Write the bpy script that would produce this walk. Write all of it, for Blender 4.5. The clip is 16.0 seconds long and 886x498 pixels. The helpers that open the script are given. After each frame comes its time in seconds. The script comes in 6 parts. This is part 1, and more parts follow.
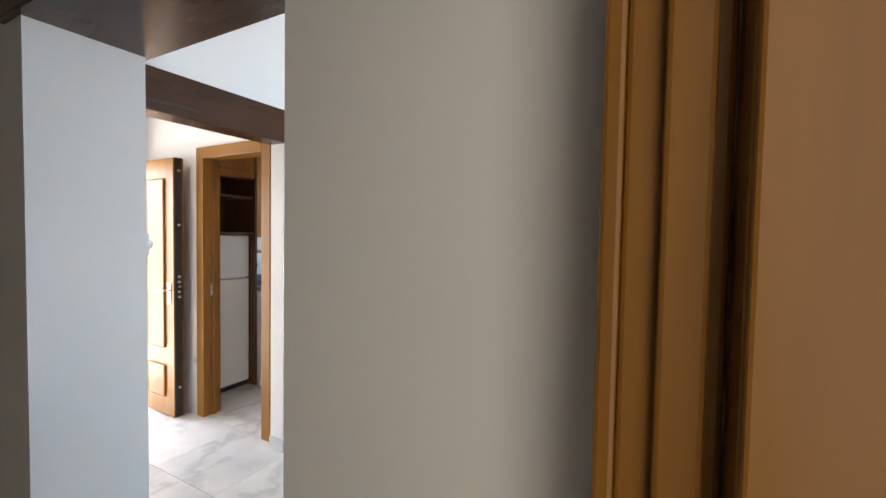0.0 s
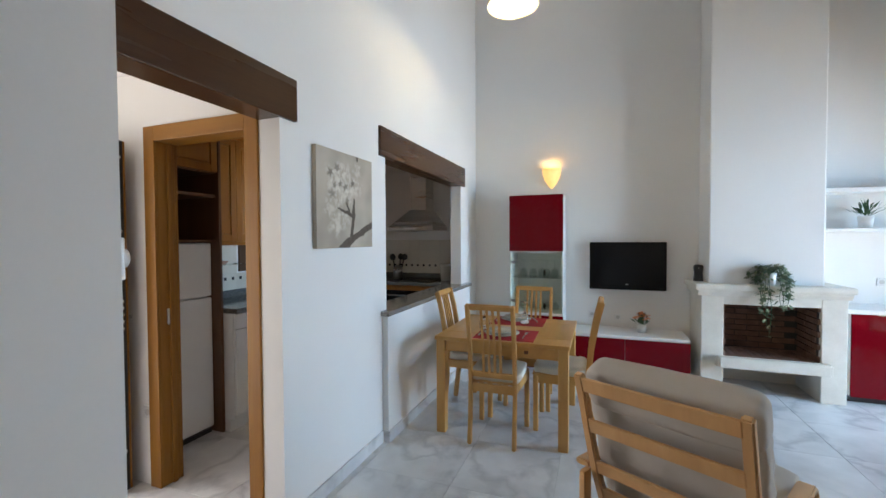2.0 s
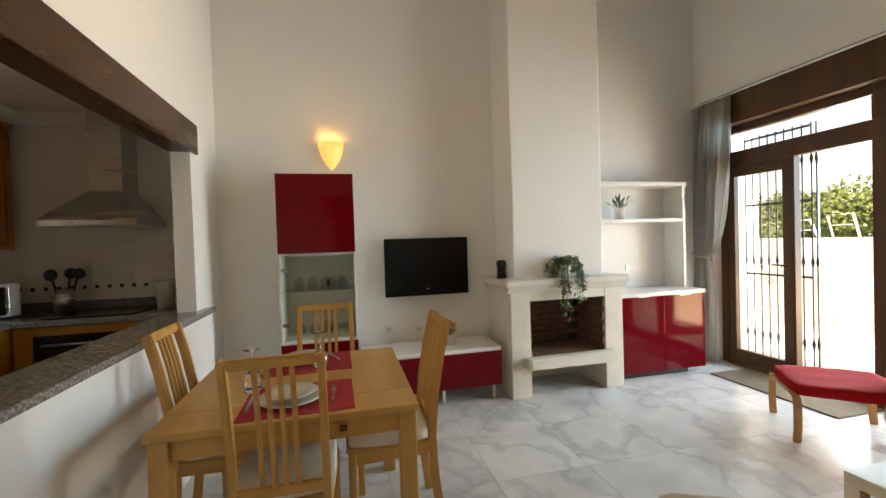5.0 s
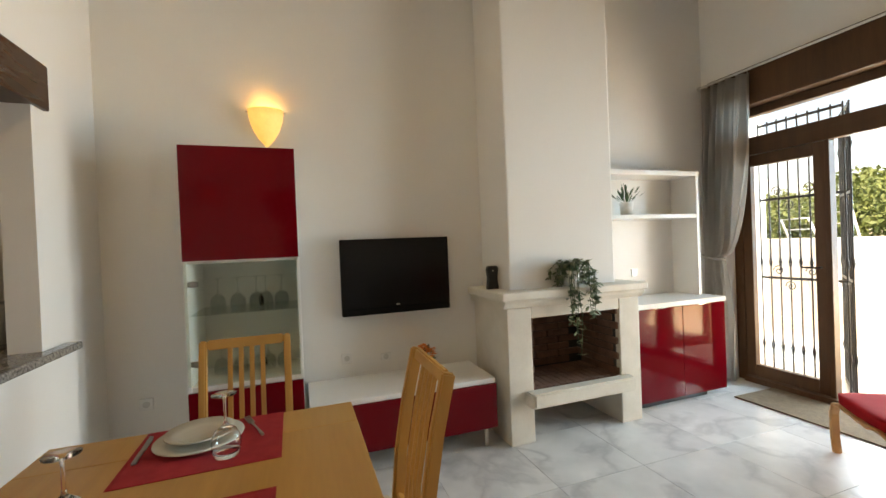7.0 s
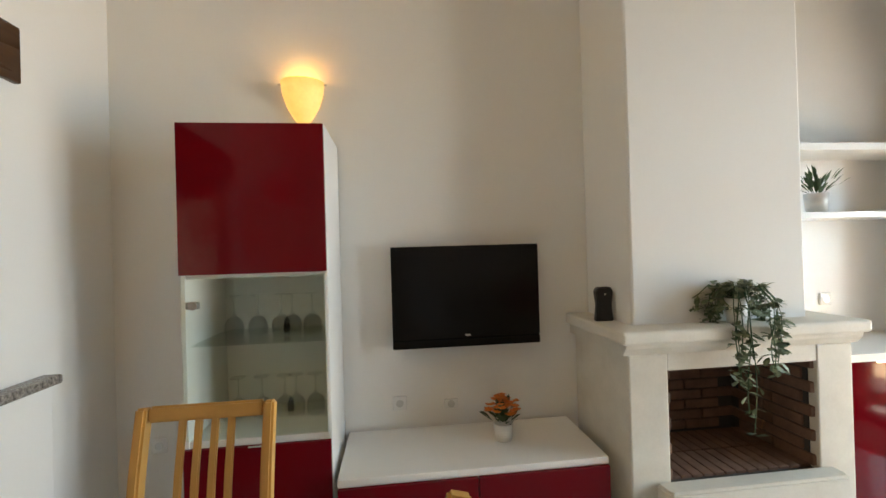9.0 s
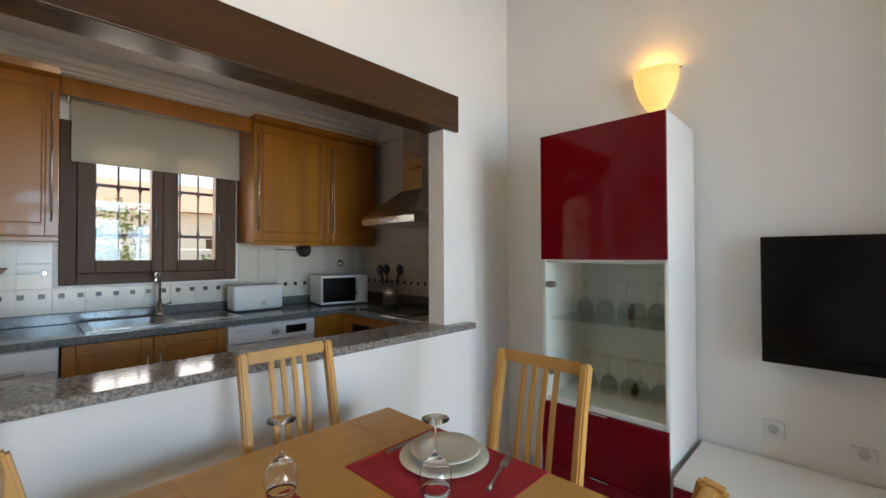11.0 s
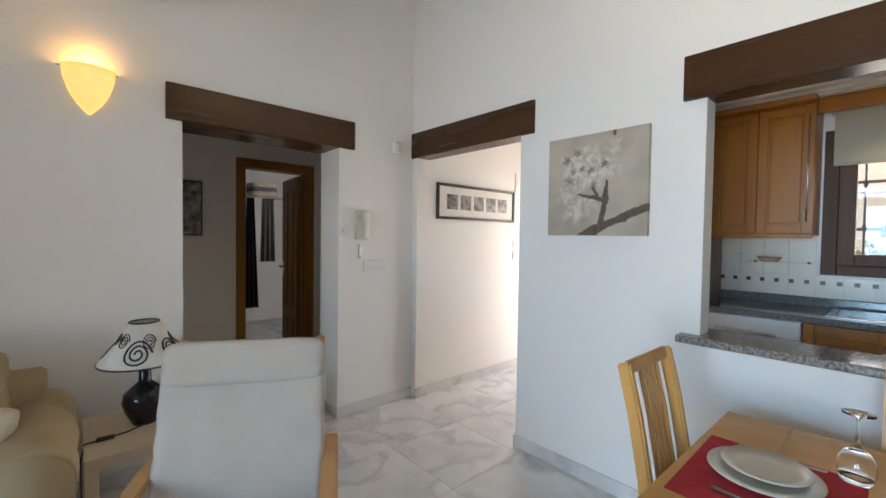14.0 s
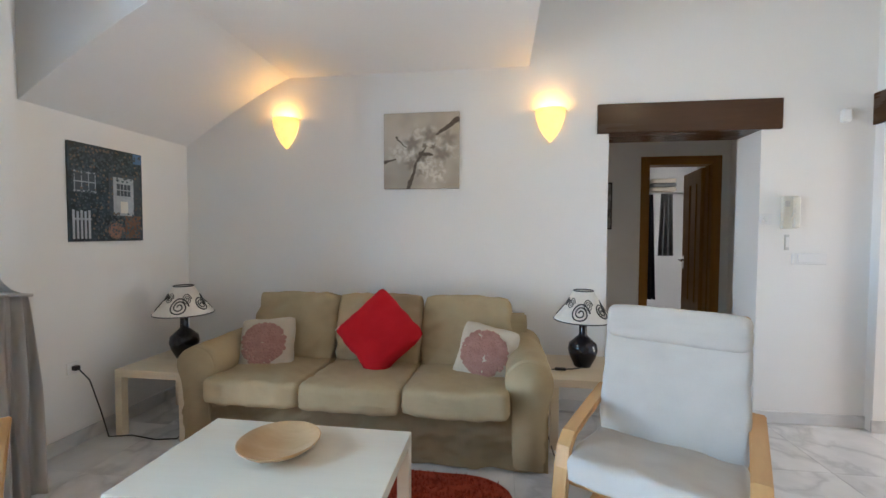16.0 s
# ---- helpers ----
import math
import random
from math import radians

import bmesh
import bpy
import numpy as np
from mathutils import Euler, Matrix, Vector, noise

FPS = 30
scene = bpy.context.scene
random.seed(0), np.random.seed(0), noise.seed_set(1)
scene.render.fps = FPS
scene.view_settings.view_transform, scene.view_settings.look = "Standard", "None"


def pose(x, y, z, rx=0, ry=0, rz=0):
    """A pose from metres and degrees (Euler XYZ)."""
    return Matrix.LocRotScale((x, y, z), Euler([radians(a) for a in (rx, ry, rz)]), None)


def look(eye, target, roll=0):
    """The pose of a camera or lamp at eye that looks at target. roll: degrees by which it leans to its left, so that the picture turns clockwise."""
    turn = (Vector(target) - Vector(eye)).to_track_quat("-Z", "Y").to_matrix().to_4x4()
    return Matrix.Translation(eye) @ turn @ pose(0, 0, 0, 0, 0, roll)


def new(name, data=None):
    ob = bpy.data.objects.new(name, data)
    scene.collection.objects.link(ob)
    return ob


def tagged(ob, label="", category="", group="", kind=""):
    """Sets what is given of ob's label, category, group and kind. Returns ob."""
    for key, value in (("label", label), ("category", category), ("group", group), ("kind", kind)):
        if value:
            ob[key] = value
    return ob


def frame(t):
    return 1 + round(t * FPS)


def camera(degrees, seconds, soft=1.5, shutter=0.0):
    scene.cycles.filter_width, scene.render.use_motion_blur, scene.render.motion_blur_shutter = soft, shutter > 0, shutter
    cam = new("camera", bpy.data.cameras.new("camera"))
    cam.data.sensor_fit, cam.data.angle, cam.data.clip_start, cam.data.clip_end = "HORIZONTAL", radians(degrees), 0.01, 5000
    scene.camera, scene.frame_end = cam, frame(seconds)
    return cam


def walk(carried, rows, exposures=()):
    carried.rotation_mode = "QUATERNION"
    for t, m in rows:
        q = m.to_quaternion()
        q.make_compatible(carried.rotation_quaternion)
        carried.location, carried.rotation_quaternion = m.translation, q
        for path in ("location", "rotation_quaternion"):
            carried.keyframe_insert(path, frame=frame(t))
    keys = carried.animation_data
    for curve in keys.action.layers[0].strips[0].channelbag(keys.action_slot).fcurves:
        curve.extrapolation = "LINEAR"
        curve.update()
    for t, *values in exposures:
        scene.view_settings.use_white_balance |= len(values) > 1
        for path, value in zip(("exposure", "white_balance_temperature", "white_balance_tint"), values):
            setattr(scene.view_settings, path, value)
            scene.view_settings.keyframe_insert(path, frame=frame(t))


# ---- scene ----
cam = camera(93.9, 16.0)
PATH = [
    (0, (2.28, -0.762, 1.519), (1.327, 0.995, 1.445), 1.0),
    (0.5, (2.119, -0.752, 1.507), (1.091, 0.962, 1.437), 0.8),
    (1, (1.894, -0.666, 1.527), (0.878, 1.055, 1.455), 0.5),
    (1.5, (1.709, -0.583, 1.508), (0.787, 1.191, 1.449), 0.2),
    (2, (1.487, -0.476, 1.498), (0.784, 1.396, 1.447), -0.3),
    (2.5, (1.369, -0.345, 1.465), (0.986, 1.617, 1.427), -0.7),
    (3, (1.337, -0.107, 1.463), (1.262, 1.891, 1.419), -1.0),
    (3.5, (1.265, 0.144, 1.472), (1.456, 2.134, 1.426), -1.2),
    (6, (0.967, 1.261, 1.38), (1.494, 3.19, 1.354), -2.1),
    (6.5, (0.983, 1.504, 1.388), (1.573, 3.415, 1.368), -2.3),
    (7, (1.131, 1.674, 1.383), (1.786, 3.563, 1.363), -2.3),
    (7.5, (1.296, 1.881, 1.418), (1.997, 3.754, 1.399), -2.3),
    (8, (1.365, 2.07, 1.392), (2.05, 3.949, 1.383), -2.2),
    (8.2, (1.393, 2.183, 1.395), (2.037, 4.077, 1.396), -2.1),
    (10.3, (1.449, 2.51, 1.448), (0.572, 4.307, 1.443), -1.1),
    (10.5, (1.509, 2.464, 1.42), (0.47, 4.172, 1.43), -0.9),
    (11, (1.667, 2.363, 1.371), (0.267, 3.791, 1.401), -0.2),
    (11.5, (1.735, 2.363, 1.369), (0.052, 3.444, 1.385), 0.1),
    (12, (1.858, 2.439, 1.367), (-0.035, 3.084, 1.378), 0.3),
    (12.5, (2.014, 2.516, 1.44), (0.018, 2.642, 1.431), 0.9),
    (13, (2.15, 2.671, 1.457), (0.2, 2.228, 1.428), 1.0),
    (13.5, (2.196, 2.82, 1.453), (0.473, 1.805, 1.414), 1.1),
    (14, (2.244, 2.913, 1.422), (0.909, 1.425, 1.365), 0.8),
    (14.5, (2.315, 2.987, 1.364), (1.463, 1.179, 1.295), 0.6),
    (15, (2.412, 3.081, 1.331), (2.019, 1.121, 1.261), 0.4),
    (15.5, (2.479, 3.209, 1.349), (2.461, 1.21, 1.269), 0.2),
    (16, (2.537, 3.235, 1.354), (2.81, 1.255, 1.279), 0.2),
]
walk(cam, [(t, look(eye, target, roll)) for t, eye, target, roll in PATH], [(0, 2.3, 6200, 12), (0.5, 2.15, 7400, 14), (1, 1.98, 7200, 14), (1.5, 1.9, 7000, 14), (2, 1.6, 6350, 13), (2.5, 1.58, 7100, 14), (3.5, 1.38, 8000, 16), (6, 1.45, 9300, 17), (8.2, 1.3, 8900, 16), (10.5, 1.72, 7900, 16), (11, 1.45, 7500, 16), (12, 1.52, 7200, 14), (13, 1.2, 6700, 14), (13.5, 1.42, 6900, 14), (14.5, 1.52, 6550, 13), (15, 1.58, 6600, 13), (16, 2.08, 6250, 13)])

# world, sun and large lights
world = bpy.data.worlds.new("sky")
scene.world = world
world.use_nodes = True
wn = world.node_tree
sky = wn.nodes.new("ShaderNodeTexSky")
sky.sky_type = "NISHITA"
sky.sun_disc = False
sky.sun_elevation = radians(53)
sky.sun_rotation = radians(201)
wn.links.new(sky.outputs[0], wn.nodes["Background"].inputs[0])
wn.nodes["Background"].inputs[1].default_value = 0.15


def lamp(name, kind, energy, color, m, size=0.1, size_y=None):
    data = bpy.data.lights.new(name, kind)
    data.energy, data.color = energy, color
    if kind == "AREA":
        data.shape = "RECTANGLE"
        data.size, data.size_y = size, size_y or size
    elif kind == "SUN":
        data.angle = radians(0.5)
    else:
        data.shadow_soft_size = size
    ob = new(name, data)
    ob.matrix_world = m
    return ob


lamp("sun", "SUN", 4.2, (1.0, 0.95, 0.87), look((1.5, -6, 16), (5.7, 5.2, 0)))
# daylight in the openings
lamp("terrace_skylight", "AREA", 290, (0.40, 0.69, 1.0), look((7.5, 2.85, 1.7), (2.2, 2.85, 0.9)), 4.2, 2.6)
lamp("terrace_bounce", "AREA", 66, (1.0, 0.77, 0.48), look((6.5, 3.1, 0.35), (2.2, 3.0, 2.4)), 3.0, 1.2)
lamp("entrance_daylight", "AREA", 9.5, (1.0, 0.95, 0.88), look((-1.93, 0.62, 1.05), (0, 0.62, 0.8)), 0.9, 2.0)
lamp("kitchen_daylight", "AREA", 6.8, (1.0, 0.98, 0.92), look((-2.3, 3.02, 1.75), (0, 3.02, 1.2)), 1.2, 1.0)
# added fill lamp inside the bedroom, which has no window
lamp("bedroom_fill", "AREA", 0.38, (1.0, 0.88, 0.68), look((0.3, -3.9, 1.5), (0.5, 0, 1.2)), 1.0, 1.2)
# added fill lamp in the windowless dressing room, brightens the corridor wall
lamp("dressing_fill", "AREA", 2.6, (1.0, 0.90, 0.73), look((2.72, -1.5, 1.5), (1.7, -0.4, 1.35)), 0.9, 1.8)


# materials
def mat(name, c1, c2=None, rough=0.5, metal=0.0, scale=6.0, stretch=(1, 1, 1), fine=60.0, bump=0.05, contrast=0.5, coat=0.0, vary=0.0, island=False, spec=0.5):
    """Two-scale noise colour, roughness and bump."""
    m = bpy.data.materials.new(name)
    m.use_nodes = True
    n, l = m.node_tree.nodes, m.node_tree.links
    b = n["Principled BSDF"]
    c2 = c2 or tuple(v * 0.85 for v in c1)
    tc, mp = n.new("ShaderNodeTexCoord"), n.new("ShaderNodeMapping")
    mp.inputs["Scale"].default_value = stretch
    l.new(tc.outputs["Object"], mp.inputs["Vector"])
    big, small = n.new("ShaderNodeTexNoise"), n.new("ShaderNodeTexNoise")
    for t, s, d in ((big, scale, 4), (small, fine, 3)):
        t.inputs["Scale"].default_value, t.inputs["Detail"].default_value = s, d
        l.new(mp.outputs[0], t.inputs["Vector"])
    if vary:
        inf = n.new("ShaderNodeObjectInfo")
        off = n.new("ShaderNodeVectorMath")
        off.operation = "SCALE"
        off.inputs[0].default_value = (17.0, 9.0, 23.0)
        l.new(inf.outputs["Random"], off.inputs["Scale"])
        l.new(off.outputs[0], mp.inputs["Location"])
    mixf = n.new("ShaderNodeMath")
    mixf.operation = "MULTIPLY_ADD"
    l.new(small.outputs[0], mixf.inputs[0])
    mixf.inputs[1].default_value = 0.35
    l.new(big.outputs[0], mixf.inputs[2])
    ramp = n.new("ShaderNodeMapRange")
    ramp.inputs["From Min"].default_value, ramp.inputs["From Max"].default_value = 0.68 - 0.5 * contrast, 0.68 + 0.5 * contrast
    l.new(mixf.outputs[0], ramp.inputs["Value"])
    mx = n.new("ShaderNodeMix")
    mx.data_type = "RGBA"
    mx.inputs["A"].default_value, mx.inputs["B"].default_value = (*c1, 1), (*c2, 1)
    l.new(ramp.outputs[0], mx.inputs["Factor"])
    l.new(mx.outputs["Result"], b.inputs["Base Color"])
    rr = n.new("ShaderNodeMapRange")
    rr.inputs["To Min"].default_value, rr.inputs["To Max"].default_value = rough * 0.88, min(1, rough * 1.12)
    l.new(big.outputs[0], rr.inputs["Value"])
    l.new(rr.outputs[0], b.inputs["Roughness"])
    b.inputs["Metallic"].default_value = metal
    b.inputs["Coat Weight"].default_value = coat
    b.inputs["Coat Roughness"].default_value = 0.03
    b.inputs["Specular IOR Level"].default_value = spec
    if bump:
        bp = n.new("ShaderNodeBump")
        bp.inputs["Strength"].default_value, bp.inputs["Distance"].default_value = bump, 0.01
        l.new(mixf.outputs[0], bp.inputs["Height"])
        l.new(bp.outputs[0], b.inputs["Normal"])
    return m


def marble(name):
    """White polished marble with grey veins."""
    m = mat(name, (0.80, 0.79, 0.77), (0.50, 0.50, 0.50), rough=0.26, scale=1.9, fine=7, bump=0.0, contrast=0.62, vary=1, spec=0.4)
    n, l = m.node_tree.nodes, m.node_tree.links
    b = n["Principled BSDF"]
    mp = [x for x in n if x.type == "MAPPING"][0]
    warp, vein = n.new("ShaderNodeTexNoise"), n.new("ShaderNodeTexNoise")
    warp.inputs["Scale"].default_value = 1.3
    add = n.new("ShaderNodeMix")
    add.data_type = "VECTOR"
    add.inputs["Factor"].default_value = 0.35
    l.new(mp.outputs[0], warp.inputs["Vector"])
    l.new(mp.outputs[0], add.inputs["A"])
    l.new(warp.outputs["Color"], add.inputs["B"])
    vein.inputs["Scale"].default_value, vein.inputs["Detail"].default_value = 2.2, 5
    l.new(add.outputs["Result"], vein.inputs["Vector"])
    a = n.new("ShaderNodeMath")
    a.operation = "SUBTRACT"
    a.inputs[1].default_value = 0.5
    ab = n.new("ShaderNodeMath")
    ab.operation = "ABSOLUTE"
    rg = n.new("ShaderNodeMapRange")
    rg.inputs["From Min"].default_value, rg.inputs["From Max"].default_value = 0.0, 0.042
    rg.inputs["To Min"].default_value, rg.inputs["To Max"].default_value = 0.46, 0.0
    l.new(vein.outputs[0], a.inputs[0])
    l.new(a.outputs[0], ab.inputs[0])
    l.new(ab.outputs[0], rg.inputs["Value"])
    mx = [x for x in n if x.type == "MIX" and x.data_type == "RGBA"][0]
    m2 = n.new("ShaderNodeMix")
    m2.data_type = "RGBA"
    l.new(mx.outputs["Result"], m2.inputs["A"])
    m2.inputs["B"].default_value = (0.33, 0.33, 0.34, 1)
    l.new(rg.outputs[0], m2.inputs["Factor"])
    l.new(m2.outputs["Result"], b.inputs["Base Color"])
    return m


def glass(name, tint=(1, 1, 1), rough=0.03):
    m = bpy.data.materials.new(name)
    m.use_nodes = True
    n, l = m.node_tree.nodes, m.node_tree.links
    n.remove(n["Principled BSDF"])
    g, t, mx = n.new("ShaderNodeBsdfGlossy"), n.new("ShaderNodeBsdfTransparent"), n.new("ShaderNodeMixShader")
    t.inputs[0].default_value = (*tint, 1)
    g.inputs["Roughness"].default_value = 0.02
    f, pw, ad = n.new("ShaderNodeLayerWeight"), n.new("ShaderNodeMath"), n.new("ShaderNodeMath")
    pw.operation, ad.operation = "POWER", "MULTIPLY_ADD"
    pw.inputs[1].default_value, ad.inputs[1].default_value, ad.inputs[2].default_value = 4.0, 0.6, rough
    l.new(f.outputs["Facing"], pw.inputs[0])
    l.new(pw.outputs[0], ad.inputs[0])
    l.new(ad.outputs[0], mx.inputs[0])
    l.new(t.outputs[0], mx.inputs[1])
    l.new(g.outputs[0], mx.inputs[2])
    l.new(mx.outputs[0], n["Material Output"].inputs[0])
    return m


def glow(name, color, strength, base=(0.9, 0.85, 0.7)):
    m = mat(name, base, rough=0.6, scale=12, contrast=0.4)
    b = m.node_tree.nodes["Principled BSDF"]
    b.inputs["Emission Color"].default_value = (*color, 1)
    b.inputs["Emission Strength"].default_value = strength
    return m


def cloth(name, *args, **kw):
    """A fabric that lets some light through."""
    m = mat(name, *args, **kw)
    n, l = m.node_tree.nodes, m.node_tree.links
    b = n["Principled BSDF"]
    tr, mx = n.new("ShaderNodeBsdfTranslucent"), n.new("ShaderNodeMixShader")
    tr.inputs[0].default_value = (*args[0], 1)
    mx.inputs[0].default_value = 0.35
    l.new(b.outputs[0], mx.inputs[1])
    l.new(tr.outputs[0], mx.inputs[2])
    l.new(mx.outputs[0], n["Material Output"].inputs[0])
    return m


M_WALL = mat("white_wall_paint", (0.80, 0.79, 0.765), (0.77, 0.76, 0.735), rough=0.85, scale=1.2, fine=90, bump=0.03, spec=0.2)
M_CEIL = mat("white_ceiling_paint", (0.82, 0.81, 0.79), (0.79, 0.78, 0.76), rough=0.9, scale=1.1, fine=70, bump=0.02, spec=0.2)
M_MARBLE = marble("white_marble")
M_JOINT = mat("grout", (0.52, 0.51, 0.49), rough=0.9, scale=20)
M_BEAM = mat("dark_stained_beam", (0.078, 0.034, 0.014), (0.042, 0.018, 0.008), rough=0.27, scale=5, stretch=(1, 0.12, 1.2), fine=70, bump=0.12, coat=0.0, spec=0.3)
M_BEAMX = mat("dark_stained_beam_x", (0.078, 0.034, 0.014), (0.042, 0.018, 0.008), rough=0.27, scale=5, stretch=(0.12, 1, 1.2), fine=70, bump=0.12, coat=0.0, spec=0.3)
M_OAK = mat("honey_door_wood", (0.30, 0.135, 0.018), (0.21, 0.086, 0.011), rough=0.42, scale=7, stretch=(1.6, 1.6, 0.1), fine=45, bump=0.06, coat=0.05, spec=0.35)
M_OAKH = mat("honey_door_wood_across", (0.30, 0.135, 0.018), (0.21, 0.086, 0.011), rough=0.42, scale=7, stretch=(0.1, 0.1, 1.6), fine=45, bump=0.06, coat=0.05, spec=0.35)
M_CHERRY = mat("cherry_cabinet_wood", (0.40, 0.155, 0.013), (0.29, 0.10, 0.009), rough=0.35, scale=6, stretch=(1.5, 1.5, 0.12), fine=40, bump=0.04, coat=0.2)
M_CHERRYD = mat("dark_cherry_wood", (0.14, 0.055, 0.02), (0.09, 0.035, 0.014), rough=0.4, scale=6, stretch=(1.5, 1.5, 0.12), fine=40, bump=0.04)
M_BEECH = mat("beech_wood", (0.62, 0.345, 0.105), (0.52, 0.27, 0.075), rough=0.42, scale=8, stretch=(1.4, 1.4, 0.15), fine=60, bump=0.04, vary=1)
M_BEECHX = mat("beech_wood_long", (0.60, 0.33, 0.095), (0.50, 0.26, 0.068), rough=0.38, scale=8, stretch=(1.4, 0.12, 1.4), fine=60, bump=0.04, vary=1)
M_BIRCH = mat("pale_birch_veneer", (0.70, 0.60, 0.44), (0.62, 0.51, 0.36), rough=0.45, scale=6, stretch=(0.12, 1.4, 1.4), fine=50, bump=0.03, vary=1)
M_BENT = mat("bent_birch_laminate", (0.60, 0.34, 0.14), (0.50, 0.27, 0.10), rough=0.38, scale=9, stretch=(1.6, 0.3, 0.3), fine=50, bump=0.03)
M_RED = mat("red_gloss_lacquer", (0.155, 0.002, 0.007), (0.14, 0.002, 0.006), rough=0.07, scale=2, bump=0.0, coat=0.0, spec=0.2)
M_WHITE = mat("white_laminate", (0.82, 0.81, 0.78), (0.78, 0.77, 0.74), rough=0.35, scale=4, bump=0.01)
M_WHITEG = mat("white_enamel", (0.80, 0.80, 0.79), (0.75, 0.75, 0.74), rough=0.22, scale=3, bump=0.01)
M_STONE = mat("cream_limestone", (0.74, 0.70, 0.62), (0.64, 0.60, 0.52), rough=0.6, scale=7, fine=80, bump=0.06)
M_BRICK = mat("sooty_firebrick", (0.23, 0.125, 0.085), (0.13, 0.07, 0.05), rough=0.9, scale=9, fine=60, bump=0.3, vary=1)
M_SOOT = mat("dark_mortar", (0.06, 0.05, 0.045), rough=0.95, scale=14, bump=0.2)
M_GRANITE = mat("speckled_granite", (0.38, 0.345, 0.31), (0.07, 0.065, 0.06), rough=0.12, scale=75, fine=220, bump=0.0, contrast=0.42)
M_STEEL = mat("brushed_steel", (0.62, 0.62, 0.60), (0.5, 0.5, 0.49), rough=0.28, metal=1.0, scale=5, stretch=(0.1, 0.1, 3), fine=160, bump=0.02)
M_CUTLERY = mat("satin_steel_cutlery", (0.42, 0.42, 0.41), (0.32, 0.32, 0.31), rough=0.38, metal=1.0, scale=30, bump=0.0)
M_CHROME = mat("polished_chrome", (0.8, 0.8, 0.8), rough=0.08, metal=1.0, scale=3, bump=0.0)
M_BLACK = mat("black_plastic", (0.012, 0.012, 0.013), (0.02, 0.02, 0.021), rough=0.3, scale=9, bump=0.01)
M_SCREEN = mat("black_screen", (0.004, 0.004, 0.005), (0.006, 0.006, 0.007), rough=0.16, scale=3, bump=0.0, spec=0.25)
M_TV = mat("gloss_black_plastic", (0.004, 0.004, 0.0045), (0.006, 0.006, 0.006), rough=0.2, scale=9, bump=0.0, spec=0.25)
M_IRON = mat("dark_painted_iron", (0.02, 0.02, 0.022), (0.04, 0.04, 0.04), rough=0.45, scale=20, bump=0.1)
M_DOORW = mat("dark_walnut_frame", (0.105, 0.05, 0.023), (0.065, 0.03, 0.014), rough=0.5, scale=6, stretch=(1.5, 1.5, 0.15), fine=50, bump=0.06, coat=0.0, spec=0.3)
M_SOFA = mat("beige_cotton_cover", (0.42, 0.33, 0.20), (0.36, 0.28, 0.165), rough=0.95, scale=7, fine=240, bump=0.12, spec=0.15)
M_GREY = mat("pale_grey_fabric", (0.52, 0.475, 0.42), (0.46, 0.42, 0.37), rough=0.95, scale=6, fine=260, bump=0.1, spec=0.15)
M_REDF = mat("red_cotton", (0.45, 0.008, 0.014), (0.36, 0.006, 0.011), rough=0.9, scale=6, fine=220, bump=0.1, spec=0.2)
M_MAT = mat("red_woven_placemat", (0.42, 0.015, 0.025), (0.32, 0.01, 0.018), rough=0.8, scale=20, fine=260, bump=0.15)
M_CREAM = mat("cream_linen", (0.56, 0.49, 0.38), (0.48, 0.42, 0.32), rough=0.95, scale=8, fine=220, bump=0.1)
M_PINK = mat("dusty_pink_ruffle", (0.40, 0.215, 0.17), (0.31, 0.155, 0.125), rough=0.95, scale=28, fine=150, bump=0.6)
M_SEATPAD = mat("off_white_seat_pad", (0.74, 0.68, 0.57), (0.66, 0.60, 0.49), rough=0.95, scale=9, fine=200, bump=0.1)
M_CURTAIN = cloth("grey_curtain_fabric", (0.56, 0.54, 0.51), (0.50, 0.48, 0.455), rough=0.9, scale=5, fine=200, bump=0.08)
M_RUG = mat("rust_red_shaggy_rug", (0.42, 0.055, 0.02), (0.26, 0.03, 0.012), rough=1.0, scale=30, fine=160, bump=0.7)
M_DOORMAT = mat("brown_doormat", (0.22, 0.16, 0.10), (0.15, 0.11, 0.07), rough=1.0, scale=30, fine=200, bump=0.4)
M_INK = mat("sepia_dark_ink", (0.12, 0.095, 0.075), (0.2, 0.165, 0.135), rough=0.8, scale=14, bump=0.0)
M_CERAMIC = mat("stoneware_cream", (0.62, 0.59, 0.50), (0.56, 0.53, 0.45), rough=0.25, scale=6, bump=0.01)
M_POT = mat("white_ceramic_pot", (0.78, 0.77, 0.74), rough=0.3, scale=5, bump=0.01)
M_LEAF = mat("green_leaf", (0.055, 0.12, 0.05), (0.028, 0.07, 0.03), rough=0.5, scale=12, bump=0.05)
M_VARIEG = mat("variegated_leaf", (0.035, 0.08, 0.035), (0.30, 0.34, 0.21), rough=0.5, scale=45, fine=120, bump=0.03, contrast=0.4)
M_LEAFO = mat("garden_foliage", (0.20, 0.24, 0.07), (0.09, 0.13, 0.03), rough=0.6, scale=4, bump=0.1)
M_ORANGE = mat("orange_petals", (0.72, 0.24, 0.03), (0.60, 0.12, 0.03), rough=0.6, scale=25, bump=0.05)
M_GLASS = glass("window_glass")
M_CABGLASS = glass("pale_green_cabinet_glass", (0.93, 0.97, 0.94))
M_CRYSTAL = bpy.data.materials.new("clear_wine_glass")
M_CRYSTAL.use_nodes = True
for key, value in (("Base Color", (1, 1, 1, 1)), ("Roughness", 0.0), ("IOR", 1.45), ("Transmission Weight", 1.0)):
    M_CRYSTAL.node_tree.nodes["Principled BSDF"].inputs[key].default_value = value
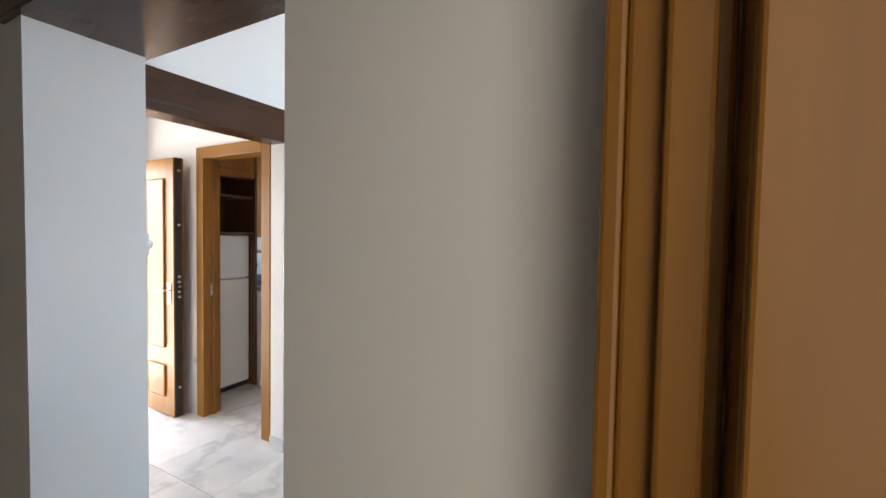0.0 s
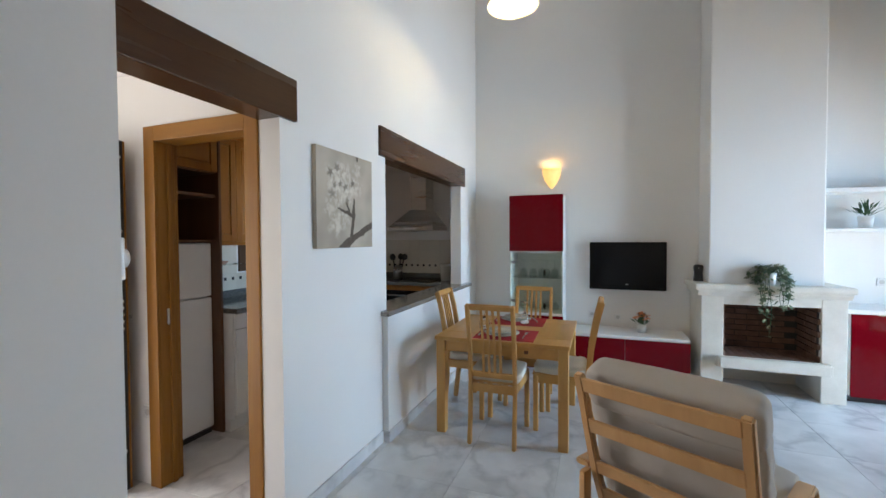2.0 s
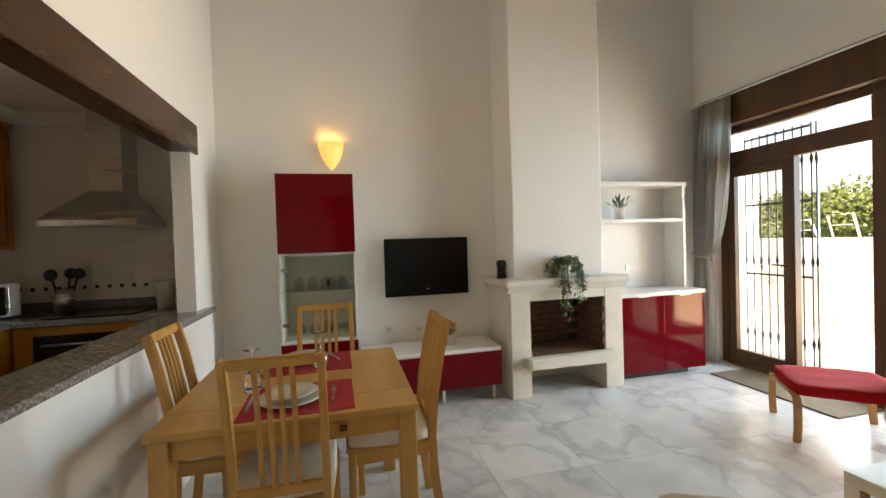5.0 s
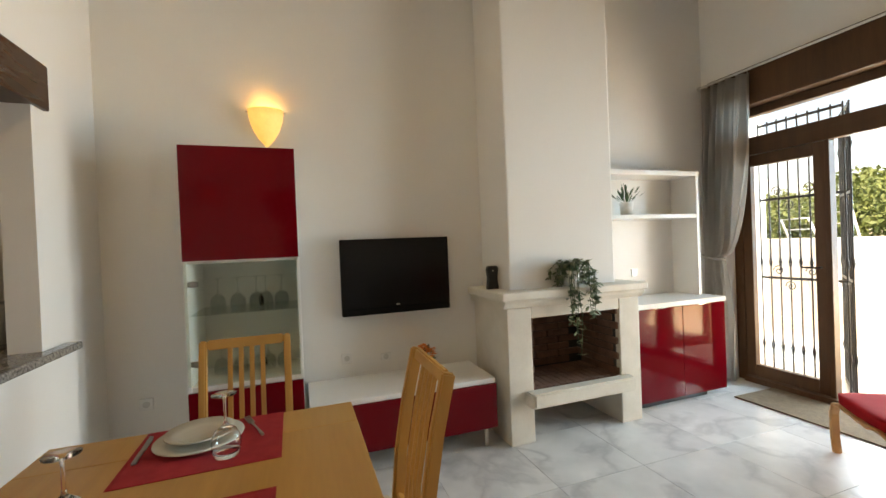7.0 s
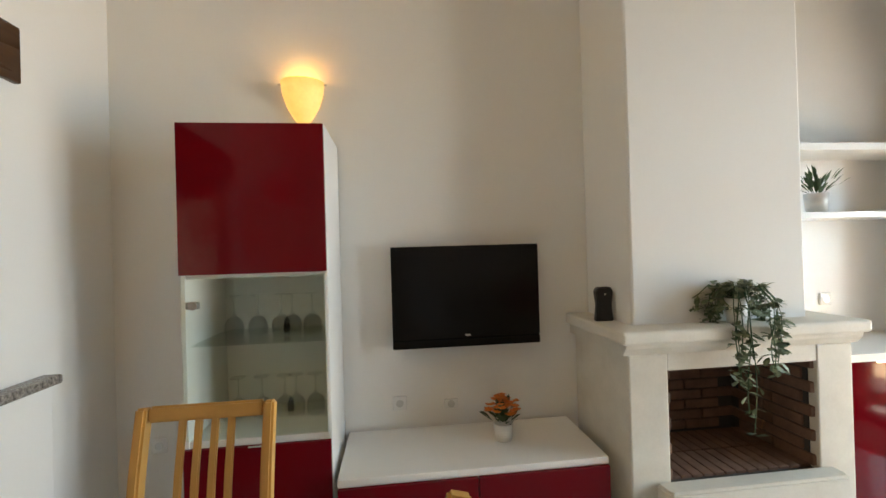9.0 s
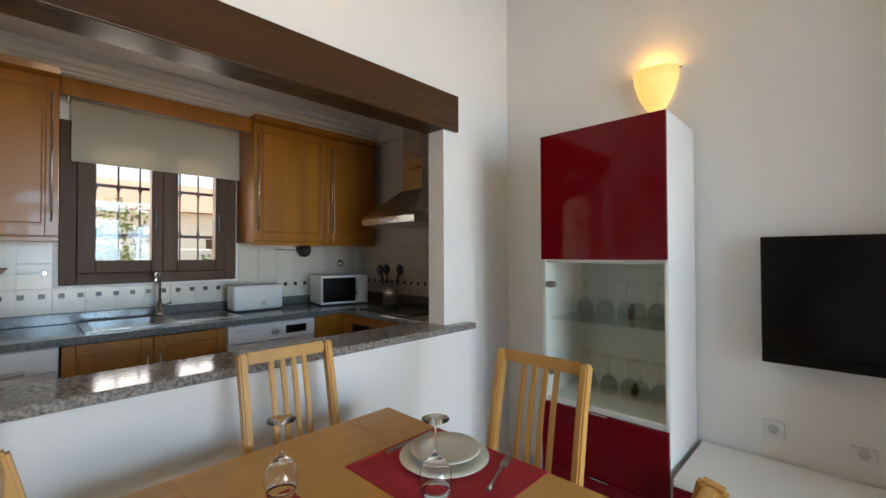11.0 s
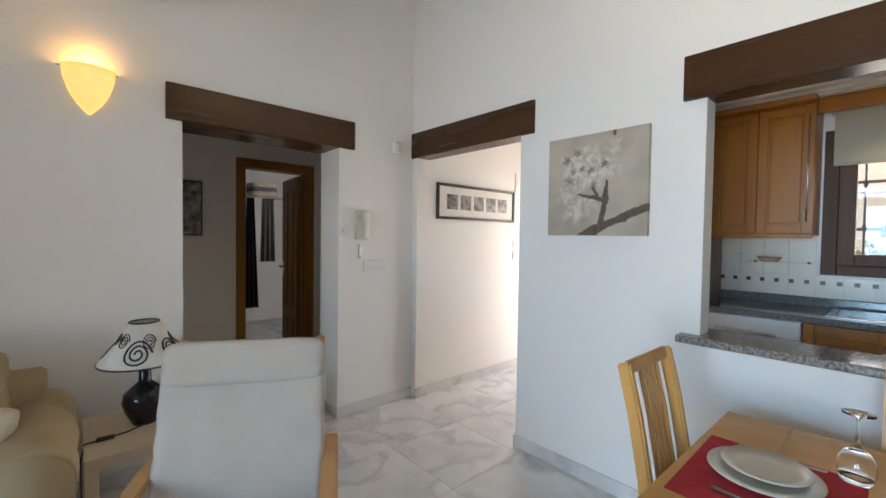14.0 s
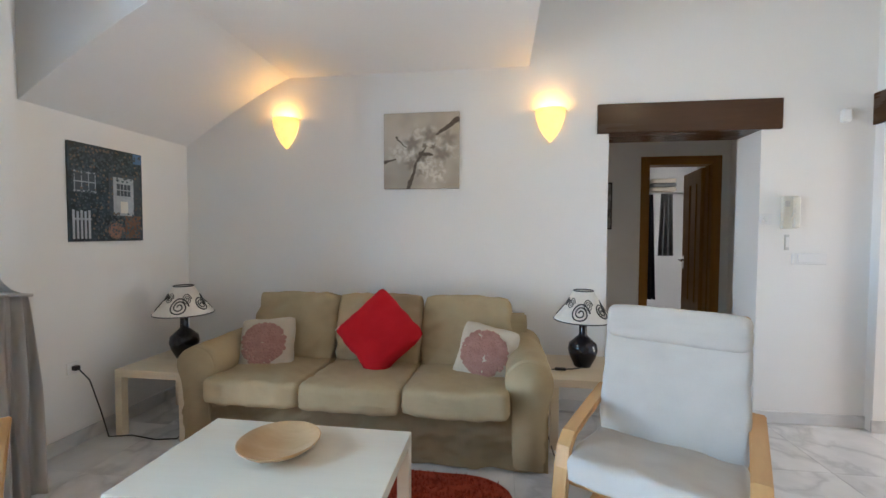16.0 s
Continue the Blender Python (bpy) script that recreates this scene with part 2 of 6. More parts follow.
M_SHELFGLASS = glass("dim_shelf_glassware", (0.95, 0.97, 0.96), 0.05)
M_GLOWS = glow("lit_alabaster_bowl", (1.0, 0.55, 0.12), 0.33, (0.84, 0.66, 0.36))
M_BULB = glow("lit_bulb", (1.0, 0.82, 0.5), 9)
M_SHADE = mat("white_patterned_shade", (0.74, 0.71, 0.65), rough=0.8, scale=10, bump=0.02)
M_BEIGEM = mat("beige_enamel_shade", (0.66, 0.58, 0.40), rough=0.4, scale=5, bump=0.01)
M_LAMPB = mat("black_glazed_ceramic", (0.006, 0.007, 0.013), (0.010, 0.011, 0.020), rough=0.18, scale=6, bump=0.01)
M_TILE = mat("cream_wall_tile", (0.70, 0.67, 0.58), (0.66, 0.63, 0.54), rough=0.25, scale=6, bump=0.0)
M_BLIND = cloth("cream_roller_blind", (0.62, 0.57, 0.44), (0.58, 0.53, 0.41), rough=0.9, scale=5, fine=200, bump=0.05)
M_PLASTER = mat("cream_outdoor_render", (0.80, 0.75, 0.65), (0.74, 0.68, 0.57), rough=0.9, scale=3, fine=60, bump=0.15)
M_TERR = mat("terrace_stone", (0.60, 0.53, 0.43), (0.52, 0.45, 0.36), rough=0.8, scale=4, fine=40, bump=0.1, vary=1)
M_GROUND = mat("dry_ground", (0.30, 0.25, 0.16), (0.2, 0.18, 0.1), rough=1.0, scale=0.6, fine=9, bump=0.2)
M_BARK = mat("bark", (0.16, 0.11, 0.07), (0.1, 0.07, 0.045), rough=0.95, scale=8, bump=0.4)
M_TERRAC = mat("terracotta", (0.46, 0.26, 0.18), (0.38, 0.20, 0.13), rough=0.8, scale=8, bump=0.1)
M_PHOTO = mat("monochrome_photo", (0.03, 0.03, 0.03), (0.34, 0.33, 0.31), rough=0.35, scale=16, fine=40, bump=0.0, contrast=0.35, vary=1)
M_PAPER = mat("off_white_paper", (0.78, 0.76, 0.72), rough=0.7, scale=8, bump=0.0)
M_BLUEP = mat("blue_garden_print", (0.006, 0.012, 0.018), (0.03, 0.055, 0.07), rough=0.5, scale=13, fine=50, bump=0.0, contrast=0.4)
M_SKYP = mat("blue_sky_print", (0.06, 0.16, 0.32), (0.10, 0.2, 0.36), rough=0.5, scale=20, bump=0.0)
M_FACADE = mat("slate_facade_print", (0.035, 0.055, 0.075), (0.07, 0.09, 0.11), rough=0.5, scale=30, bump=0.0)
M_PAPERD = mat("pale_blue_print", (0.42, 0.46, 0.50), (0.30, 0.34, 0.38), rough=0.5, scale=25, bump=0.0)
M_POTP = mat("terracotta_print", (0.30, 0.16, 0.12), (0.22, 0.11, 0.08), rough=0.5, scale=30, bump=0.0)
M_BLUEL = mat("blue_leaf_print", (0.075, 0.11, 0.125), (0.04, 0.07, 0.08), rough=0.5, scale=30, bump=0.0)
M_NAVY = mat("navy_cotton", (0.014, 0.015, 0.022), (0.022, 0.023, 0.03), rough=0.95, scale=10, fine=150, bump=0.2)
M_ROBE = mat("grey_towelling", (0.18, 0.18, 0.17), (0.12, 0.12, 0.115), rough=1.0, scale=10, fine=150, bump=0.3)
M_BOWL = mat("light_turned_wood", (0.60, 0.40, 0.22), (0.50, 0.31, 0.15), rough=0.5, scale=7, stretch=(0.3, 1.5, 1), fine=40, bump=0.04)
M_SWITCH = mat("ivory_plastic", (0.72, 0.70, 0.62), rough=0.4, scale=6, bump=0.0)


# mesh helpers
def part(name, bm, material, parent=None, label=""):
    """Links a bmesh as one mesh object, under a thing or part if one is given."""
    me = bpy.data.meshes.new(name)
    bm.normal_update()
    bm.to_mesh(me)
    bm.free()
    me.materials.append(material)
    ob = new(name, me)
    if parent is not None:
        ob.parent = parent
    if label:
        ob["label"] = label
    return ob


def thing(name, label, category, m, group=""):
    ob = new(name)
    ob.empty_display_size = 0.1
    ob.matrix_world = m
    return tagged(ob, label, category, group)


def structure(ob, label=""):
    return tagged(ob, label, kind="structure")


def add_box(bm, x0, x1, y0, y1, z0, z1, bevel=0.0, seg=2, m=None):
    r = bmesh.ops.create_cube(bm, size=1)
    vs = r["verts"]
    bmesh.ops.scale(bm, vec=(x1 - x0, y1 - y0, z1 - z0), verts=vs)
    bmesh.ops.translate(bm, vec=((x0 + x1) / 2, (y0 + y1) / 2, (z0 + z1) / 2), verts=vs)
    if bevel:
        es = list({e for v in vs for e in v.link_edges})
        r2 = bmesh.ops.bevel(bm, geom=es, offset=bevel, segments=seg, affect="EDGES", profile=0.5)
        vs = list({v for f in r2["faces"] for v in f.verts} | {v for v in vs if v.is_valid})
    if m is not None:
        bmesh.ops.transform(bm, matrix=m, verts=[v for v in vs if v.is_valid])
    return bm


def box(x0, x1, y0, y1, z0, z1, bevel=0.0, seg=2, m=None):
    return add_box(bmesh.new(), x0, x1, y0, y1, z0, z1, bevel, seg, m)


def smooth(ob):
    for p in ob.data.polygons:
        p.use_smooth = True
    return ob


def lathe(profile, n=32, z0=0.0, c=(0, 0)):
    """A turned body from rows of radius, height."""
    bm = bmesh.new()
    rings = []
    for r, z in profile:
        rings.append([bm.verts.new((c[0] + max(r, 1e-4) * math.cos(2 * math.pi * i / n), c[1] + max(r, 1e-4) * math.sin(2 * math.pi * i / n), z + z0)) for i in range(n)])
    for a, b in zip(rings, rings[1:]):
        for i in range(n):
            bm.faces.new((a[i], a[(i + 1) % n], b[(i + 1) % n], b[i]))
    for f in bm.faces:
        f.smooth = True
    bmesh.ops.recalc_face_normals(bm, faces=bm.faces)
    return bm


def add_tube(bm, pts, r, n=8):
    """A round bar along points; r is one radius or one per point."""
    pts = [Vector(p) for p in pts]
    rs = r if isinstance(r, (list, tuple)) else [r] * len(pts)
    rings, ref = [], None
    for i, p in enumerate(pts):
        d = (pts[min(i + 1, len(pts) - 1)] - pts[max(i - 1, 0)]).normalized()
        if ref is None:
            ref = d.orthogonal().normalized()
        ref = (ref - d * ref.dot(d)).normalized()
        o = d.cross(ref)
        rings.append([bm.verts.new(p + rs[i] * (math.cos(2 * math.pi * k / n) * ref + math.sin(2 * math.pi * k / n) * o)) for k in range(n)])
    for a, b in zip(rings, rings[1:]):
        for k in range(n):
            f = bm.faces.new((a[k], a[(k + 1) % n], b[(k + 1) % n], b[k]))
            f.smooth = True
    bm.faces.new(rings[0][::-1])
    bm.faces.new(rings[-1])
    return bm


def tube(pts, r, n=8):
    return add_tube(bmesh.new(), pts, r, n)


def prism(poly, axis, a0, a1, bevel=0.0):
    """A flat outline (u, v) drawn out along an axis from a0 to a1."""
    bm = bmesh.new()
    place = {"x": lambda u, v, w: (w, u, v), "y": lambda u, v, w: (u, w, v), "z": lambda u, v, w: (u, v, w)}[axis]
    lo = [bm.verts.new(place(u, v, a0)) for u, v in poly]
    hi = [bm.verts.new(place(u, v, a1)) for u, v in poly]
    bm.faces.new(lo)
    bm.faces.new(hi[::-1])
    for i in range(len(poly)):
        j = (i + 1) % len(poly)
        bm.faces.new((lo[j], lo[i], hi[i], hi[j]))
    bmesh.ops.recalc_face_normals(bm, faces=bm.faces)
    if bevel:
        bmesh.ops.bevel(bm, geom=bm.edges[:], offset=bevel, segments=2, affect="EDGES")
    return bm


def ribbon(path, width, thick, axis="x", bevel=0.004):
    """A bent board: a side outline (u, v) with a thickness, drawn out along an axis round its middle."""
    n = len(path)
    out, inn = [], []
    for i, (u, v) in enumerate(path):
        a, b = path[max(i - 1, 0)], path[min(i + 1, n - 1)]
        d = Vector((b[0] - a[0], b[1] - a[1])).normalized()
        out.append((u - d.y * thick / 2, v + d.x * thick / 2))
        inn.append((u + d.y * thick / 2, v - d.x * thick / 2))
    bm = bmesh.new()
    place = {"x": lambda u, v, w: (w, u, v), "y": lambda u, v, w: (u, w, v)}[axis]
    rows = [[bm.verts.new(place(*p, w)) for p, w in ((out[i], -width / 2), (out[i], width / 2), (inn[i], width / 2), (inn[i], -width / 2))] for i in range(n)]
    for a, b in zip(rows, rows[1:]):
        for k in range(4):
            bm.faces.new((a[k], a[(k + 1) % 4], b[(k + 1) % 4], b[k]))
    bm.faces.new(rows[0][::-1])
    bm.faces.new(rows[-1])
    bmesh.ops.recalc_face_normals(bm, faces=bm.faces)
    if bevel:
        sharp = [e for e in bm.edges if len(e.link_faces) == 2 and e.calc_face_angle(0) > 0.9]
        bmesh.ops.bevel(bm, geom=sharp, offset=bevel, segments=2, affect="EDGES")
    return bm


def cushion(w, d, h, e=0.35, n=14, puff=0.0, sag=0.0, seed=0, m=None, pinch=0.0, wrinkle=0.0):
    """A stuffed block round the origin: rounded edges, slight dents."""
    bm = bmesh.new()
    bmesh.ops.create_cube(bm, size=2)
    bmesh.ops.subdivide_edges(bm, edges=bm.edges[:], cuts=n, use_grid_fill=True)
    for v in bm.verts:
        x, y, z = v.co
        k = [abs(q) ** (1 / e) if q else 0 for q in (x, y, z)]
        nrm = max((abs(x) ** 6 + abs(y) ** 6 + abs(z) ** 6) ** (1 / 6), 1e-6)
        f = 1 / nrm * max(abs(x), abs(y), abs(z))
        x, y, z = x * (1 - (1 - f) * e * 2), y * (1 - (1 - f) * e * 2), z * (1 - (1 - f) * e * 2)
        mid = (1 - x * x) * (1 - y * y)
        if pinch:
            zz = z * (pinch + (1 - pinch) * max(0, (1 - x ** 4) * (1 - y ** 4)) ** 0.5)
            cr = 1 - 0.05 * (1 - abs(x)) * abs(y) ** 6 - 0.05 * (1 - abs(y)) * abs(x) ** 6
            x, y, z = x * cr, y * cr, zz
        z += puff * mid * (1 if z > 0 else -1) * abs(z)
        z -= sag * mid
        wob = noise.noise(Vector((x * 2.2 + seed * 7, y * 2.2, z * 1.5)))
        v.co = Vector((x * w / 2, y * d / 2, z * h / 2)) + Vector((0.3, 0.3, 1)) * (wob * 0.008 + noise.noise(Vector((x * 6 + seed, y * 9, z * 4))) * 0.0035)
    if wrinkle:
        bm.normal_update()
        for v in bm.verts:
            p = v.co
            a = noise.noise(Vector((p.x * 7 + p.y * 11 + seed * 5, p.y * 3 - p.x * 4, p.z * 9)))
            b = noise.noise(Vector((p.x * 15 - p.y * 6, p.y * 16 + seed * 3, p.z * 14)))
            v.co = p + v.normal * wrinkle * (0.5 - abs(a) * 1.6 + 0.5 * b)
    for f in bm.faces:
        f.smooth = True
    if m is not None:
        bmesh.ops.transform(bm, matrix=m, verts=bm.verts)
    return bm


def slab_wall(name, axis, lo, hi, u0, u1, z0, z1, openings=(), material=None, label="plain white painted plaster wall"):
    """A wall with thickness from lo to hi along its axis, with openings (u0, u1, z0, z1) through it."""
    us = sorted({u0, u1, *[o[0] for o in openings], *[o[1] for o in openings]})
    zs = sorted({z0, z1, *[o[2] for o in openings], *[o[3] for o in openings]})
    us, zs = [u for u in us if u0 <= u <= u1], [z for z in zs if z0 <= z <= z1]

    def solid(i, k):
        if i < 0 or k < 0 or i >= len(us) - 1 or k >= len(zs) - 1:
            return False
        cu, cz = (us[i] + us[i + 1]) / 2, (zs[k] + zs[k + 1]) / 2
        return not any(o[0] < cu < o[1] and o[2] < cz < o[3] for o in openings)

    bm = bmesh.new()
    vert = {}

    def v(w, u, z):
        key = (w, u, z)
        if key not in vert:
            vert[key] = bm.verts.new((w, u, z) if axis == "x" else (u, w, z))
        return vert[key]

    for i in range(len(us) - 1):
        for k in range(len(zs) - 1):
            if not solid(i, k):
                continue
            a, b, c, d = us[i], us[i + 1], zs[k], zs[k + 1]
            bm.faces.new((v(lo, a, c), v(lo, b, c), v(lo, b, d), v(lo, a, d)))
            bm.faces.new((v(hi, a, c), v(hi, a, d), v(hi, b, d), v(hi, b, c)))
            for (di, dk), (p, q) in (((-1, 0), ((a, c), (a, d))), ((1, 0), ((b, c), (b, d))), ((0, -1), ((a, c), (b, c))), ((0, 1), ((a, d), (b, d)))):
                if not solid(i + di, k + dk):
                    bm.faces.new((v(lo, *p), v(lo, *q), v(hi, *q), v(hi, *p)))
    bmesh.ops.recalc_face_normals(bm, faces=bm.faces)
    return structure(part(name, bm, material or M_WALL), label)


# large structure
slab_wall("wall_west", "x", -0.125, 0.0, -0.305, 4.7, 0, 4.6, [(0.07, 1.18, 0, 2.112), (2.27, 4.07, 0.935, 2.107)])
slab_wall("wall_south", "y", -0.305, 0.0, 0.0, 5.5, 0, 4.6, [(0.712, 1.745, 0, 2.102)])
slab_wall("wall_north", "y", 4.7, 4.95, -2.0, 5.25, 0, 4.6)
slab_wall("wall_east", "x", 4.95, 5.25, 1.45, 4.7, 0, 4.6, [(1.66, 4.5, 0.0, 2.52)])
slab_wall("wall_east_alcove", "x", 5.2, 5.5, 0.0, 1.45, 0, 4.6)
slab_wall("wall_hall_south", "y", -0.12, 0.055, -2.0, -0.125, 0, 2.6)
slab_wall("wall_hall_west", "x", -2.0, -1.8, 0.055, 1.3, 0, 2.6, [(0.2, 1.185, 0, 2.1)])
slab_wall("wall_hall_north", "y", 1.235, 1.35, -1.8, -0.125, 0, 2.6, [(-0.987, -0.255, 0, 2.10)])
slab_wall("wall_kitchen_west", "x", -1.95, -1.72, 1.35, 4.7, 0, 2.6, [(2.53, 3.51, 1.2, 2.2)])
slab_wall("wall_corridor_west", "x", -0.1, 0.1, -1.6, -0.305, 0, 2.6)
slab_wall("wall_corridor_south", "y", -1.75, -1.6, -0.1, 2.4, 0, 2.6, [(0.26, 0.94, 0, 2.13)])
slab_wall("wall_corridor_east", "x", 2.25, 2.30, -1.6, -0.305, 0, 2.6, [(-1.19, -0.415, 0, 2.065)])
slab_wall("wall_bedroom_west", "x", -0.9, -0.7, -4.2, -1.75, 0, 2.6)
slab_wall("wall_bedroom_east", "x", 2.4, 2.6, -4.2, -1.75, 0, 2.6)
slab_wall("wall_bedroom_south", "y", -4.4, -4.2, -0.9, 2.6, 0, 2.6)
slab_wall("wall_dressing_east", "x", 4.6, 4.8, -1.6, -0.305, 0, 2.6)
slab_wall("wall_dressing_south", "y", -1.75, -1.6, 2.4, 4.8, 0, 2.6)


def ceiling(name, x0, x1, y0, y1, z, t=0.15):
    return structure(part(name, box(x0, x1, y0, y1, z, z + t), M_CEIL), "white painted ceiling")


ceiling("ceiling", -0.125, 5.5, -0.305, 4.95, 4.6)
ceiling("ceiling_hall", -2.0, -0.125, -0.12, 1.35, 2.5)
ceiling("ceiling_kitchen", -1.95, -0.125, 1.35, 4.7, 2.5)
ceiling("ceiling_corridor", -0.1, 2.30, -1.6, -0.305, 2.45)
ceiling("ceiling_bedroom", -0.9, 2.6, -4.4, -1.6, 2.55)
ceiling("ceiling_dressing", 2.30, 4.8, -1.75, -0.305, 2.5)
# lower ceiling over the sofa, with a coved side along the outer wall
cove = [(5.2, 2.09)] + [(5.2 - 0.95 * math.sin(a), 2.62 - 0.53 * (1 - math.sin(a)) ** 1.15) for a in [math.pi / 2 * i / 10 for i in range(1, 11)]]
structure(part("ceiling_alcove", prism(cove + [(2.33, 2.62), (2.33, 2.85), (5.2, 2.85)], "y", 0.0, 1.25), M_CEIL), "white plaster ceiling over the sofa, coved at its side")
# kitchen cornice
structure(part("cornice_kitchen", prism([(-1.72, 2.5), (-1.72, 2.41), (-1.69, 2.41), (-1.64, 2.44), (-1.61, 2.49), (-1.61, 2.5)], "y", 1.35, 4.7), M_CEIL), "white plaster cove moulding")
structure(part("cornice_kitchen_north", prism([(4.7, 2.5), (4.7, 2.41), (4.67, 2.41), (4.62, 2.44), (4.59, 2.49), (4.59, 2.5)], "x", -1.61, -0.125), M_CEIL), "white plaster cove moulding")
# chimney breast and low wall under the serving hatch
structure(part("chimney_breast", box(2.505, 3.415, 4.25, 4.7, 1.0, 4.6, 0.012), M_WALL), "white plastered chimney breast")
structure(part("low_wall", box(0.0, 0.05, 2.2, 4.25, 0, 0.928, 0.006), M_WALL), "white painted half wall under the serving hatch")

# floor
floor_ob = structure(part("floor", box(-2.0, 5.25, -4.4, 4.95, -0.12, -0.004), M_JOINT), "white marble tile floor with grey veins")
# skirting


def skirting(name, x0, x1, y0, y1):
    return structure(part(name, box(x0, x1, y0, y1, 0.0, 0.085, 0.003), M_MARBLE), "white marble skirting")


skirting("baseboard_west", 0.0, 0.013, 1.18, 2.2)
skirting("baseboard_low_wall", 0.05, 0.063, 2.2, 4.25)
skirting("baseboard_low_wall_end", 0.0, 0.063, 2.187, 2.2)
skirting("baseboard_hall_end", -0.125, 0.013, 1.167, 1.18)
skirting("baseboard_north", 0.0, 0.52, 4.687, 4.7)
skirting("baseboard_south", 0.0, 0.712, 0.0, 0.013)
skirting("baseboard_south_sofa", 1.745, 5.2, 0.0, 0.013)
skirting("baseboard_opening", 0.712, 0.725, -0.305, 0.013)
skirting("baseboard_hall_nib", -0.125, 0.013, 0.07, 0.083)
skirting("baseboard_hall_south", -1.8, -0.125, 0.055, 0.068)
skirting("baseboard_east", 4.937, 4.95, 1.45, 1.66)
skirting("baseboard_east_alcove", 5.187, 5.2, 0.013, 1.45)
skirting("baseboard_corridor_north", 1.745, 2.23, -0.318, -0.305)

# dark lintel beams


def beam(name, x0, x1, y0, y1, z0, z1, material):
    bm = box(x0, x1, y0, y1, z0, z1, 0.006)
    return structure(part(name, bm, material), "dark brown stained wooden lintel beam")


beam("lintel_hall", -0.14, 0.022, 0.0, 1.29, 2.105, 2.32, M_BEAM)
beam("lintel_hatch", -0.14, 0.022, 2.17, 4.18, 2.10, 2.315, M_BEAM)
beam("lintel_south", 0.585, 1.83, -0.325, 0.02, 2.095, 2.31, M_BEAMX)
beam("lintel_terrace", 4.925, 5.27, 1.52, 4.62, 2.51, 2.84, M_DOORW)

# granite sill of the hatch
structure(part("hatch_sill", box(-0.215, 0.068, 2.18, 4.28, 0.93, 0.967, 0.008), M_GRANITE), "polished speckled grey granite serving counter")

# door casings and doors


def casing(name, axis, face, u0, u1, ztop, lo, hi, w=0.08, out=0.016, label="honey-coloured wooden door frame"):
    """Casing on both faces and a lining, round an opening u0..u1 in a wall from lo to hi."""
    root = structure(new(name), label)

    def put(n, a0, a1, b0, b1, z0, z1, m=M_OAK):
        bm = box(a0, a1, b0, b1, z0, z1, 0.004) if axis == "x" else box(b0, b1, a0, a1, z0, z1, 0.004)
        return part(n, bm, m, root)

    for a0, a1 in ((hi, hi + out), (lo - out, lo)):
        put("casing", a0, a1, u0 - w + 0.02, u0 + 0.02, 0, ztop + w - 0.02)
        put("casing", a0, a1, u1 - 0.02, u1 + w - 0.02, 0, ztop + w - 0.02)
        put("casing_head", a0, a1, u0 + 0.02, u1 - 0.02, ztop - 0.02, ztop + w - 0.02, M_OAKH)
    put("lining", lo, hi, u0, u0 + 0.02, 0, ztop)
    put("lining", lo, hi, u1 - 0.02, u1, 0, ztop)
    put("lining_head", lo, hi, u0 + 0.02, u1 - 0.02, ztop - 0.02, ztop, M_OAKH)
    c = (lo + hi) / 2
    put("door_stop", c, c + 0.03, u0 + 0.02, u0 + 0.034, 0, ztop - 0.02)
    put("door_stop", c, c + 0.03, u1 - 0.034, u1 - 0.02, 0, ztop - 0.02)
    return root


door1 = casing("door_1", "y", 1, -0.987, -0.255, 2.10, 1.235, 1.35, 0.09)
part("strike_plate", box(-0.967, -0.961, 1.28, 1.31, 0.98, 1.08), M_STEEL, door1, "brass strike plate")
casing("door_2", "x", 1, -1.19, -0.415, 2.065, 2.25, 2.30, 0.075)
casing("door_3", "y", 1, 0.26, 0.94, 2.13, -1.75, -1.6, 0.09)
closed = structure(new("door_4"), "closed honey-coloured wooden door")
part("leaf", box(0.1, 0.112, -1.2, -0.5, 0, 2.05, 0.004), M_OAK, closed)
part("casing", box(0.1, 0.125, -0.5, -0.42, 0, 2.13, 0.004), M_OAK, closed)
part("casing", box(0.1, 0.125, -1.28, -1.2, 0, 2.13, 0.004), M_OAK, closed)
part("casing_head", box(0.1, 0.125, -1.2, -0.5, 2.05, 2.13, 0.004), M_OAKH, closed)


def panel_leaf(name, w, h, t, label, m, material=M_OAK, edge=None):
    """A door leaf from its hinge along +x, with raised panels and a lever handle."""
    root = structure(new(name), label)
    root.matrix_world = m
    part("leaf_core", box(0, w, -t / 2, t / 2, 0.01, h, 0.003), edge or material, root)
    for s in (-1, 1):
        y0, y1 = sorted((s * t / 2, s * (t / 2 + 0.012)))
        part("leaf_face", box(0.0, w, y0, y1, 0.012, h - 0.002, 0.003), material, root)
        for px in (0.12, w / 2 + 0.03):
            for z0, z1 in ((0.16, 0.42), (0.56, h - 0.16)):
                yy = sorted((s * (t / 2 + 0.012), s * (t / 2 + 0.026)))
                part("raised_panel", box(px, px + w / 2 - 0.15, yy[0], yy[1], z0, z1, 0.012), material, root)
        yy = s * (t / 2 + 0.03)
        part("handle", tube([(w - 0.06, s * t / 2, 1.03), (w - 0.06, yy + s * 0.03, 1.03), (w - 0.08, yy + s * 0.04, 1.03), (w - 0.19, yy + s * 0.04, 1.025)], 0.010), M_CHROME, root, "brushed brass lever handle")
        part("escutcheon", box(w - 0.085, w - 0.035, *sorted((s * (t / 2 + 0.01), s * (t / 2 + 0.018))), 0.92, 1.09, 0.004), M_CHROME, root)
    return root


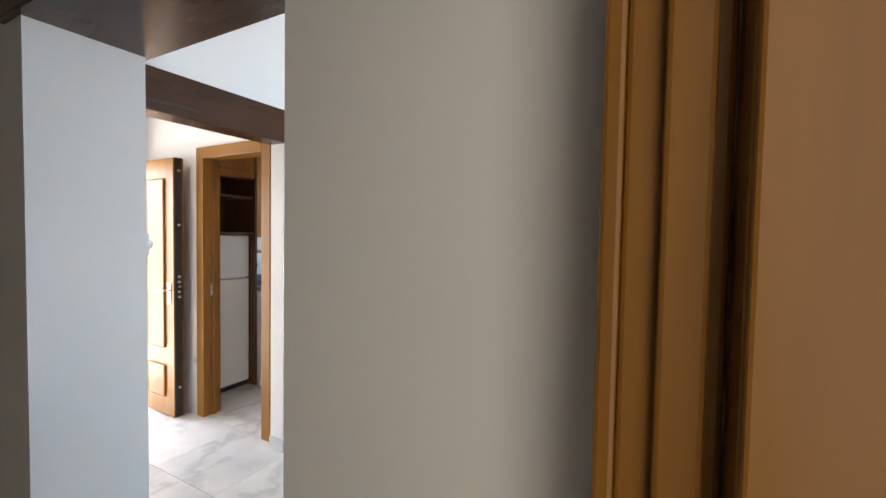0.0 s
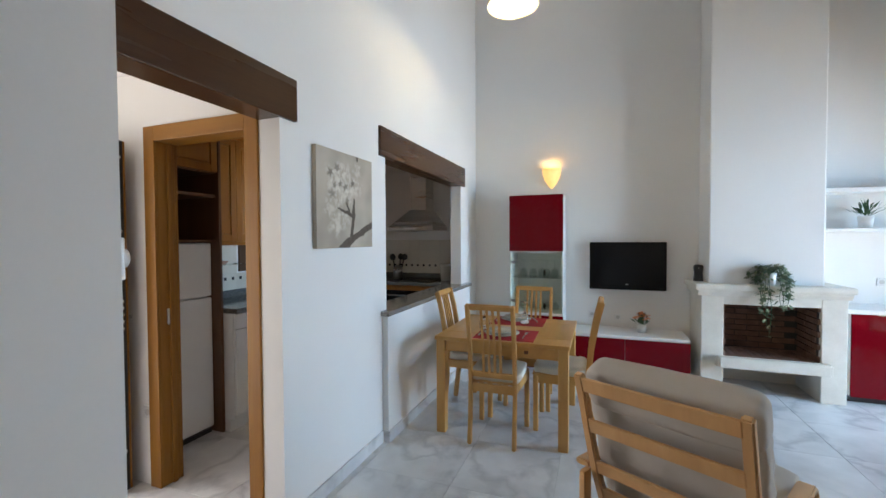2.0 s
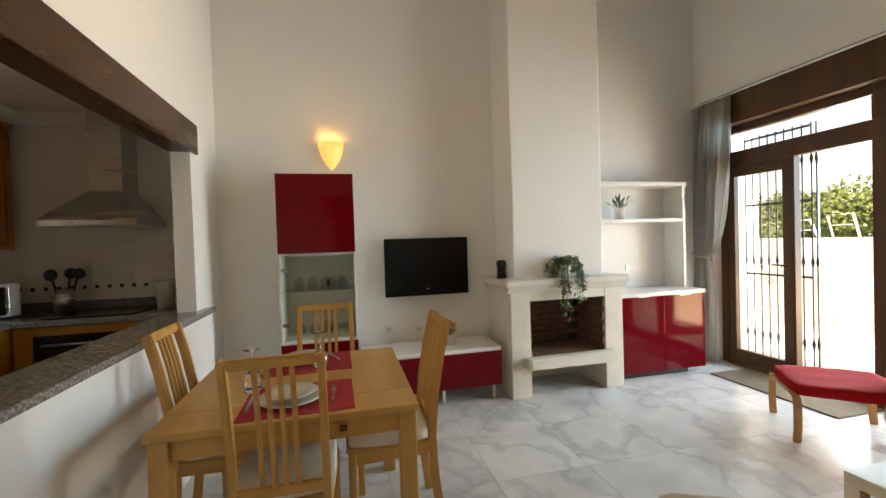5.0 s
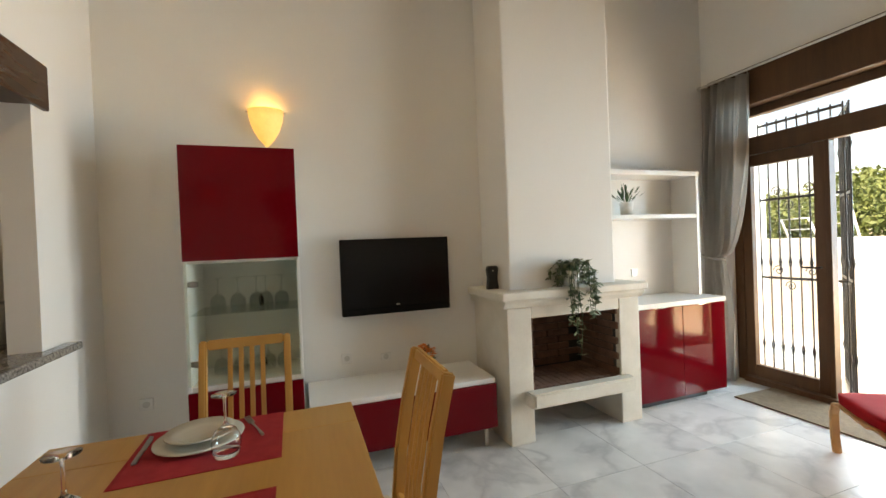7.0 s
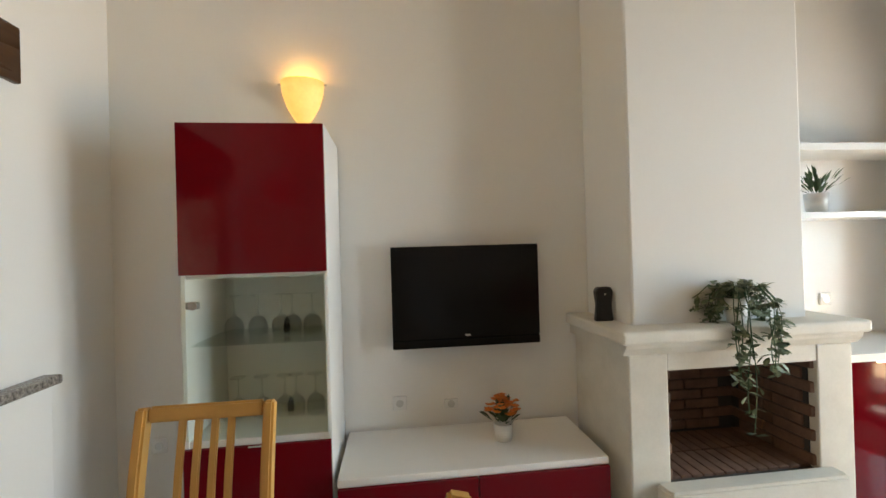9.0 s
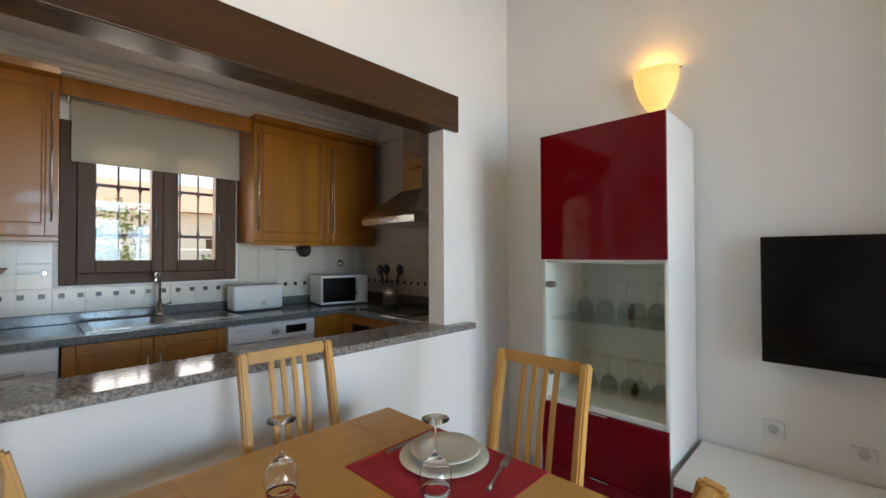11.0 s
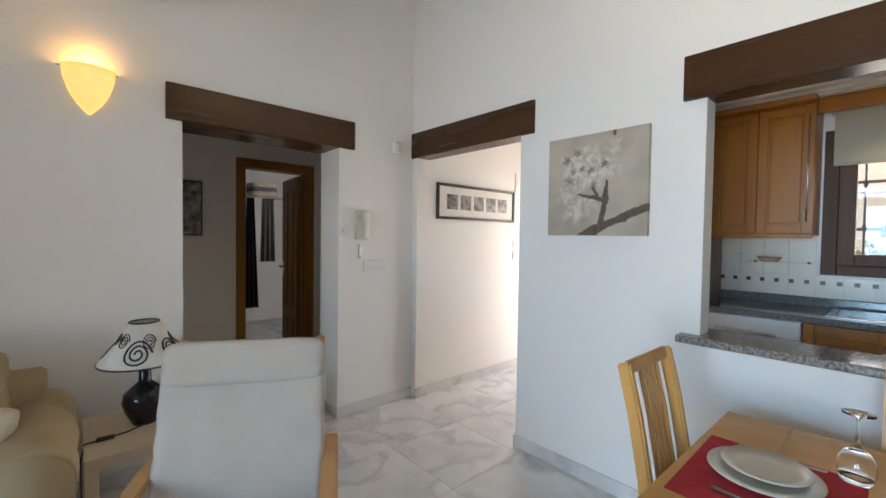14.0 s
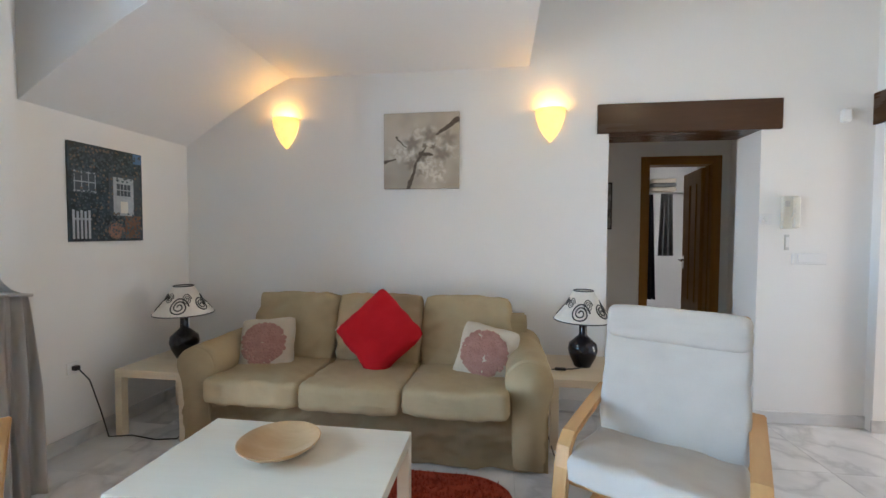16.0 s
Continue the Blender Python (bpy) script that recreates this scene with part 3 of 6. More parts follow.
entr = panel_leaf("entrance_door", 0.80, 2.08, 0.055, "open panelled wooden entrance door with dark lock edge", pose(-1.93, 1.14, 0.0, 0, 0, -1.2), M_OAK, M_BLACK)
for z in (0.25, 0.98, 1.02, 1.06, 1.10, 1.14, 1.55, 1.98):
    part("lock_bolt", tube([(0.80, 0, z), (0.812, 0, z)], 0.010, 10), M_STEEL, entr, "steel lock bolt")
panel_leaf("dressing_door", 0.76, 2.04, 0.032, "open honey-coloured wooden door leaf", pose(2.319, -0.455, 0.0, 0, 0, 3))
panel_leaf("bedroom_door", 0.64, 2.10, 0.032, "open honey-coloured wooden bedroom door", pose(0.285, -1.77, 0.0, 0, 0, -97))

# terrace door: dark frames, glass leaves, transom
td = structure(new("terrace_door"), "dark brown framed glazed terrace door with transom, one leaf open")
FX0, FX1 = 5.06, 5.14


def stick(n, y0, y1, z0, z1, x0=FX0, x1=FX1, m=M_DOORW):
    return part(n, box(x0, x1, y0, y1, z0, z1, 0.006), m, td)


stick("jamb", 4.42, 4.5, 0.0, 2.52)
stick("jamb", 1.66, 1.74, 0.0, 2.52)
stick("head", 1.74, 4.42, 2.44, 2.52)
stick("transom_bar", 1.74, 4.42, 2.09, 2.25)
stick("threshold", 1.74, 4.42, 0.0, 0.05, 5.02, 5.18)
for y, hw in ((3.09, 0.07), (2.41, 0.035)):
    stick("post", y - hw, y + hw, 0.05, 2.09)
stick("transom_post", 3.02, 3.16, 2.25, 2.44)
for y0, y1 in ((3.16, 4.42), (1.74, 3.02)):
    gl = part("pane", box(5.095, 5.101, y0, y1, 2.25, 2.44), M_GLASS, td)
    gl.visible_shadow = False


def glass_leaf(n, m):
    """A glazed leaf from its hinge along -y."""
    lf = part(n, box(-0.03, 0.03, -0.65, -0.57, 0.055, 2.085, 0.005), M_DOORW, td)
    lf.matrix_local = m
    for nn, y0, y1, z0, z1 in (("stile", -0.08, 0.0, 0.055, 2.085), ("rail", -0.57, -0.08, 0.055, 0.165), ("rail", -0.57, -0.08, 1.985, 2.085)):
        part(nn, box(-0.03, 0.03, y0, y1, z0, z1, 0.005), M_DOORW, lf)
    g = part("pane", box(-0.004, 0.004, -0.57, -0.08, 0.165, 1.985), M_GLASS, lf)
    g.visible_shadow = False
    part("handle", tube([(-0.03, -0.61, 1.08), (-0.07, -0.61, 1.08), (-0.075, -0.60, 1.08), (-0.075, -0.50, 1.08)], 0.009), M_BLACK, lf, "dark lever handle")
    return lf


glass_leaf("leaf", pose(5.10, 4.42, 0))
glass_leaf("leaf", pose(5.10, 2.375, 0))
glass_leaf("leaf", pose(5.17, 3.09, 0, 0, 0, 92))
stick("post", 3.735, 3.77, 0.05, 2.09)

# kitchen window
kw = structure(new("window_1"), "dark brown wooden casement window with two panes")


def wstick(n, y0, y1, z0, z1, x0=-1.78, x1=-1.70, p=None):
    return part(n, box(x0, x1, y0, y1, z0, z1, 0.005), M_DOORW, p or kw)


wstick("frame_side", 2.52, 2.60, 1.195, 2.2)
wstick("frame_side", 3.44, 3.52, 1.195, 2.2)
wstick("frame_sill", 2.60, 3.44, 1.195, 1.265)
wstick("frame_head", 2.60, 3.44, 2.13, 2.2)
for y0, y1 in ((2.60, 3.045), (3.045, 3.44)):
    s = wstick("sash", y0, y0 + 0.09, 1.265, 2.13, -1.77, -1.69)
    for n, a, b, c, d in (("sash_stile", y1 - 0.065, y1, 1.265, 2.13), ("sash_rail", y0 + 0.09, y1 - 0.065, 1.265, 1.345), ("sash_rail", y0 + 0.09, y1 - 0.065, 2.06, 2.13)):
        wstick(n, a, b, c, d, -1.77, -1.69, s)
    p = part("pane", box(-1.734, -1.728, y0 + 0.09, y1 - 0.065, 1.345, 2.06), M_GLASS, s)
    p.visible_shadow = False
    part("window_handle", box(-1.69, -1.665, y1 - 0.05, y1 - 0.03, 1.55, 1.68, 0.006), M_BLACK, s, "dark window handle")

# bulkhead and stepped cornice over the kitchen cabinets
structure(part("bulkhead", box(-1.735, -1.43, 1.36, 4.69, 2.393, 2.498), M_WALL), "white plastered bulkhead over the kitchen cabinets")
structure(part("trim_cornice", prism([(-1.43, 2.405), (-1.405, 2.405), (-1.40, 2.425), (-1.375, 2.435), (-1.365, 2.46), (-1.33, 2.47), (-1.32, 2.498), (-1.43, 2.498)], "y", 1.36, 4.69), M_CEIL), "white stepped plaster cornice in the kitchen")

# outside
ground = structure(part("ground", box(-300, 300, -300, 300, -0.5, -0.30), M_GROUND), "dry sandy ground")
structure(part("terrace_base", box(5.25, 10.5, -3.0, 8.0, -0.30, -0.035), M_JOINT), "stone paved terrace")
structure(part("terrace_parapet", box(8.6, 8.8, -3.0, 8.0, -0.035, 1.26, 0.02), M_PLASTER), "cream rendered terrace parapet")
structure(part("terrace_side_wall", box(5.25, 5.86, 4.72, 4.95, -0.035, 3.2, 0.01), M_PLASTER), "cream rendered outer wall beside the terrace door")
structure(part("terrace_far_wall", box(5.25, 8.6, 7.8, 8.0, -0.035, 1.3, 0.02), M_PLASTER), "cream rendered garden wall")
structure(part("porch_path", box(-7.0, -2.0, -1.5, 7.0, -0.30, -0.04), M_TERR), "stone path before the entrance")
structure(part("street_wall", box(-7.2, -7.0, -6.0, 12.0, -0.3, 1.5, 0.02), M_PLASTER), "cream rendered street wall")
house = thing("neighbour_house", "pale neighbouring house with a terracotta tiled roof", "house", pose(-16, 6, -0.3))
part("wall", box(-3, 3, -6, 6, 0, 3.0), M_PLASTER, house)
part("roof", prism([(-3.5, 3.0), (0, 4.3), (3.5, 3.0)], "y", -6.4, 6.4), M_TERRAC, house, "terracotta roof")
for y in (-3.5, 0.5, 3.5):
    part("window", box(2.98, 3.04, y, y + 1.1, 1.0, 2.2), M_DOORW, house)


# ---- living room ----
def rounded(poly_n, rx, ry):
    return [(rx * math.cos(2 * math.pi * i / poly_n), ry * math.sin(2 * math.pi * i / poly_n)) for i in range(poly_n)]


def dining_chair(m, label):
    ch = thing("dining_chair", label, "chair", m, "chairs round the dining table")
    for s in (-1, 1):
        part("rear_leg", ribbon([(-0.235, 0), (-0.205, 0.25), (-0.195, 0.45), (-0.215, 0.65), (-0.25, 0.84), (-0.29, 1.0)], 0.028, 0.042, "x", 0.006), M_BEECH, ch).location = (s * 0.163, 0, 0)
        part("front_leg", box(s * 0.185 - 0.018, s * 0.185 + 0.018, 0.17, 0.208, 0, 0.43, 0.006), M_BEECH, ch)
        part("side_rail", box(-0.011, 0.011, -0.19, 0.18, 0.37, 0.43, 0.003, m=pose(s * 0.174, 0, 0, 0, 0, -s * 3.4)), M_BEECHX, ch)
    part("front_rail", box(-0.167, 0.167, 0.178, 0.2, 0.37, 0.43, 0.003), M_BEECHX, ch)
    part("back_rail", box(-0.149, 0.149, -0.208, -0.186, 0.37, 0.43, 0.003), M_BEECHX, ch)
    part("top_rail", ribbon([(-0.283, 0.962), (-0.292, 1.002)], 0.298, 0.024, "x", 0.006), M_BEECHX, ch)
    part("lower_rail", ribbon([(-0.198, 0.475), (-0.203, 0.515)], 0.298, 0.022, "x", 0.004), M_BEECHX, ch)
    for x in (-0.063, -0.021, 0.021, 0.063):
        part("slat", ribbon([(-0.203, 0.51), (-0.217, 0.65), (-0.25, 0.83), (-0.283, 0.965)], 0.019, 0.012, "x", 0.003), M_BEECH, ch).location = (x, 0, 0)
    part("seat", prism([(-0.175, -0.185), (0.175, -0.185), (0.2, 0.215), (-0.2, 0.215)], "z", 0.43, 0.447, 0.005), M_BEECHX, ch)
    smooth(part("seat_pad", cushion(0.385, 0.39, 0.06, 0.3, 10, puff=0.12, m=pose(0, 0.012, 0.472), wrinkle=0.006), M_SEATPAD, ch, "off-white cotton seat pad"))
    return ch


dining_chair(pose(0.775, 2.62, 0) @ Matrix.Diagonal((1, 1, 1.03, 1)), "beech dining chair with slatted back and off-white seat pad")
dining_chair(pose(0.90, 3.345, 0, 0, 0, 180) @ Matrix.Diagonal((1, 1, 1.02, 1)), "beech dining chair pushed in before the display cabinet")
dining_chair(pose(0.455, 3.06, 0, 0, 0, -90) @ Matrix.Diagonal((1, 1, 1.03, 1)), "beech dining chair standing against the serving hatch")
dining_chair(pose(1.225, 2.945, 0, 0, 0, 90) @ Matrix.Diagonal((1, 1, 1.02, 1)), "beech dining chair on the open side of the table")

TX0, TX1, TY0, TY1, TZ = 0.308, 1.308, 2.465, 3.425, 0.75
tb = thing("dining_table", "square beech dining table with drawn leaf ends, laid for two", "table", pose(0, 0, 0))
part("tabletop", box(TX0, TX1, TY0 + 0.2, TY1 - 0.2, TZ - 0.03, TZ, 0.004), M_BEECHX, tb)
part("tabletop_leaf", box(TX0, TX1, TY0, TY0 + 0.1995, TZ - 0.03, TZ - 0.0005, 0.004), M_BEECHX, tb)
part("tabletop_leaf", box(TX0, TX1, TY1 - 0.1995, TY1, TZ - 0.03, TZ - 0.0005, 0.004), M_BEECHX, tb)
for x in (TX0 + 0.045, TX1 - 0.045):
    for y in (TY0 + 0.045, TY1 - 0.045):
        part("leg", box(x - 0.035, x + 0.035, y - 0.035, y + 0.035, 0, TZ - 0.03, 0.006), M_BEECH, tb)
for y in (TY0 + 0.03, TY1 - 0.05):
    part("apron", box(TX0 + 0.08, TX1 - 0.08, y, y + 0.02, TZ - 0.115, TZ - 0.03, 0.003), M_BEECHX, tb)
for x in (TX0 + 0.03, TX1 - 0.05):
    part("apron", box(x, x + 0.02, TY0 + 0.08, TY1 - 0.08, TZ - 0.115, TZ - 0.03, 0.003), M_BEECHX, tb)
part("knob", box(0.99, 1.02, TY0 + 0.022, TY0 + 0.03, TZ - 0.085, TZ - 0.06, 0.003), M_CHERRYD, tb, "small dark drawer pull")


def plate(m, r, label):
    p = part("plate", lathe([(0, 0), (r * 0.55, 0), (r * 0.62, 0.004), (r, 0.018), (r * 0.995, 0.022), (r * 0.64, 0.009), (r * 0.55, 0.006), (0, 0.006)], 40), M_CERAMIC)
    p.matrix_world = m
    return tagged(p, label, "plate", "table settings")


def wine_glass(m, label="clear wine glass standing upside down on the table", material=M_CRYSTAL):
    g = part("wine_glass", lathe([(0.0, 0.088), (0.014, 0.086), (0.028, 0.077), (0.038, 0.06), (0.0415, 0.042), (0.0405, 0.022), (0.0355, 0.0006), (0.037, 0.0), (0.042, 0.022), (0.043, 0.042), (0.0395, 0.061), (0.029, 0.08), (0.014, 0.092), (0.006, 0.1), (0.0042, 0.115), (0.004, 0.165), (0.006, 0.178), (0.014, 0.185), (0.036, 0.189), (0.0365, 0.191), (0.0, 0.192)], 32), material)
    g.visible_shadow = False
    g.matrix_world = m
    return tagged(g, label, "glass", "table settings")


def fork(m):
    bm = box(-0.011, 0.011, 0.075, 0.115, 0.001, 0.004, 0.001)
    for x in (-0.009, -0.003, 0.003, 0.009):
        add_box(bm, x - 0.0013, x + 0.0013, 0.115, 0.15, 0.002, 0.004)
    add_tube(bm, [(0, 0.08, 0.003), (0, 0.0, 0.006), (0, -0.06, 0.004)], [0.004, 0.003, 0.006], 6)
    f = part("fork", bm, M_CUTLERY)
    f.matrix_world = m
    return tagged(f, "steel dinner fork lying on a red placemat", "fork", "table settings")


def knife(m):
    bm = prism([(-0.008, 0.0), (0.008, 0.0), (0.009, 0.09), (0.004, 0.115), (-0.008, 0.12)], "z", 0.001, 0.003)
    add_box(bm, -0.007, 0.007, -0.095, 0.0, 0.0005, 0.007, 0.002)
    k = part("knife", bm, M_CUTLERY)
    k.matrix_world = m
    return tagged(k, "steel table knife lying beside a plate", "knife", "table settings")


for ym, yc, face in ((2.682, 2.665, 1), (3.228, 3.26, -1)):
    pm = thing("placemat", "red woven placemat on the dining table", "placemat", pose(0.825, ym, TZ, 0, 0, 1.0), "table settings")
    part("cloth", box(-0.215, 0.215, -0.18, 0.18, 0, 0.0025, 0.001), M_MAT, pm)
    for hx in (-0.22, 0.22):
        part("hem", box(hx - 0.005, hx + 0.005, -0.19, 0.19, 0, 0.003, 0.001), M_MAT, pm)
    for hy in (-0.185, 0.185):
        part("hem", box(-0.2148, 0.2148, hy - 0.005, hy + 0.005, 0, 0.003, 0.001), M_MAT, pm)
    plate(pose(0.79, yc, TZ + 0.003), 0.135, "large cream stoneware dinner plate")
    plate(pose(0.79, yc + 0.005, TZ + 0.0225), 0.105, "small cream stoneware plate on a dinner plate")
    fork(pose(0.79 + 0.175, yc - 0.02 * face, TZ + 0.003, 0, 0, 0 if face > 0 else 20))
    knife(pose(0.79 - 0.165, yc, TZ + 0.003, 0, 0, 3))
wine_glass(pose(0.605, 2.842, TZ + 0.0032))
wine_glass(pose(0.89, 3.125, TZ + 0.0032))

# tall display cabinet
cb = thing("display_cabinet", "tall white display cabinet with red gloss and glass doors", "cabinet", pose(0.526, 4.27, 0))
W, D, H = 0.60, 0.42, 1.985
part("side_panel", box(0, 0.018, 0.0, D, 0.02, H, 0.002), M_WHITE, cb)
part("side_panel", box(W - 0.018, W, 0.0, D, 0.02, H, 0.002), M_WHITE, cb)
part("top_panel", box(0.018, W - 0.018, 0.0, D, H - 0.018, H - 0.001, 0.002), M_WHITE, cb)
part("back_panel", box(0.018, W - 0.018, D - 0.01, D - 0.001, 0.02, H - 0.018), M_WHITE, cb)
part("plinth", box(0.005, W - 0.005, 0.02, D, 0, 0.02), M_WHITE, cb)
for z in (0.62, 1.33):
    part("shelf_board", box(0.018, W - 0.018, 0.005, D - 0.01, z, z + 0.03, 0.002), M_WHITE, cb)
for z in (1.04,):
    part("glass_shelf", box(0.019, W - 0.019, 0.03, D - 0.012, z, z + 0.006), M_CABGLASS, cb, "clear glass shelf")
door = part("upper_door", box(0.002, W - 0.002, -0.02, -0.001, 1.348, H - 0.003, 0.002), M_RED, cb, "red high-gloss upper door")
for z0, z1 in ((0.03, 0.325), (0.33, 0.625)):
    dr = part("drawer_front", box(0.002, W - 0.002, -0.02, -0.001, z0, z1, 0.002), M_RED, cb, "red high-gloss drawer front")
    part("handle", box(W / 2 - 0.04, W / 2 + 0.04, -0.026, -0.0195, z1 - 0.004, z1 + 0.001, 0.001), M_CHROME, dr)
gd = part("glass_door", box(0.004, W - 0.004, -0.012, -0.006, 0.66, 1.34, 0.001), M_CABGLASS, cb, "frameless clear glass door")
gd.visible_shadow = False
part("edge_strip", box(W - 0.012, W - 0.003, -0.0135, -0.0045, 0.665, 1.335), M_WHITE, gd)
for z in (0.78, 1.22):
    hg_ = part("hinge", box(0.019, 0.07, -0.005, 0.014, z - 0.015, z + 0.015, 0.003), M_CUTLERY, cb, "steel cup hinge")
    part("cup", tube([(0.05, -0.0135, z), (0.05, -0.004, z)], 0.018, 16), M_CUTLERY, hg_)
for x in (0.14, 0.24, 0.33, 0.40, 0.48):
    for z, y in ((1.0465, 0.22), (0.651, 0.25)):
        wine_glass(pose(0.526 + x + 0.02 * math.sin(x * 40), 4.27 + y, z), "clear stemmed glass on a cabinet shelf", M_SHELFGLASS)

# television
tv = thing("television", "black flat television mounted on the white wall", "television", pose(1.79, 4.70, 0.905))
part("casing", box(-0.397, 0.397, -0.085, -0.035, 0.0, 0.54, 0.010), M_TV, tv)
part("bezel", box(-0.397, 0.397, -0.092, -0.0855, 0.052, 0.54, 0.004), M_TV, tv)
part("screen", box(-0.372, 0.372, -0.0945, -0.0915, 0.082, 0.515, 0.001), M_SCREEN, tv, "dark switched-off screen")
part("speaker_bar", box(-0.397, 0.397, -0.093, -0.0855, 0.004, 0.046, 0.005), M_TV, tv)
part("badge", box(-0.014, 0.014, -0.0955, -0.0915, 0.06, 0.069, 0.001), M_STEEL, tv, "small silver badge")
part("wall_bracket", box(-0.15, 0.15, -0.036, -0.001, 0.15, 0.40), M_IRON, tv)

# media bench
be = thing("media_bench", "low white media bench with red gloss drawers", "bench", pose(1.15, 4.21, 0))
part("top", box(0, 1.2, 0, 0.47, 0.44, 0.47, 0.003), M_WHITE, be, "white laminate top")
part("body", box(0.004, 1.196, 0.004, 0.466, 0.14, 0.439, 0.002), M_WHITE, be)
for x0 in (0.003, 0.602):
    part("drawer_front", box(x0, x0 + 0.595, -0.017, 0.003, 0.143, 0.437, 0.002), M_RED, be, "red high-gloss drawer front")
for x in (0.06, 0.68, 1.14):
    for y in (0.05, 0.40):
        part("leg", lathe([(0, 0), (0.011, 0), (0.017, 0.14), (0, 0.14)], 14, 0, (x, y)), M_WHITE, be)


# plants
def leaf_mesh(length, width):
    bm = bmesh.new()
    pts = [(0, 0, 0), (0.3, 0.42, 0.03), (0.65, 0.5, 0.03), (1.0, 0, -0.05), (0.65, -0.5, 0.03), (0.3, -0.42, 0.03)]
    vs = [bm.verts.new((x * length, y * width, z * length)) for x, y, z in pts]
    mid = [bm.verts.new((x * length, 0, 0.0)) for x in (0.3, 0.65)]
    for f in ((0, 1, 6), (5, 0, 6), (1, 2, 7, 6), (6, 7, 4, 5), (2, 3, 7), (7, 3, 4)):
        al = vs + mid
        bm.faces.new([al[i] for i in f])
    return bm


def foliage(places, length, width):
    """One mesh of leaves: rows of place, direction, size."""
    bm = bmesh.new()
    base = leaf_mesh(length, width)
    tmp = bpy.data.meshes.new("leaf")
    base.to_mesh(tmp)
    base.free()
    for p, d, s in places:
        b = bmesh.new()
        b.from_mesh(tmp)
        q = Vector(d).normalized().to_track_quat("X", "Z").to_matrix().to_4x4()
        bmesh.ops.transform(b, matrix=Matrix.Translation(p) @ q @ Matrix.Diagonal((s, s, s, 1)), verts=b.verts)
        m2 = bpy.data.meshes.new("leafcopy")
        b.to_mesh(m2)
        b.free()
        bm.from_mesh(m2)
        bpy.data.meshes.remove(m2)
    bpy.data.meshes.remove(tmp)
    return bm


def pot(parent, r, h, material=M_POT):
    return part("pot", lathe([(0, 0), (r * 0.8, 0), (r, h), (r * 0.92, h), (r * 0.85, h * 0.85), (0, h * 0.8)], 28), material, parent)


rnd = random.Random(4)
tp = thing("trailing_plant", "white pot with a trailing green plant on the mantel", "plant", pose(2.985, 4.19, 1.047))
pot(tp, 0.047, 0.115)
stems = bmesh.new()
leaves = []
for i in range(30):
    side = 1 if i % 2 else -1
    if i < 13:
        a, out, drop = -math.pi / 2 + side * rnd.uniform(0.2, 0.85), rnd.uniform(0.125, 0.16), rnd.uniform(0.16, 0.36)
        if i in (2, 4):
            drop = rnd.uniform(0.46, 0.56)
    elif i < 23:
        a, out, drop = (0 if side > 0 else math.pi) + rnd.uniform(-0.45, 0.6) * side, rnd.uniform(0.08, 0.17), rnd.uniform(0.02, 0.14)
    else:
        a, out, drop = rnd.uniform(0, math.pi), rnd.uniform(0.04, 0.10), -rnd.uniform(0.0, 0.05)
    pts = []
    for k in range(9):
        u = k / 8
        rad = out * min(1, u * 2.6)
        z = 0.10 + 0.10 * math.sin(min(1, u * 2.2) * math.pi) * (1 - u) - drop * max(0, u - 0.3) / 0.7
        pts.append(Vector((rad * math.cos(a) + 0.012 * math.sin(k + i), rad * math.sin(a), z)))
    add_tube(stems, pts, 0.0022, 5)
    for k in range(1, 9):
        for _ in range(3):
            d = Vector((rnd.uniform(-1, 1), rnd.uniform(-1, 0.6), rnd.uniform(-0.7, 0.4)))
            leaves.append((pts[k] + Vector((rnd.uniform(-.012, .012), rnd.uniform(-.012, .012), rnd.uniform(-.012, .012))), d, rnd.uniform(0.7, 1.25)))
part("stem", stems, M_LEAF, tp)
part("leaves", foliage(leaves, 0.044, 0.026), M_VARIEG, tp, "green leaves with pale edges")


def small_plant(m, label, flowers=False):
    t = thing("potted_plant", label, "plant", m)
    pot(t, 0.045 if not flowers else 0.05, 0.085)
    ls, fl = [], []
    for i in range(70):
        a, el = rnd.uniform(0, 6.28), rnd.uniform(0.3, 1.5)
        d = Vector((math.cos(a) * math.cos(el), math.sin(a) * math.cos(el), math.sin(el)))
        p = Vector((0, 0, 0.075)) + d * rnd.uniform(0.01, 0.09)
        ls.append((p, d + Vector((0, 0, 0.3)), rnd.uniform(0.7, 1.3)))
        if flowers and i < 60:
            c = Vector((0, 0, 0.115)) + d * rnd.uniform(0.06, 0.10)
            for k in range(5):
                fl.append((c, Vector((math.cos(k * 1.26), math.sin(k * 1.26), 0.35)), rnd.uniform(0.5, 0.8)))
    part("leaves", foliage(ls, 0.05, 0.012 if not flowers else 0.022), M_LEAF, t)
    if flowers:
        part("flowers", foliage(fl, 0.035, 0.025), M_ORANGE, t, "orange artificial flowers")
    return t


small_plant(pose(1.93, 4.46, 0.47), "white pot of orange artificial flowers on the media bench", True)
small_plant(pose(3.83, 4.55, 1.575) @ Matrix.Scale(1.3, 4), "small green plant in a white pot on the shelf")

sp = thing("speaker", "small black upright router on the mantel", "electronics", pose(2.445, 4.40, 1.047))
part("body", prism([(-0.045, 0), (0.045, 0), (0.036, 0.08), (0.045, 0.15), (0.03, 0.17), (-0.03, 0.17), (-0.045, 0.15), (-0.036, 0.08)], "y", -0.018, 0.018, 0.004), M_BLACK, sp)
part("light", box(-0.004, 0.004, -0.0205, -0.017, 0.13, 0.138), M_WHITE, sp)

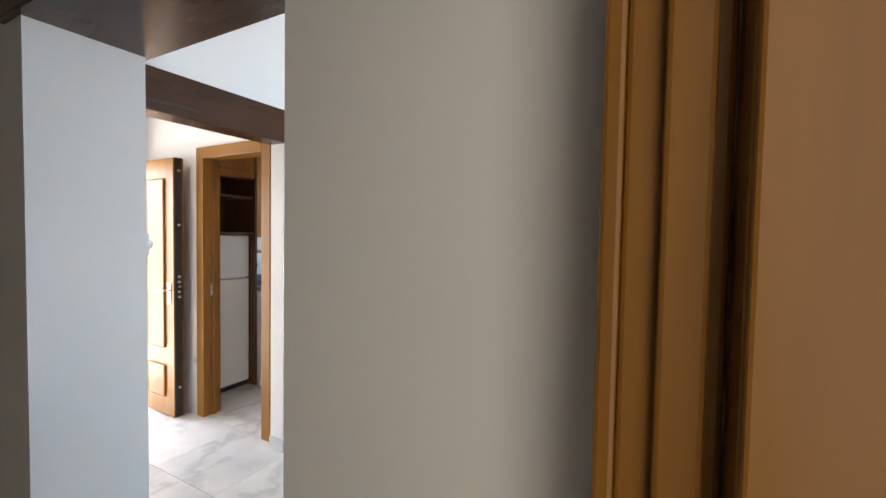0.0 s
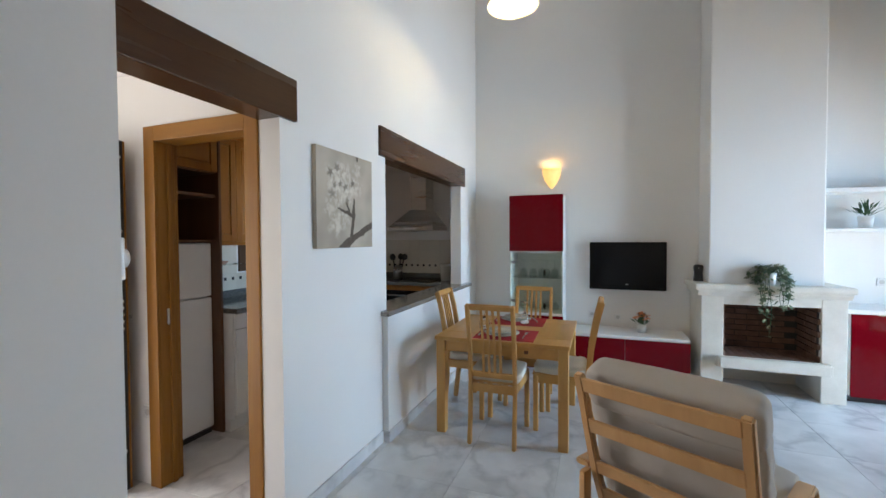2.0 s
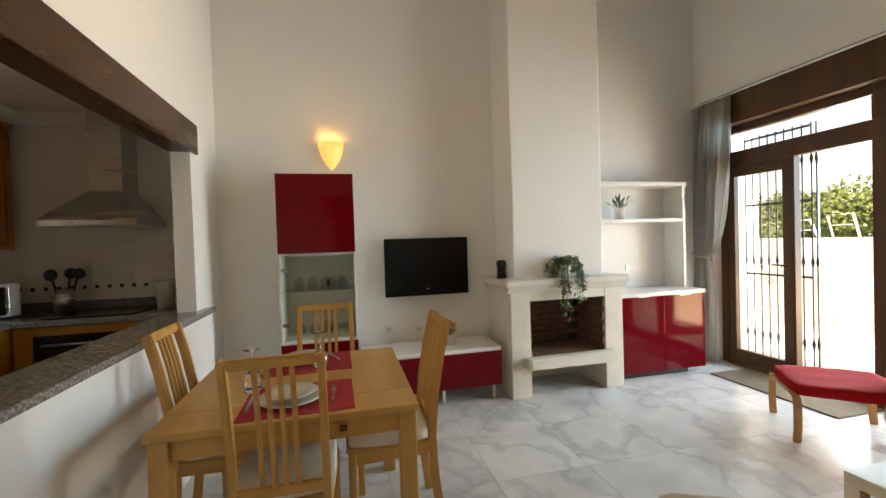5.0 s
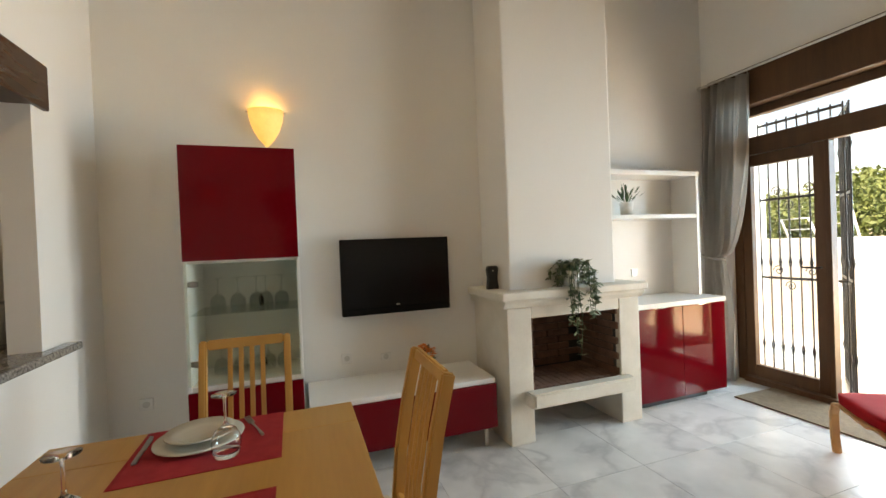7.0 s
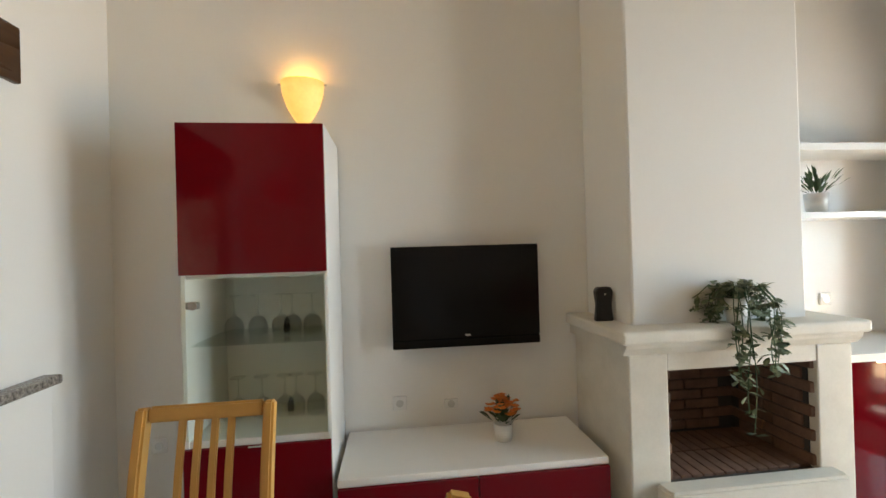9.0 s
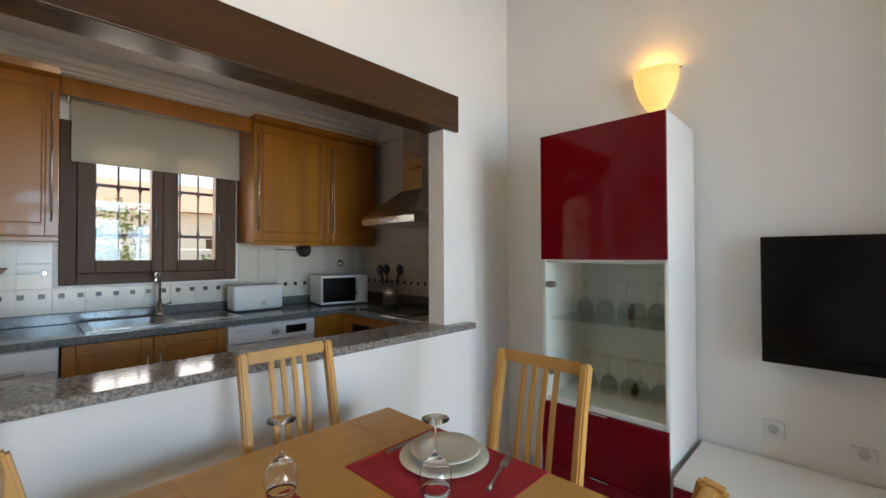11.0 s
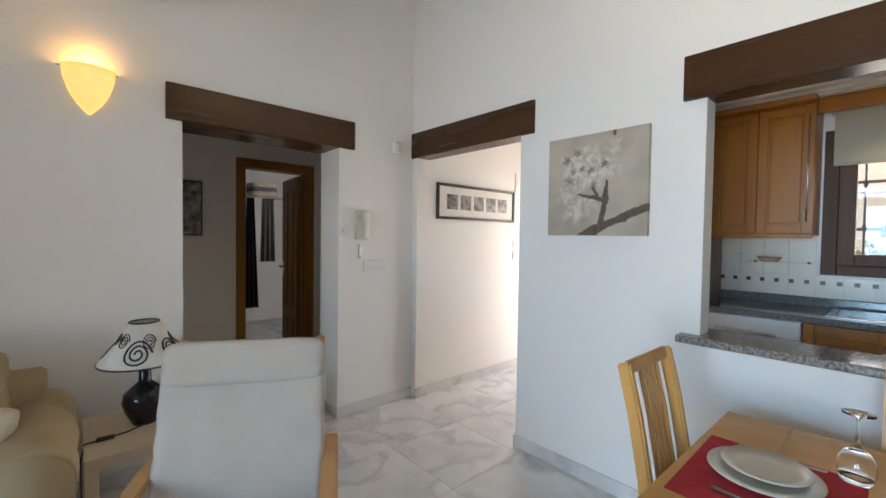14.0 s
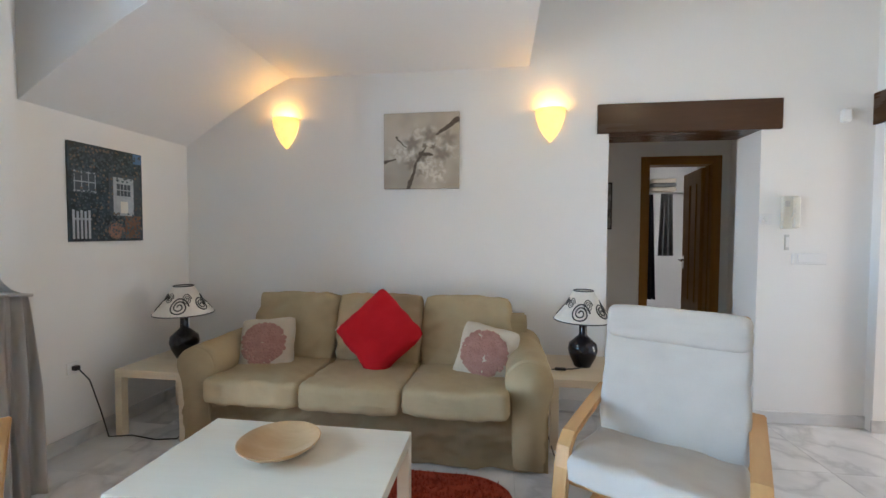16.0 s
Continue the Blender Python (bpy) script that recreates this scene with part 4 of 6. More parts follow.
# fireplace
fp = thing("fireplace", "cream limestone fireplace with brick firebox, unlit", "fireplace", pose(0, 0, 0))
part("left_pier", box(2.425, 2.612, 4.155, 4.70, 0, 0.935, 0.008), M_STONE, fp)
part("right_pier", box(3.357, 3.545, 4.155, 4.70, 0, 0.935, 0.008), M_STONE, fp)
part("lintel", box(2.612, 3.357, 4.158, 4.44, 0.855, 0.935, 0.003), M_STONE, fp)
part("mantel_moulding", prism([(4.70, 0.935), (4.70, 0.99), (4.118, 0.99), (4.118, 0.972), (4.132, 0.955), (4.145, 0.935)], "x", 2.395, 3.565, 0.003), M_STONE, fp)
part("mantel_shelf", box(2.368, 3.585, 4.095, 4.70, 0.99, 1.047, 0.012), M_STONE, fp, "cream stone mantel shelf")
hs = prism([(2.54, 4.16), (2.54, 4.09), (2.56, 4.06), (3.40, 4.06), (3.42, 4.09), (3.42, 4.16)], "z", 0.265, 0.365, 0.012)
part("hearth_shelf", hs, M_STONE, fp, "projecting stone hearth shelf")
part("hearth_slab", box(2.612, 3.357, 4.16, 4.69, 0.265, 0.345), M_SOOT, fp)
for x in (2.612, 3.349):
    part("firebox_side", box(x, x + 0.008, 4.20, 4.655, 0.345, 0.86), M_SOOT, fp)
part("firebox_back", box(2.612, 3.357, 4.655, 4.69, 0.345, 0.90), M_SOOT, fp)
part("niche_back", box(2.612, 3.357, 4.66, 4.69, 0.0, 0.265), M_STONE, fp)
part("smoke_hood", box(2.612, 3.357, 4.44, 4.655, 0.86, 0.90), M_SOOT, fp)
bk = bpy.data.meshes.new("firebrick")
b0 = box(-0.103, 0.103, -0.012, 0.012, -0.025, 0.025, 0.003, 1)
b0.to_mesh(bk)
b0.free()
bk.materials.append(M_BRICK)
for row in range(9):
    z = 0.385 + row * 0.057
    if z > 0.85:
        break
    for i in range(-1, 4):
        x = 2.72 + i * 0.215 + (0.107 if row % 2 else 0)
        if 2.70 < x < 3.27:
            ob = new("brick", bk)
            ob.parent = fp
            ob.matrix_local = pose(x, 4.65, z)
    for s, xx in ((-1, 2.62), (1, 3.349)):
        for i in range(2):
            ob = new("brick", bk)
            ob.parent = fp
            ob.matrix_local = pose(xx, 4.275 + i * 0.215 + (0.05 if row % 2 else 0), z, 0, 0, 90)
for i in range(13):
    ob = new("brick", bk)
    ob.parent = fp
    ob.matrix_local = pose(2.66 + i * 0.0555, 4.30, 0.348, 90, 0, 90) @ Matrix.Diagonal((1, 0.9, 1, 1))
    ob = new("brick", bk)
    ob.parent = fp
    ob.matrix_local = pose(2.66 + i * 0.0555, 4.515, 0.348, 90, 0, 90) @ Matrix.Diagonal((1, 0.9, 1, 1))

# red base cabinet with white top and open shelf
rc = thing("base_cabinet", "red high-gloss base cabinet with white top beside the fireplace", "cabinet", pose(3.61, 4.25, 0))
part("body", box(0.0, 0.96, 0.02, 0.45, 0.06, 0.805), M_WHITE, rc)
part("plinth", box(0.0, 0.80, 0.06, 0.44, 0.0, 0.06), M_BLACK, rc)
for x0, x1 in ((0.002, 0.478), (0.482, 0.96)):
    d = part("door", box(x0, x1, 0.0, 0.019, 0.058, 0.803, 0.002), M_RED, rc, "red high-gloss door")
    part("handle", box((x0 + x1) / 2 - 0.06, (x0 + x1) / 2 + 0.06, -0.008, 0.004, 0.797, 0.806, 0.001), M_CHROME, d)
part("top", box(-0.06, 0.97, -0.008, 0.45, 0.806, 0.845, 0.003), M_WHITE, rc, "white laminate top")
su = thing("shelf_unit", "open white shelf unit on the base cabinet", "shelf", pose(3.55, 4.42, 0.846))
part("top_board", box(-0.134, 0.985, -0.005, 0.28, 1.06, 1.10, 0.003), M_WHITE, su)
part("middle_board", box(-0.134, 0.94, 0.0, 0.268, 0.69, 0.725, 0.003), M_WHITE, su)
part("side_board", box(0.94, 0.972, 0.0, 0.28, 0.0, 1.06, 0.003), M_WHITE, su)
part("back_board", box(0.0, 0.94, 0.268, 0.279, 0.0, 1.06), M_WHITE, su)


# wall sconces
def sconce(m, watts, label="alabaster half-bowl wall lamp, lit warm yellow"):
    t = thing("wall_sconce", label, "wall lamp", m, "wall sconces")
    n, rows = 18, [(0.006, -0.20), (0.05, -0.15), (0.083, -0.09), (0.105, -0.02), (0.113, 0.04)]
    bm = bmesh.new()
    out = [[bm.verts.new((r * math.cos(math.pi * i / n), -r * 0.85 * math.sin(math.pi * i / n) - 0.004, z)) for i in range(n + 1)] for r, z in rows]
    inn = [[bm.verts.new((r * 0.94 * math.cos(math.pi * i / n), -r * 0.80 * math.sin(math.pi * i / n) - 0.004, z)) for i in range(n + 1)] for r, z in rows]
    for a, b in zip(out, out[1:]):
        for i in range(n):
            bm.faces.new((a[i], a[i + 1], b[i + 1], b[i]))
    for a, b in zip(inn, inn[1:]):
        for i in range(n):
            bm.faces.new((a[i], b[i], b[i + 1], a[i + 1]))
    for i in range(n):
        bm.faces.new((out[-1][i], out[-1][i + 1], inn[-1][i + 1], inn[-1][i]))
    for f in bm.faces:
        f.smooth = True
    part("bowl", bm, M_GLOWS, t)
    part("backplate", box(-0.06, 0.06, -0.004, 0.0, -0.08, 0.01, 0.001), M_STEEL, t)
    part("pin", tube([(-0.125, -0.012, 0.03), (-0.11, -0.012, 0.03)], 0.005), M_STEEL, t, "steel fixing pin")
    part("pin", tube([(0.125, -0.012, 0.03), (0.11, -0.012, 0.03)], 0.005), M_STEEL, t, "steel fixing pin")
    lamp("sconce_bulb", "POINT", watts, (1.0, 0.55, 0.14), m @ pose(0, -0.07, 0.055), 0.03)
    return t


sconce(pose(0.955, 4.70, 2.29), 0.34)
sconce(pose(4.285, 0.0, 2.245, 0, 0, 180), 0.48)
sconce(pose(2.17, 0.0, 2.245, 0, 0, 180), 0.48)

# pendant over the table
pl = thing("pendant_lamp", "beige enamel pendant lamp with a lit bulb over the table", "lamp", pose(0.88, 2.65, 3.23))
part("shade", lathe([(0.19, 0.0), (0.185, 0.07), (0.15, 0.15), (0.06, 0.19), (0.03, 0.2), (0.025, 0.196), (0.055, 0.184), (0.145, 0.145), (0.18, 0.065), (0.185, 0.002), (0.19, 0.0)], 36), M_BEIGEM, pl)
part("bulb", lathe([(0, 0.06), (0.03, 0.075), (0.032, 0.10), (0.018, 0.135), (0.014, 0.17), (0, 0.18)], 18), M_BULB, pl, "glowing bulb")
part("cord", tube([(0, 0, 0.2), (0, 0, 1.36)], 0.004), M_BLACK, pl)
part("ceiling_rose", lathe([(0, 1.37), (0.05, 1.37), (0.05, 1.345), (0, 1.33)], 20), M_BEIGEM, pl)
lamp("pendant_bulb", "POINT", 4.5, (1.0, 0.80, 0.45), pose(0.88, 2.65, 3.255), 0.03)


# pictures
def print_material(name, branches, petals, dims):
    """A soft sepia photograph: blurred petals and branches, given in metres on the canvas."""
    m = bpy.data.materials.new(name)
    m.use_nodes = True
    n, l = m.node_tree.nodes, m.node_tree.links

    def math_(op, a, b=0.0, c=None):
        q = n.new("ShaderNodeMath")
        q.operation = op
        for i, v in enumerate((a, b, c)):
            if v is None:
                continue
            if isinstance(v, (int, float)):
                q.inputs[i].default_value = v
            else:
                l.new(v, q.inputs[i])
        return q.outputs[0]

    def vec(op, a, b, out=0):
        q = n.new("ShaderNodeVectorMath")
        q.operation = op
        for i, v in enumerate((a, b)):
            if isinstance(v, tuple):
                q.inputs[i].default_value = v
            else:
                l.new(v, q.inputs[i])
        return q.outputs[out]

    def ramp(v, lo, hi, a, b):
        q = n.new("ShaderNodeMapRange")
        q.interpolation_type = "SMOOTHSTEP"
        l.new(v, q.inputs["Value"])
        for k, x in (("From Min", lo), ("From Max", hi), ("To Min", a), ("To Max", b)):
            if isinstance(x, (int, float)):
                q.inputs[k].default_value = x
            else:
                l.new(x, q.inputs[k])
        return q.outputs[0]

    def noise_(scale, detail, v):
        q = n.new("ShaderNodeTexNoise")
        q.inputs["Scale"].default_value, q.inputs["Detail"].default_value = scale, detail
        l.new(v, q.inputs["Vector"])
        return q

    tc = n.new("ShaderNodeTexCoord")
    flat = vec("MULTIPLY", tc.outputs["Object"], (1, 0, 1))
    wob = vec("MULTIPLY", vec("SUBTRACT", noise_(14, 3, flat).outputs["Color"], (0.5, 0.5, 0.5)), (0.05, 0, 0.05))
    p = vec("ADD", flat, wob)

    def flower(rows):
        total = None
        for x, z, r, k in rows:
            d = vec("SUBTRACT", p, (x, 0, z))
            sp_ = n.new("ShaderNodeSeparateXYZ")
            l.new(d, sp_.inputs[0])
            an = math_("ARCTAN2", sp_.outputs[2], sp_.outputs[0])
            rad = math_("MULTIPLY_ADD", math_("SINE", math_("MULTIPLY_ADD", an, 5.0, x * 90)), 0.22 * r, 0.85 * r)
            v = ramp(math_("DIVIDE", vec("LENGTH", d, (0, 0, 0), 1), rad), 0.35, 1.2, k, 0.0)
            total = v if total is None else math_("MAXIMUM", total, v)
        return total

    ink = None
    for (x0, z0), (x1, z1), r0, r1 in branches:
        a, ba = (x0, 0, z0), (x1 - x0, 0, z1 - z0)
        pa = vec("SUBTRACT", p, a)
        h = n.new("ShaderNodeClamp")
        l.new(math_("DIVIDE", vec("DOT_PRODUCT", pa, ba, 1), ba[0] ** 2 + ba[2] ** 2), h.inputs[0])
        sc = n.new("ShaderNodeVectorMath")
        sc.operation = "SCALE"
        sc.inputs[0].default_value = ba
        l.new(h.outputs[0], sc.inputs["Scale"])
        d = vec("LENGTH", vec("SUBTRACT", pa, sc.outputs[0]), (0, 0, 0), 1)
        w = math_("MULTIPLY_ADD", h.outputs[0], r1 - r0, r0)
        v = ramp(math_("SUBTRACT", d, w), -0.004, 0.004, 1.0, 0.0)
        ink = v if ink is None else math_("MAXIMUM", ink, v)

    def mix(f, a, b):
        q = n.new("ShaderNodeMix")
        q.data_type = "RGBA"
        l.new(f, q.inputs["Factor"])
        for k, v in (("A", a), ("B", b)):
            if isinstance(v, tuple):
                q.inputs[k].default_value = (*v, 1)
            else:
                l.new(v, q.inputs[k])
        return q.outputs["Result"]

    col = mix(ramp(noise_(3.2, 2, flat).outputs[0], 0.35, 0.7, 0.0, 1.0), (0.50, 0.44, 0.36), (0.36, 0.315, 0.255))
    tone = mix(ramp(noise_(26, 4, p).outputs[0], 0.36, 0.66, 0.0, 1.0), (0.68, 0.64, 0.56), (0.42, 0.37, 0.30))
    col = mix(flower(petals), col, tone)
    col = mix(flower([(x, z, r * 1.35, min(1.0, k * 1.3)) for x, z, r, k in dims]), col, (0.20, 0.17, 0.135))
    col = mix(ink, col, mix(noise_(40, 4, flat).outputs[0], (0.06, 0.048, 0.038), (0.16, 0.13, 0.10)))
    b = n["Principled BSDF"]
    l.new(col, b.inputs["Base Color"])
    b.inputs["Roughness"].default_value = 0.75
    b.inputs["Specular IOR Level"].default_value = 0.2
    bp = n.new("ShaderNodeBump")
    bp.inputs["Strength"].default_value, bp.inputs["Distance"].default_value = 0.15, 0.001
    l.new(noise_(420, 1, flat).outputs[0], bp.inputs["Height"])
    l.new(bp.outputs[0], b.inputs["Normal"])
    return m


def blossom_canvas(m, w, h, material, label):
    t = thing("canvas_print", label, "picture", m, "sepia blossom prints")
    part("canvas", box(-w / 2, w / 2, -0.03, -0.001, -h / 2, h / 2, 0.003), material, t)
    part("stretcher_bar", box(-w / 2 + 0.02, w / 2 - 0.02, -0.0012, 0.0, -h / 2 + 0.02, h / 2 - 0.02), M_BIRCH, t)
    return t


M_PRINT1 = print_material("blossom_branch_print",
                          [((0.31, -0.135), (0.08, -0.225), 0.019, 0.024), ((0.08, -0.225), (-0.06, -0.30), 0.024, 0.032), ((0.04, -0.235), (0.065, -0.11), 0.022, 0.017), ((0.065, -0.11), (0.08, 0.015), 0.017, 0.008), ((0.055, -0.09), (-0.02, -0.065), 0.017, 0.012), ((-0.02, -0.065), (-0.105, -0.045), 0.013, 0.004), ((0.02, -0.06), (0.0, -0.015), 0.011, 0.005), ((0.115, 0.30), (0.115, 0.262), 0.008, 0.007)],
                          [(-0.12, 0.12, 0.11, 0.9), (-0.03, 0.16, 0.09, 0.85), (0.05, 0.10, 0.085, 0.9), (-0.09, 0.03, 0.10, 0.85), (0.0, 0.04, 0.085, 0.9), (0.115, 0.20, 0.06, 0.6), (0.13, 0.08, 0.06, 0.55), (-0.11, -0.14, 0.10, 0.75), (-0.03, -0.11, 0.07, 0.6), (-0.18, -0.05, 0.07, 0.6)],
                          [(-0.17, 0.15, 0.028, 0.7), (-0.105, 0.19, 0.022, 0.6), (-0.15, 0.03, 0.03, 0.55), (-0.02, 0.085, 0.024, 0.6), (0.06, 0.115, 0.018, 0.8), (-0.07, 0.10, 0.02, 0.6), (-0.13, 0.085, 0.016, 0.6), (0.0, 0.0, 0.02, 0.6)])
M_PRINT2 = print_material("open_blossom_print",
                          [((0.29, 0.235), (0.12, 0.12), 0.021, 0.010), ((-0.10, -0.30), (-0.03, -0.09), 0.014, 0.009), ((-0.03, -0.09), (0.03, 0.02), 0.009, 0.006), ((-0.30, -0.09), (-0.20, -0.06), 0.015, 0.005), ((-0.20, 0.11), (-0.12, 0.03), 0.006, 0.004), ((0.0, -0.02), (0.09, -0.03), 0.013, 0.007)],
                          [(-0.10, 0.01, 0.11, 0.85), (0.03, -0.13, 0.11, 0.9), (0.13, -0.19, 0.085, 0.85), (-0.19, -0.02, 0.08, 0.7), (0.08, 0.09, 0.11, 0.7), (0.20, 0.0, 0.09, 0.75), (-0.02, 0.13, 0.08, 0.6), (0.14, -0.09, 0.06, 0.7)],
                          [(-0.07, 0.055, 0.06, 0.65), (0.07, 0.115, 0.055, 0.6), (0.165, -0.03, 0.06, 0.6), (0.0, -0.05, 0.045, 0.7), (0.21, 0.09, 0.06, 0.5), (-0.08, -0.10, 0.04, 0.55), (0.10, 0.03, 0.025, 0.9), (0.03, 0.04, 0.02, 0.9), (-0.02, -0.17, 0.03, 0.5)])
blossom_canvas(pose(0.0, 1.722, 1.734, 0, 0, 90), 0.60, 0.58, M_PRINT1, "square sepia canvas print of blossom on a branch")
blossom_canvas(pose(3.155, 0.0, 2.0, 0, 0, 180), 0.60, 0.59, M_PRINT2, "square sepia canvas print of open blossoms above the sofa")

gp = thing("garden_picture", "dark blue print of a garden house front", "picture", pose(5.2, 0.741, 1.609, 0, 0, -90))
part("panel", box(-0.265, 0.265, -0.02, -0.001, -0.315, 0.315, 0.002), M_BLUEP, gp)


def flat_print(name, x0, x1, z0, z1, y, material):
    """One printed shape lying on the panel, given in fractions of its width and height from the top."""
    return part(name, box(-0.265 + 0.53 * x0, -0.265 + 0.53 * x1, y, -0.0195, 0.315 - 0.63 * z1, 0.315 - 0.63 * z0), material, gp)


flat_print("sky_print", 0.86, 0.995, 0.005, 0.12, -0.0206, M_SKYP)
flat_print("facade_print", 0.50, 0.97, 0.26, 0.72, -0.0204, M_FACADE)
flat_print("door_frame_print", 0.56, 0.86, 0.30, 0.72, -0.0212, M_PAPERD)
flat_print("fanlight_print", 0.61, 0.81, 0.37, 0.50, -0.0218, M_FACADE)
for i in range(3):
    flat_print("glazing_bar_print", 0.655 + 0.05 * i, 0.663 + 0.05 * i, 0.37, 0.50, -0.0224, M_PAPERD)
flat_print("glazing_bar_print", 0.61, 0.81, 0.43, 0.44, -0.0224, M_PAPERD)
flat_print("door_panel_print", 0.66, 0.77, 0.56, 0.69, -0.0218, M_SWITCH)
flat_print("window_print", 0.05, 0.33, 0.28, 0.50, -0.0208, M_FACADE)
for i in range(4):
    flat_print("glazing_bar_print", 0.06 + 0.085 * i, 0.07 + 0.085 * i, 0.28, 0.50, -0.0216, M_PAPERD)
for z in (0.29, 0.385, 0.48):
    flat_print("glazing_bar_print", 0.05, 0.33, z, z + 0.012, -0.0218, M_PAPERD)
for i in range(5):
    flat_print("fence_print", 0.03 + 0.048 * i, 0.056 + 0.048 * i, 0.68 + 0.012 * (i % 2), 0.97, -0.0222, M_PAPERD)
flat_print("fence_rail_print", 0.03, 0.26, 0.76, 0.78, -0.0216, M_PAPERD)
flat_print("path_print", 0.72, 0.96, 0.72, 0.97, -0.0206, M_BRICK)
part("pot_print", prism(rounded(16, 0.062, 0.055), "y", -0.0226, -0.0195), M_POTP, gp).location = (0.05, 0, -0.245)
fr = random.Random(12)
for k, (count, material) in enumerate(((420, M_FACADE), (200, M_BLUEL), (150, M_INK))):
    bm = bmesh.new()
    for i in range(count):
        u, w = fr.random(), fr.random()
        while (0.55 < u < 0.87 and 0.33 < w < 0.70) or (u < 0.27 and w > 0.68) or (0.08 < u < 0.30 and 0.31 < w < 0.48 and fr.random() < 0.8):
            u, w = fr.random(), fr.random() ** 1.2
        x, z = -0.252 + 0.504 * u, 0.302 - 0.604 * w
        r, q = fr.uniform(0.004, 0.012), fr.uniform(0, 6.28)
        bm.faces.new([bm.verts.new((x + r * math.cos(q + a) * (1 if a % 2 else 0.5), -0.0230 - 0.0002 * k, z + r * math.sin(q + a) * (1 if a % 2 else 0.5))) for a in (0, 1.2, 2.6, 3.7, 5.0)][::-1])
    tagged(part("foliage_print", bm, material, gp), kind="stuff")

pf = thing("photo_frame", "long black frame with five monochrome photographs", "picture", pose(-0.78, 0.055, 1.755, 0, 0, 180))
part("mount", box(-0.535, 0.535, -0.012, -0.001, -0.145, 0.145), M_PAPER, pf)
for n, x0, x1, z0, z1 in (("frame_side", -0.555, -0.53, -0.165, 0.165), ("frame_side", 0.53, 0.555, -0.165, 0.165), ("frame_rail", -0.53, 0.53, 0.14, 0.165), ("frame_rail", -0.53, 0.53, -0.165, -0.14)):
    part(n, box(x0, x1, -0.025, -0.001, z0, z1, 0.003), M_BLACK, pf)
for i in range(5):
    part("photograph", box(-0.43 + i * 0.18, -0.29 + i * 0.18, -0.0145, -0.0115, -0.07, 0.07), M_PHOTO, pf)


# sofa
so = thing("sofa", "beige slip-covered three-seat sofa with rolled arms", "sofa", pose(2.24, 0.05, 0))
SW = 2.30


def sheet(fn, nu, nv, thick=0.0):
    """A smooth sheet from fn(u, v) over the unit square."""
    bm = bmesh.new()
    g = [[bm.verts.new(fn(i / nu, k / nv)) for k in range(nv + 1)] for i in range(nu + 1)]
    for i in range(nu):
        for k in range(nv):
            f = bm.faces.new((g[i][k], g[i + 1][k], g[i + 1][k + 1], g[i][k + 1]))
            f.smooth = True
    if thick:
        bmesh.ops.solidify(bm, geom=bm.faces[:], thickness=thick)
    return bm


def skirt(u, v):
    x = 0.02 + u * (SW - 0.04)
    fold = 0.010 * math.sin(u * 37 + v) * (1 - v) + 0.045 * noise.noise(Vector((u * 11, v * 2.5, 1))) * (1.1 - v) + 0.02 * noise.noise(Vector((u * 25, v * 7 + u * 6, 4)))
    return Vector((x, 0.84 + fold + 0.02 * (1 - v), 0.012 + v * 0.33))


part("frame", box(0.06, SW - 0.06, 0.04, 0.82, 0.03, 0.32, 0.02), M_SOFA, so)
part("skirt", sheet(skirt, 150, 24, 0.006), M_SOFA, so, "gathered beige fabric skirt")
for s in (0, 1):
    prof = [(0.04, 0.015), (0.035, 0.30), (0.015, 0.42)] + [(0.125 + 0.135 * math.cos(a), 0.52 + 0.125 * math.sin(a)) for a in [math.pi * (1.12 - 1.24 * i / 12) for i in range(13)]] + [(0.225, 0.40), (0.215, 0.30), (0.215, 0.015)]
    prof = [(x if s == 0 else SW - x, z) for x, z in prof]
    bm = prism(prof, "y", 0.02, 0.87)
    bmesh.ops.subdivide_edges(bm, edges=[e for e in bm.edges if abs(e.verts[0].co.y - e.verts[1].co.y) > 0.5], cuts=16)
    for v in bm.verts:
        v.co += Vector((0.014 * noise.noise(v.co * 5) + 0.006 * noise.noise(v.co * 14), 0.008 * noise.noise(v.co * 4 + Vector((3, 0, 0))), 0.010 * noise.noise(v.co * 7)))
    bmesh.ops.bevel(bm, geom=[e for e in bm.edges if e.calc_face_angle(0) > 1.2], offset=0.012, segments=3, affect="EDGES")
    smooth(part("arm", bm, M_SOFA, so, "rolled beige arm"))
bmb = prism([(0.0, 0.05), (0.0, 0.70), (0.04, 0.76), (0.12, 0.77), (0.19, 0.72), (0.22, 0.30), (0.22, 0.05)], "x", 0.10, SW - 0.10, 0.015)
smooth(part("back_frame", bmb, M_SOFA, so))
cw = (SW - 0.46) / 3
for i in range(3):
    xc = 0.23 + cw * (i + 0.5)
    part("seat_cushion", cushion(cw + 0.005, 0.74, 0.15, 0.26, 26, puff=0.16, seed=i, m=pose(xc, 0.605 + 0.012 * (i % 2), 0.392, 2, 0, 1.2 * (i - 1)), wrinkle=0.010), M_SOFA, so, "beige seat cushion")
    part("back_cushion", cushion(cw + 0.005, 0.50, 0.17, 0.30, 26, puff=0.22, seed=i + 5, m=pose(xc + 0.01 * (i - 1), 0.285, 0.66, 105, 0, 1.5 * (i - 1)), wrinkle=0.014), M_SOFA, so, "plump beige back cushion")


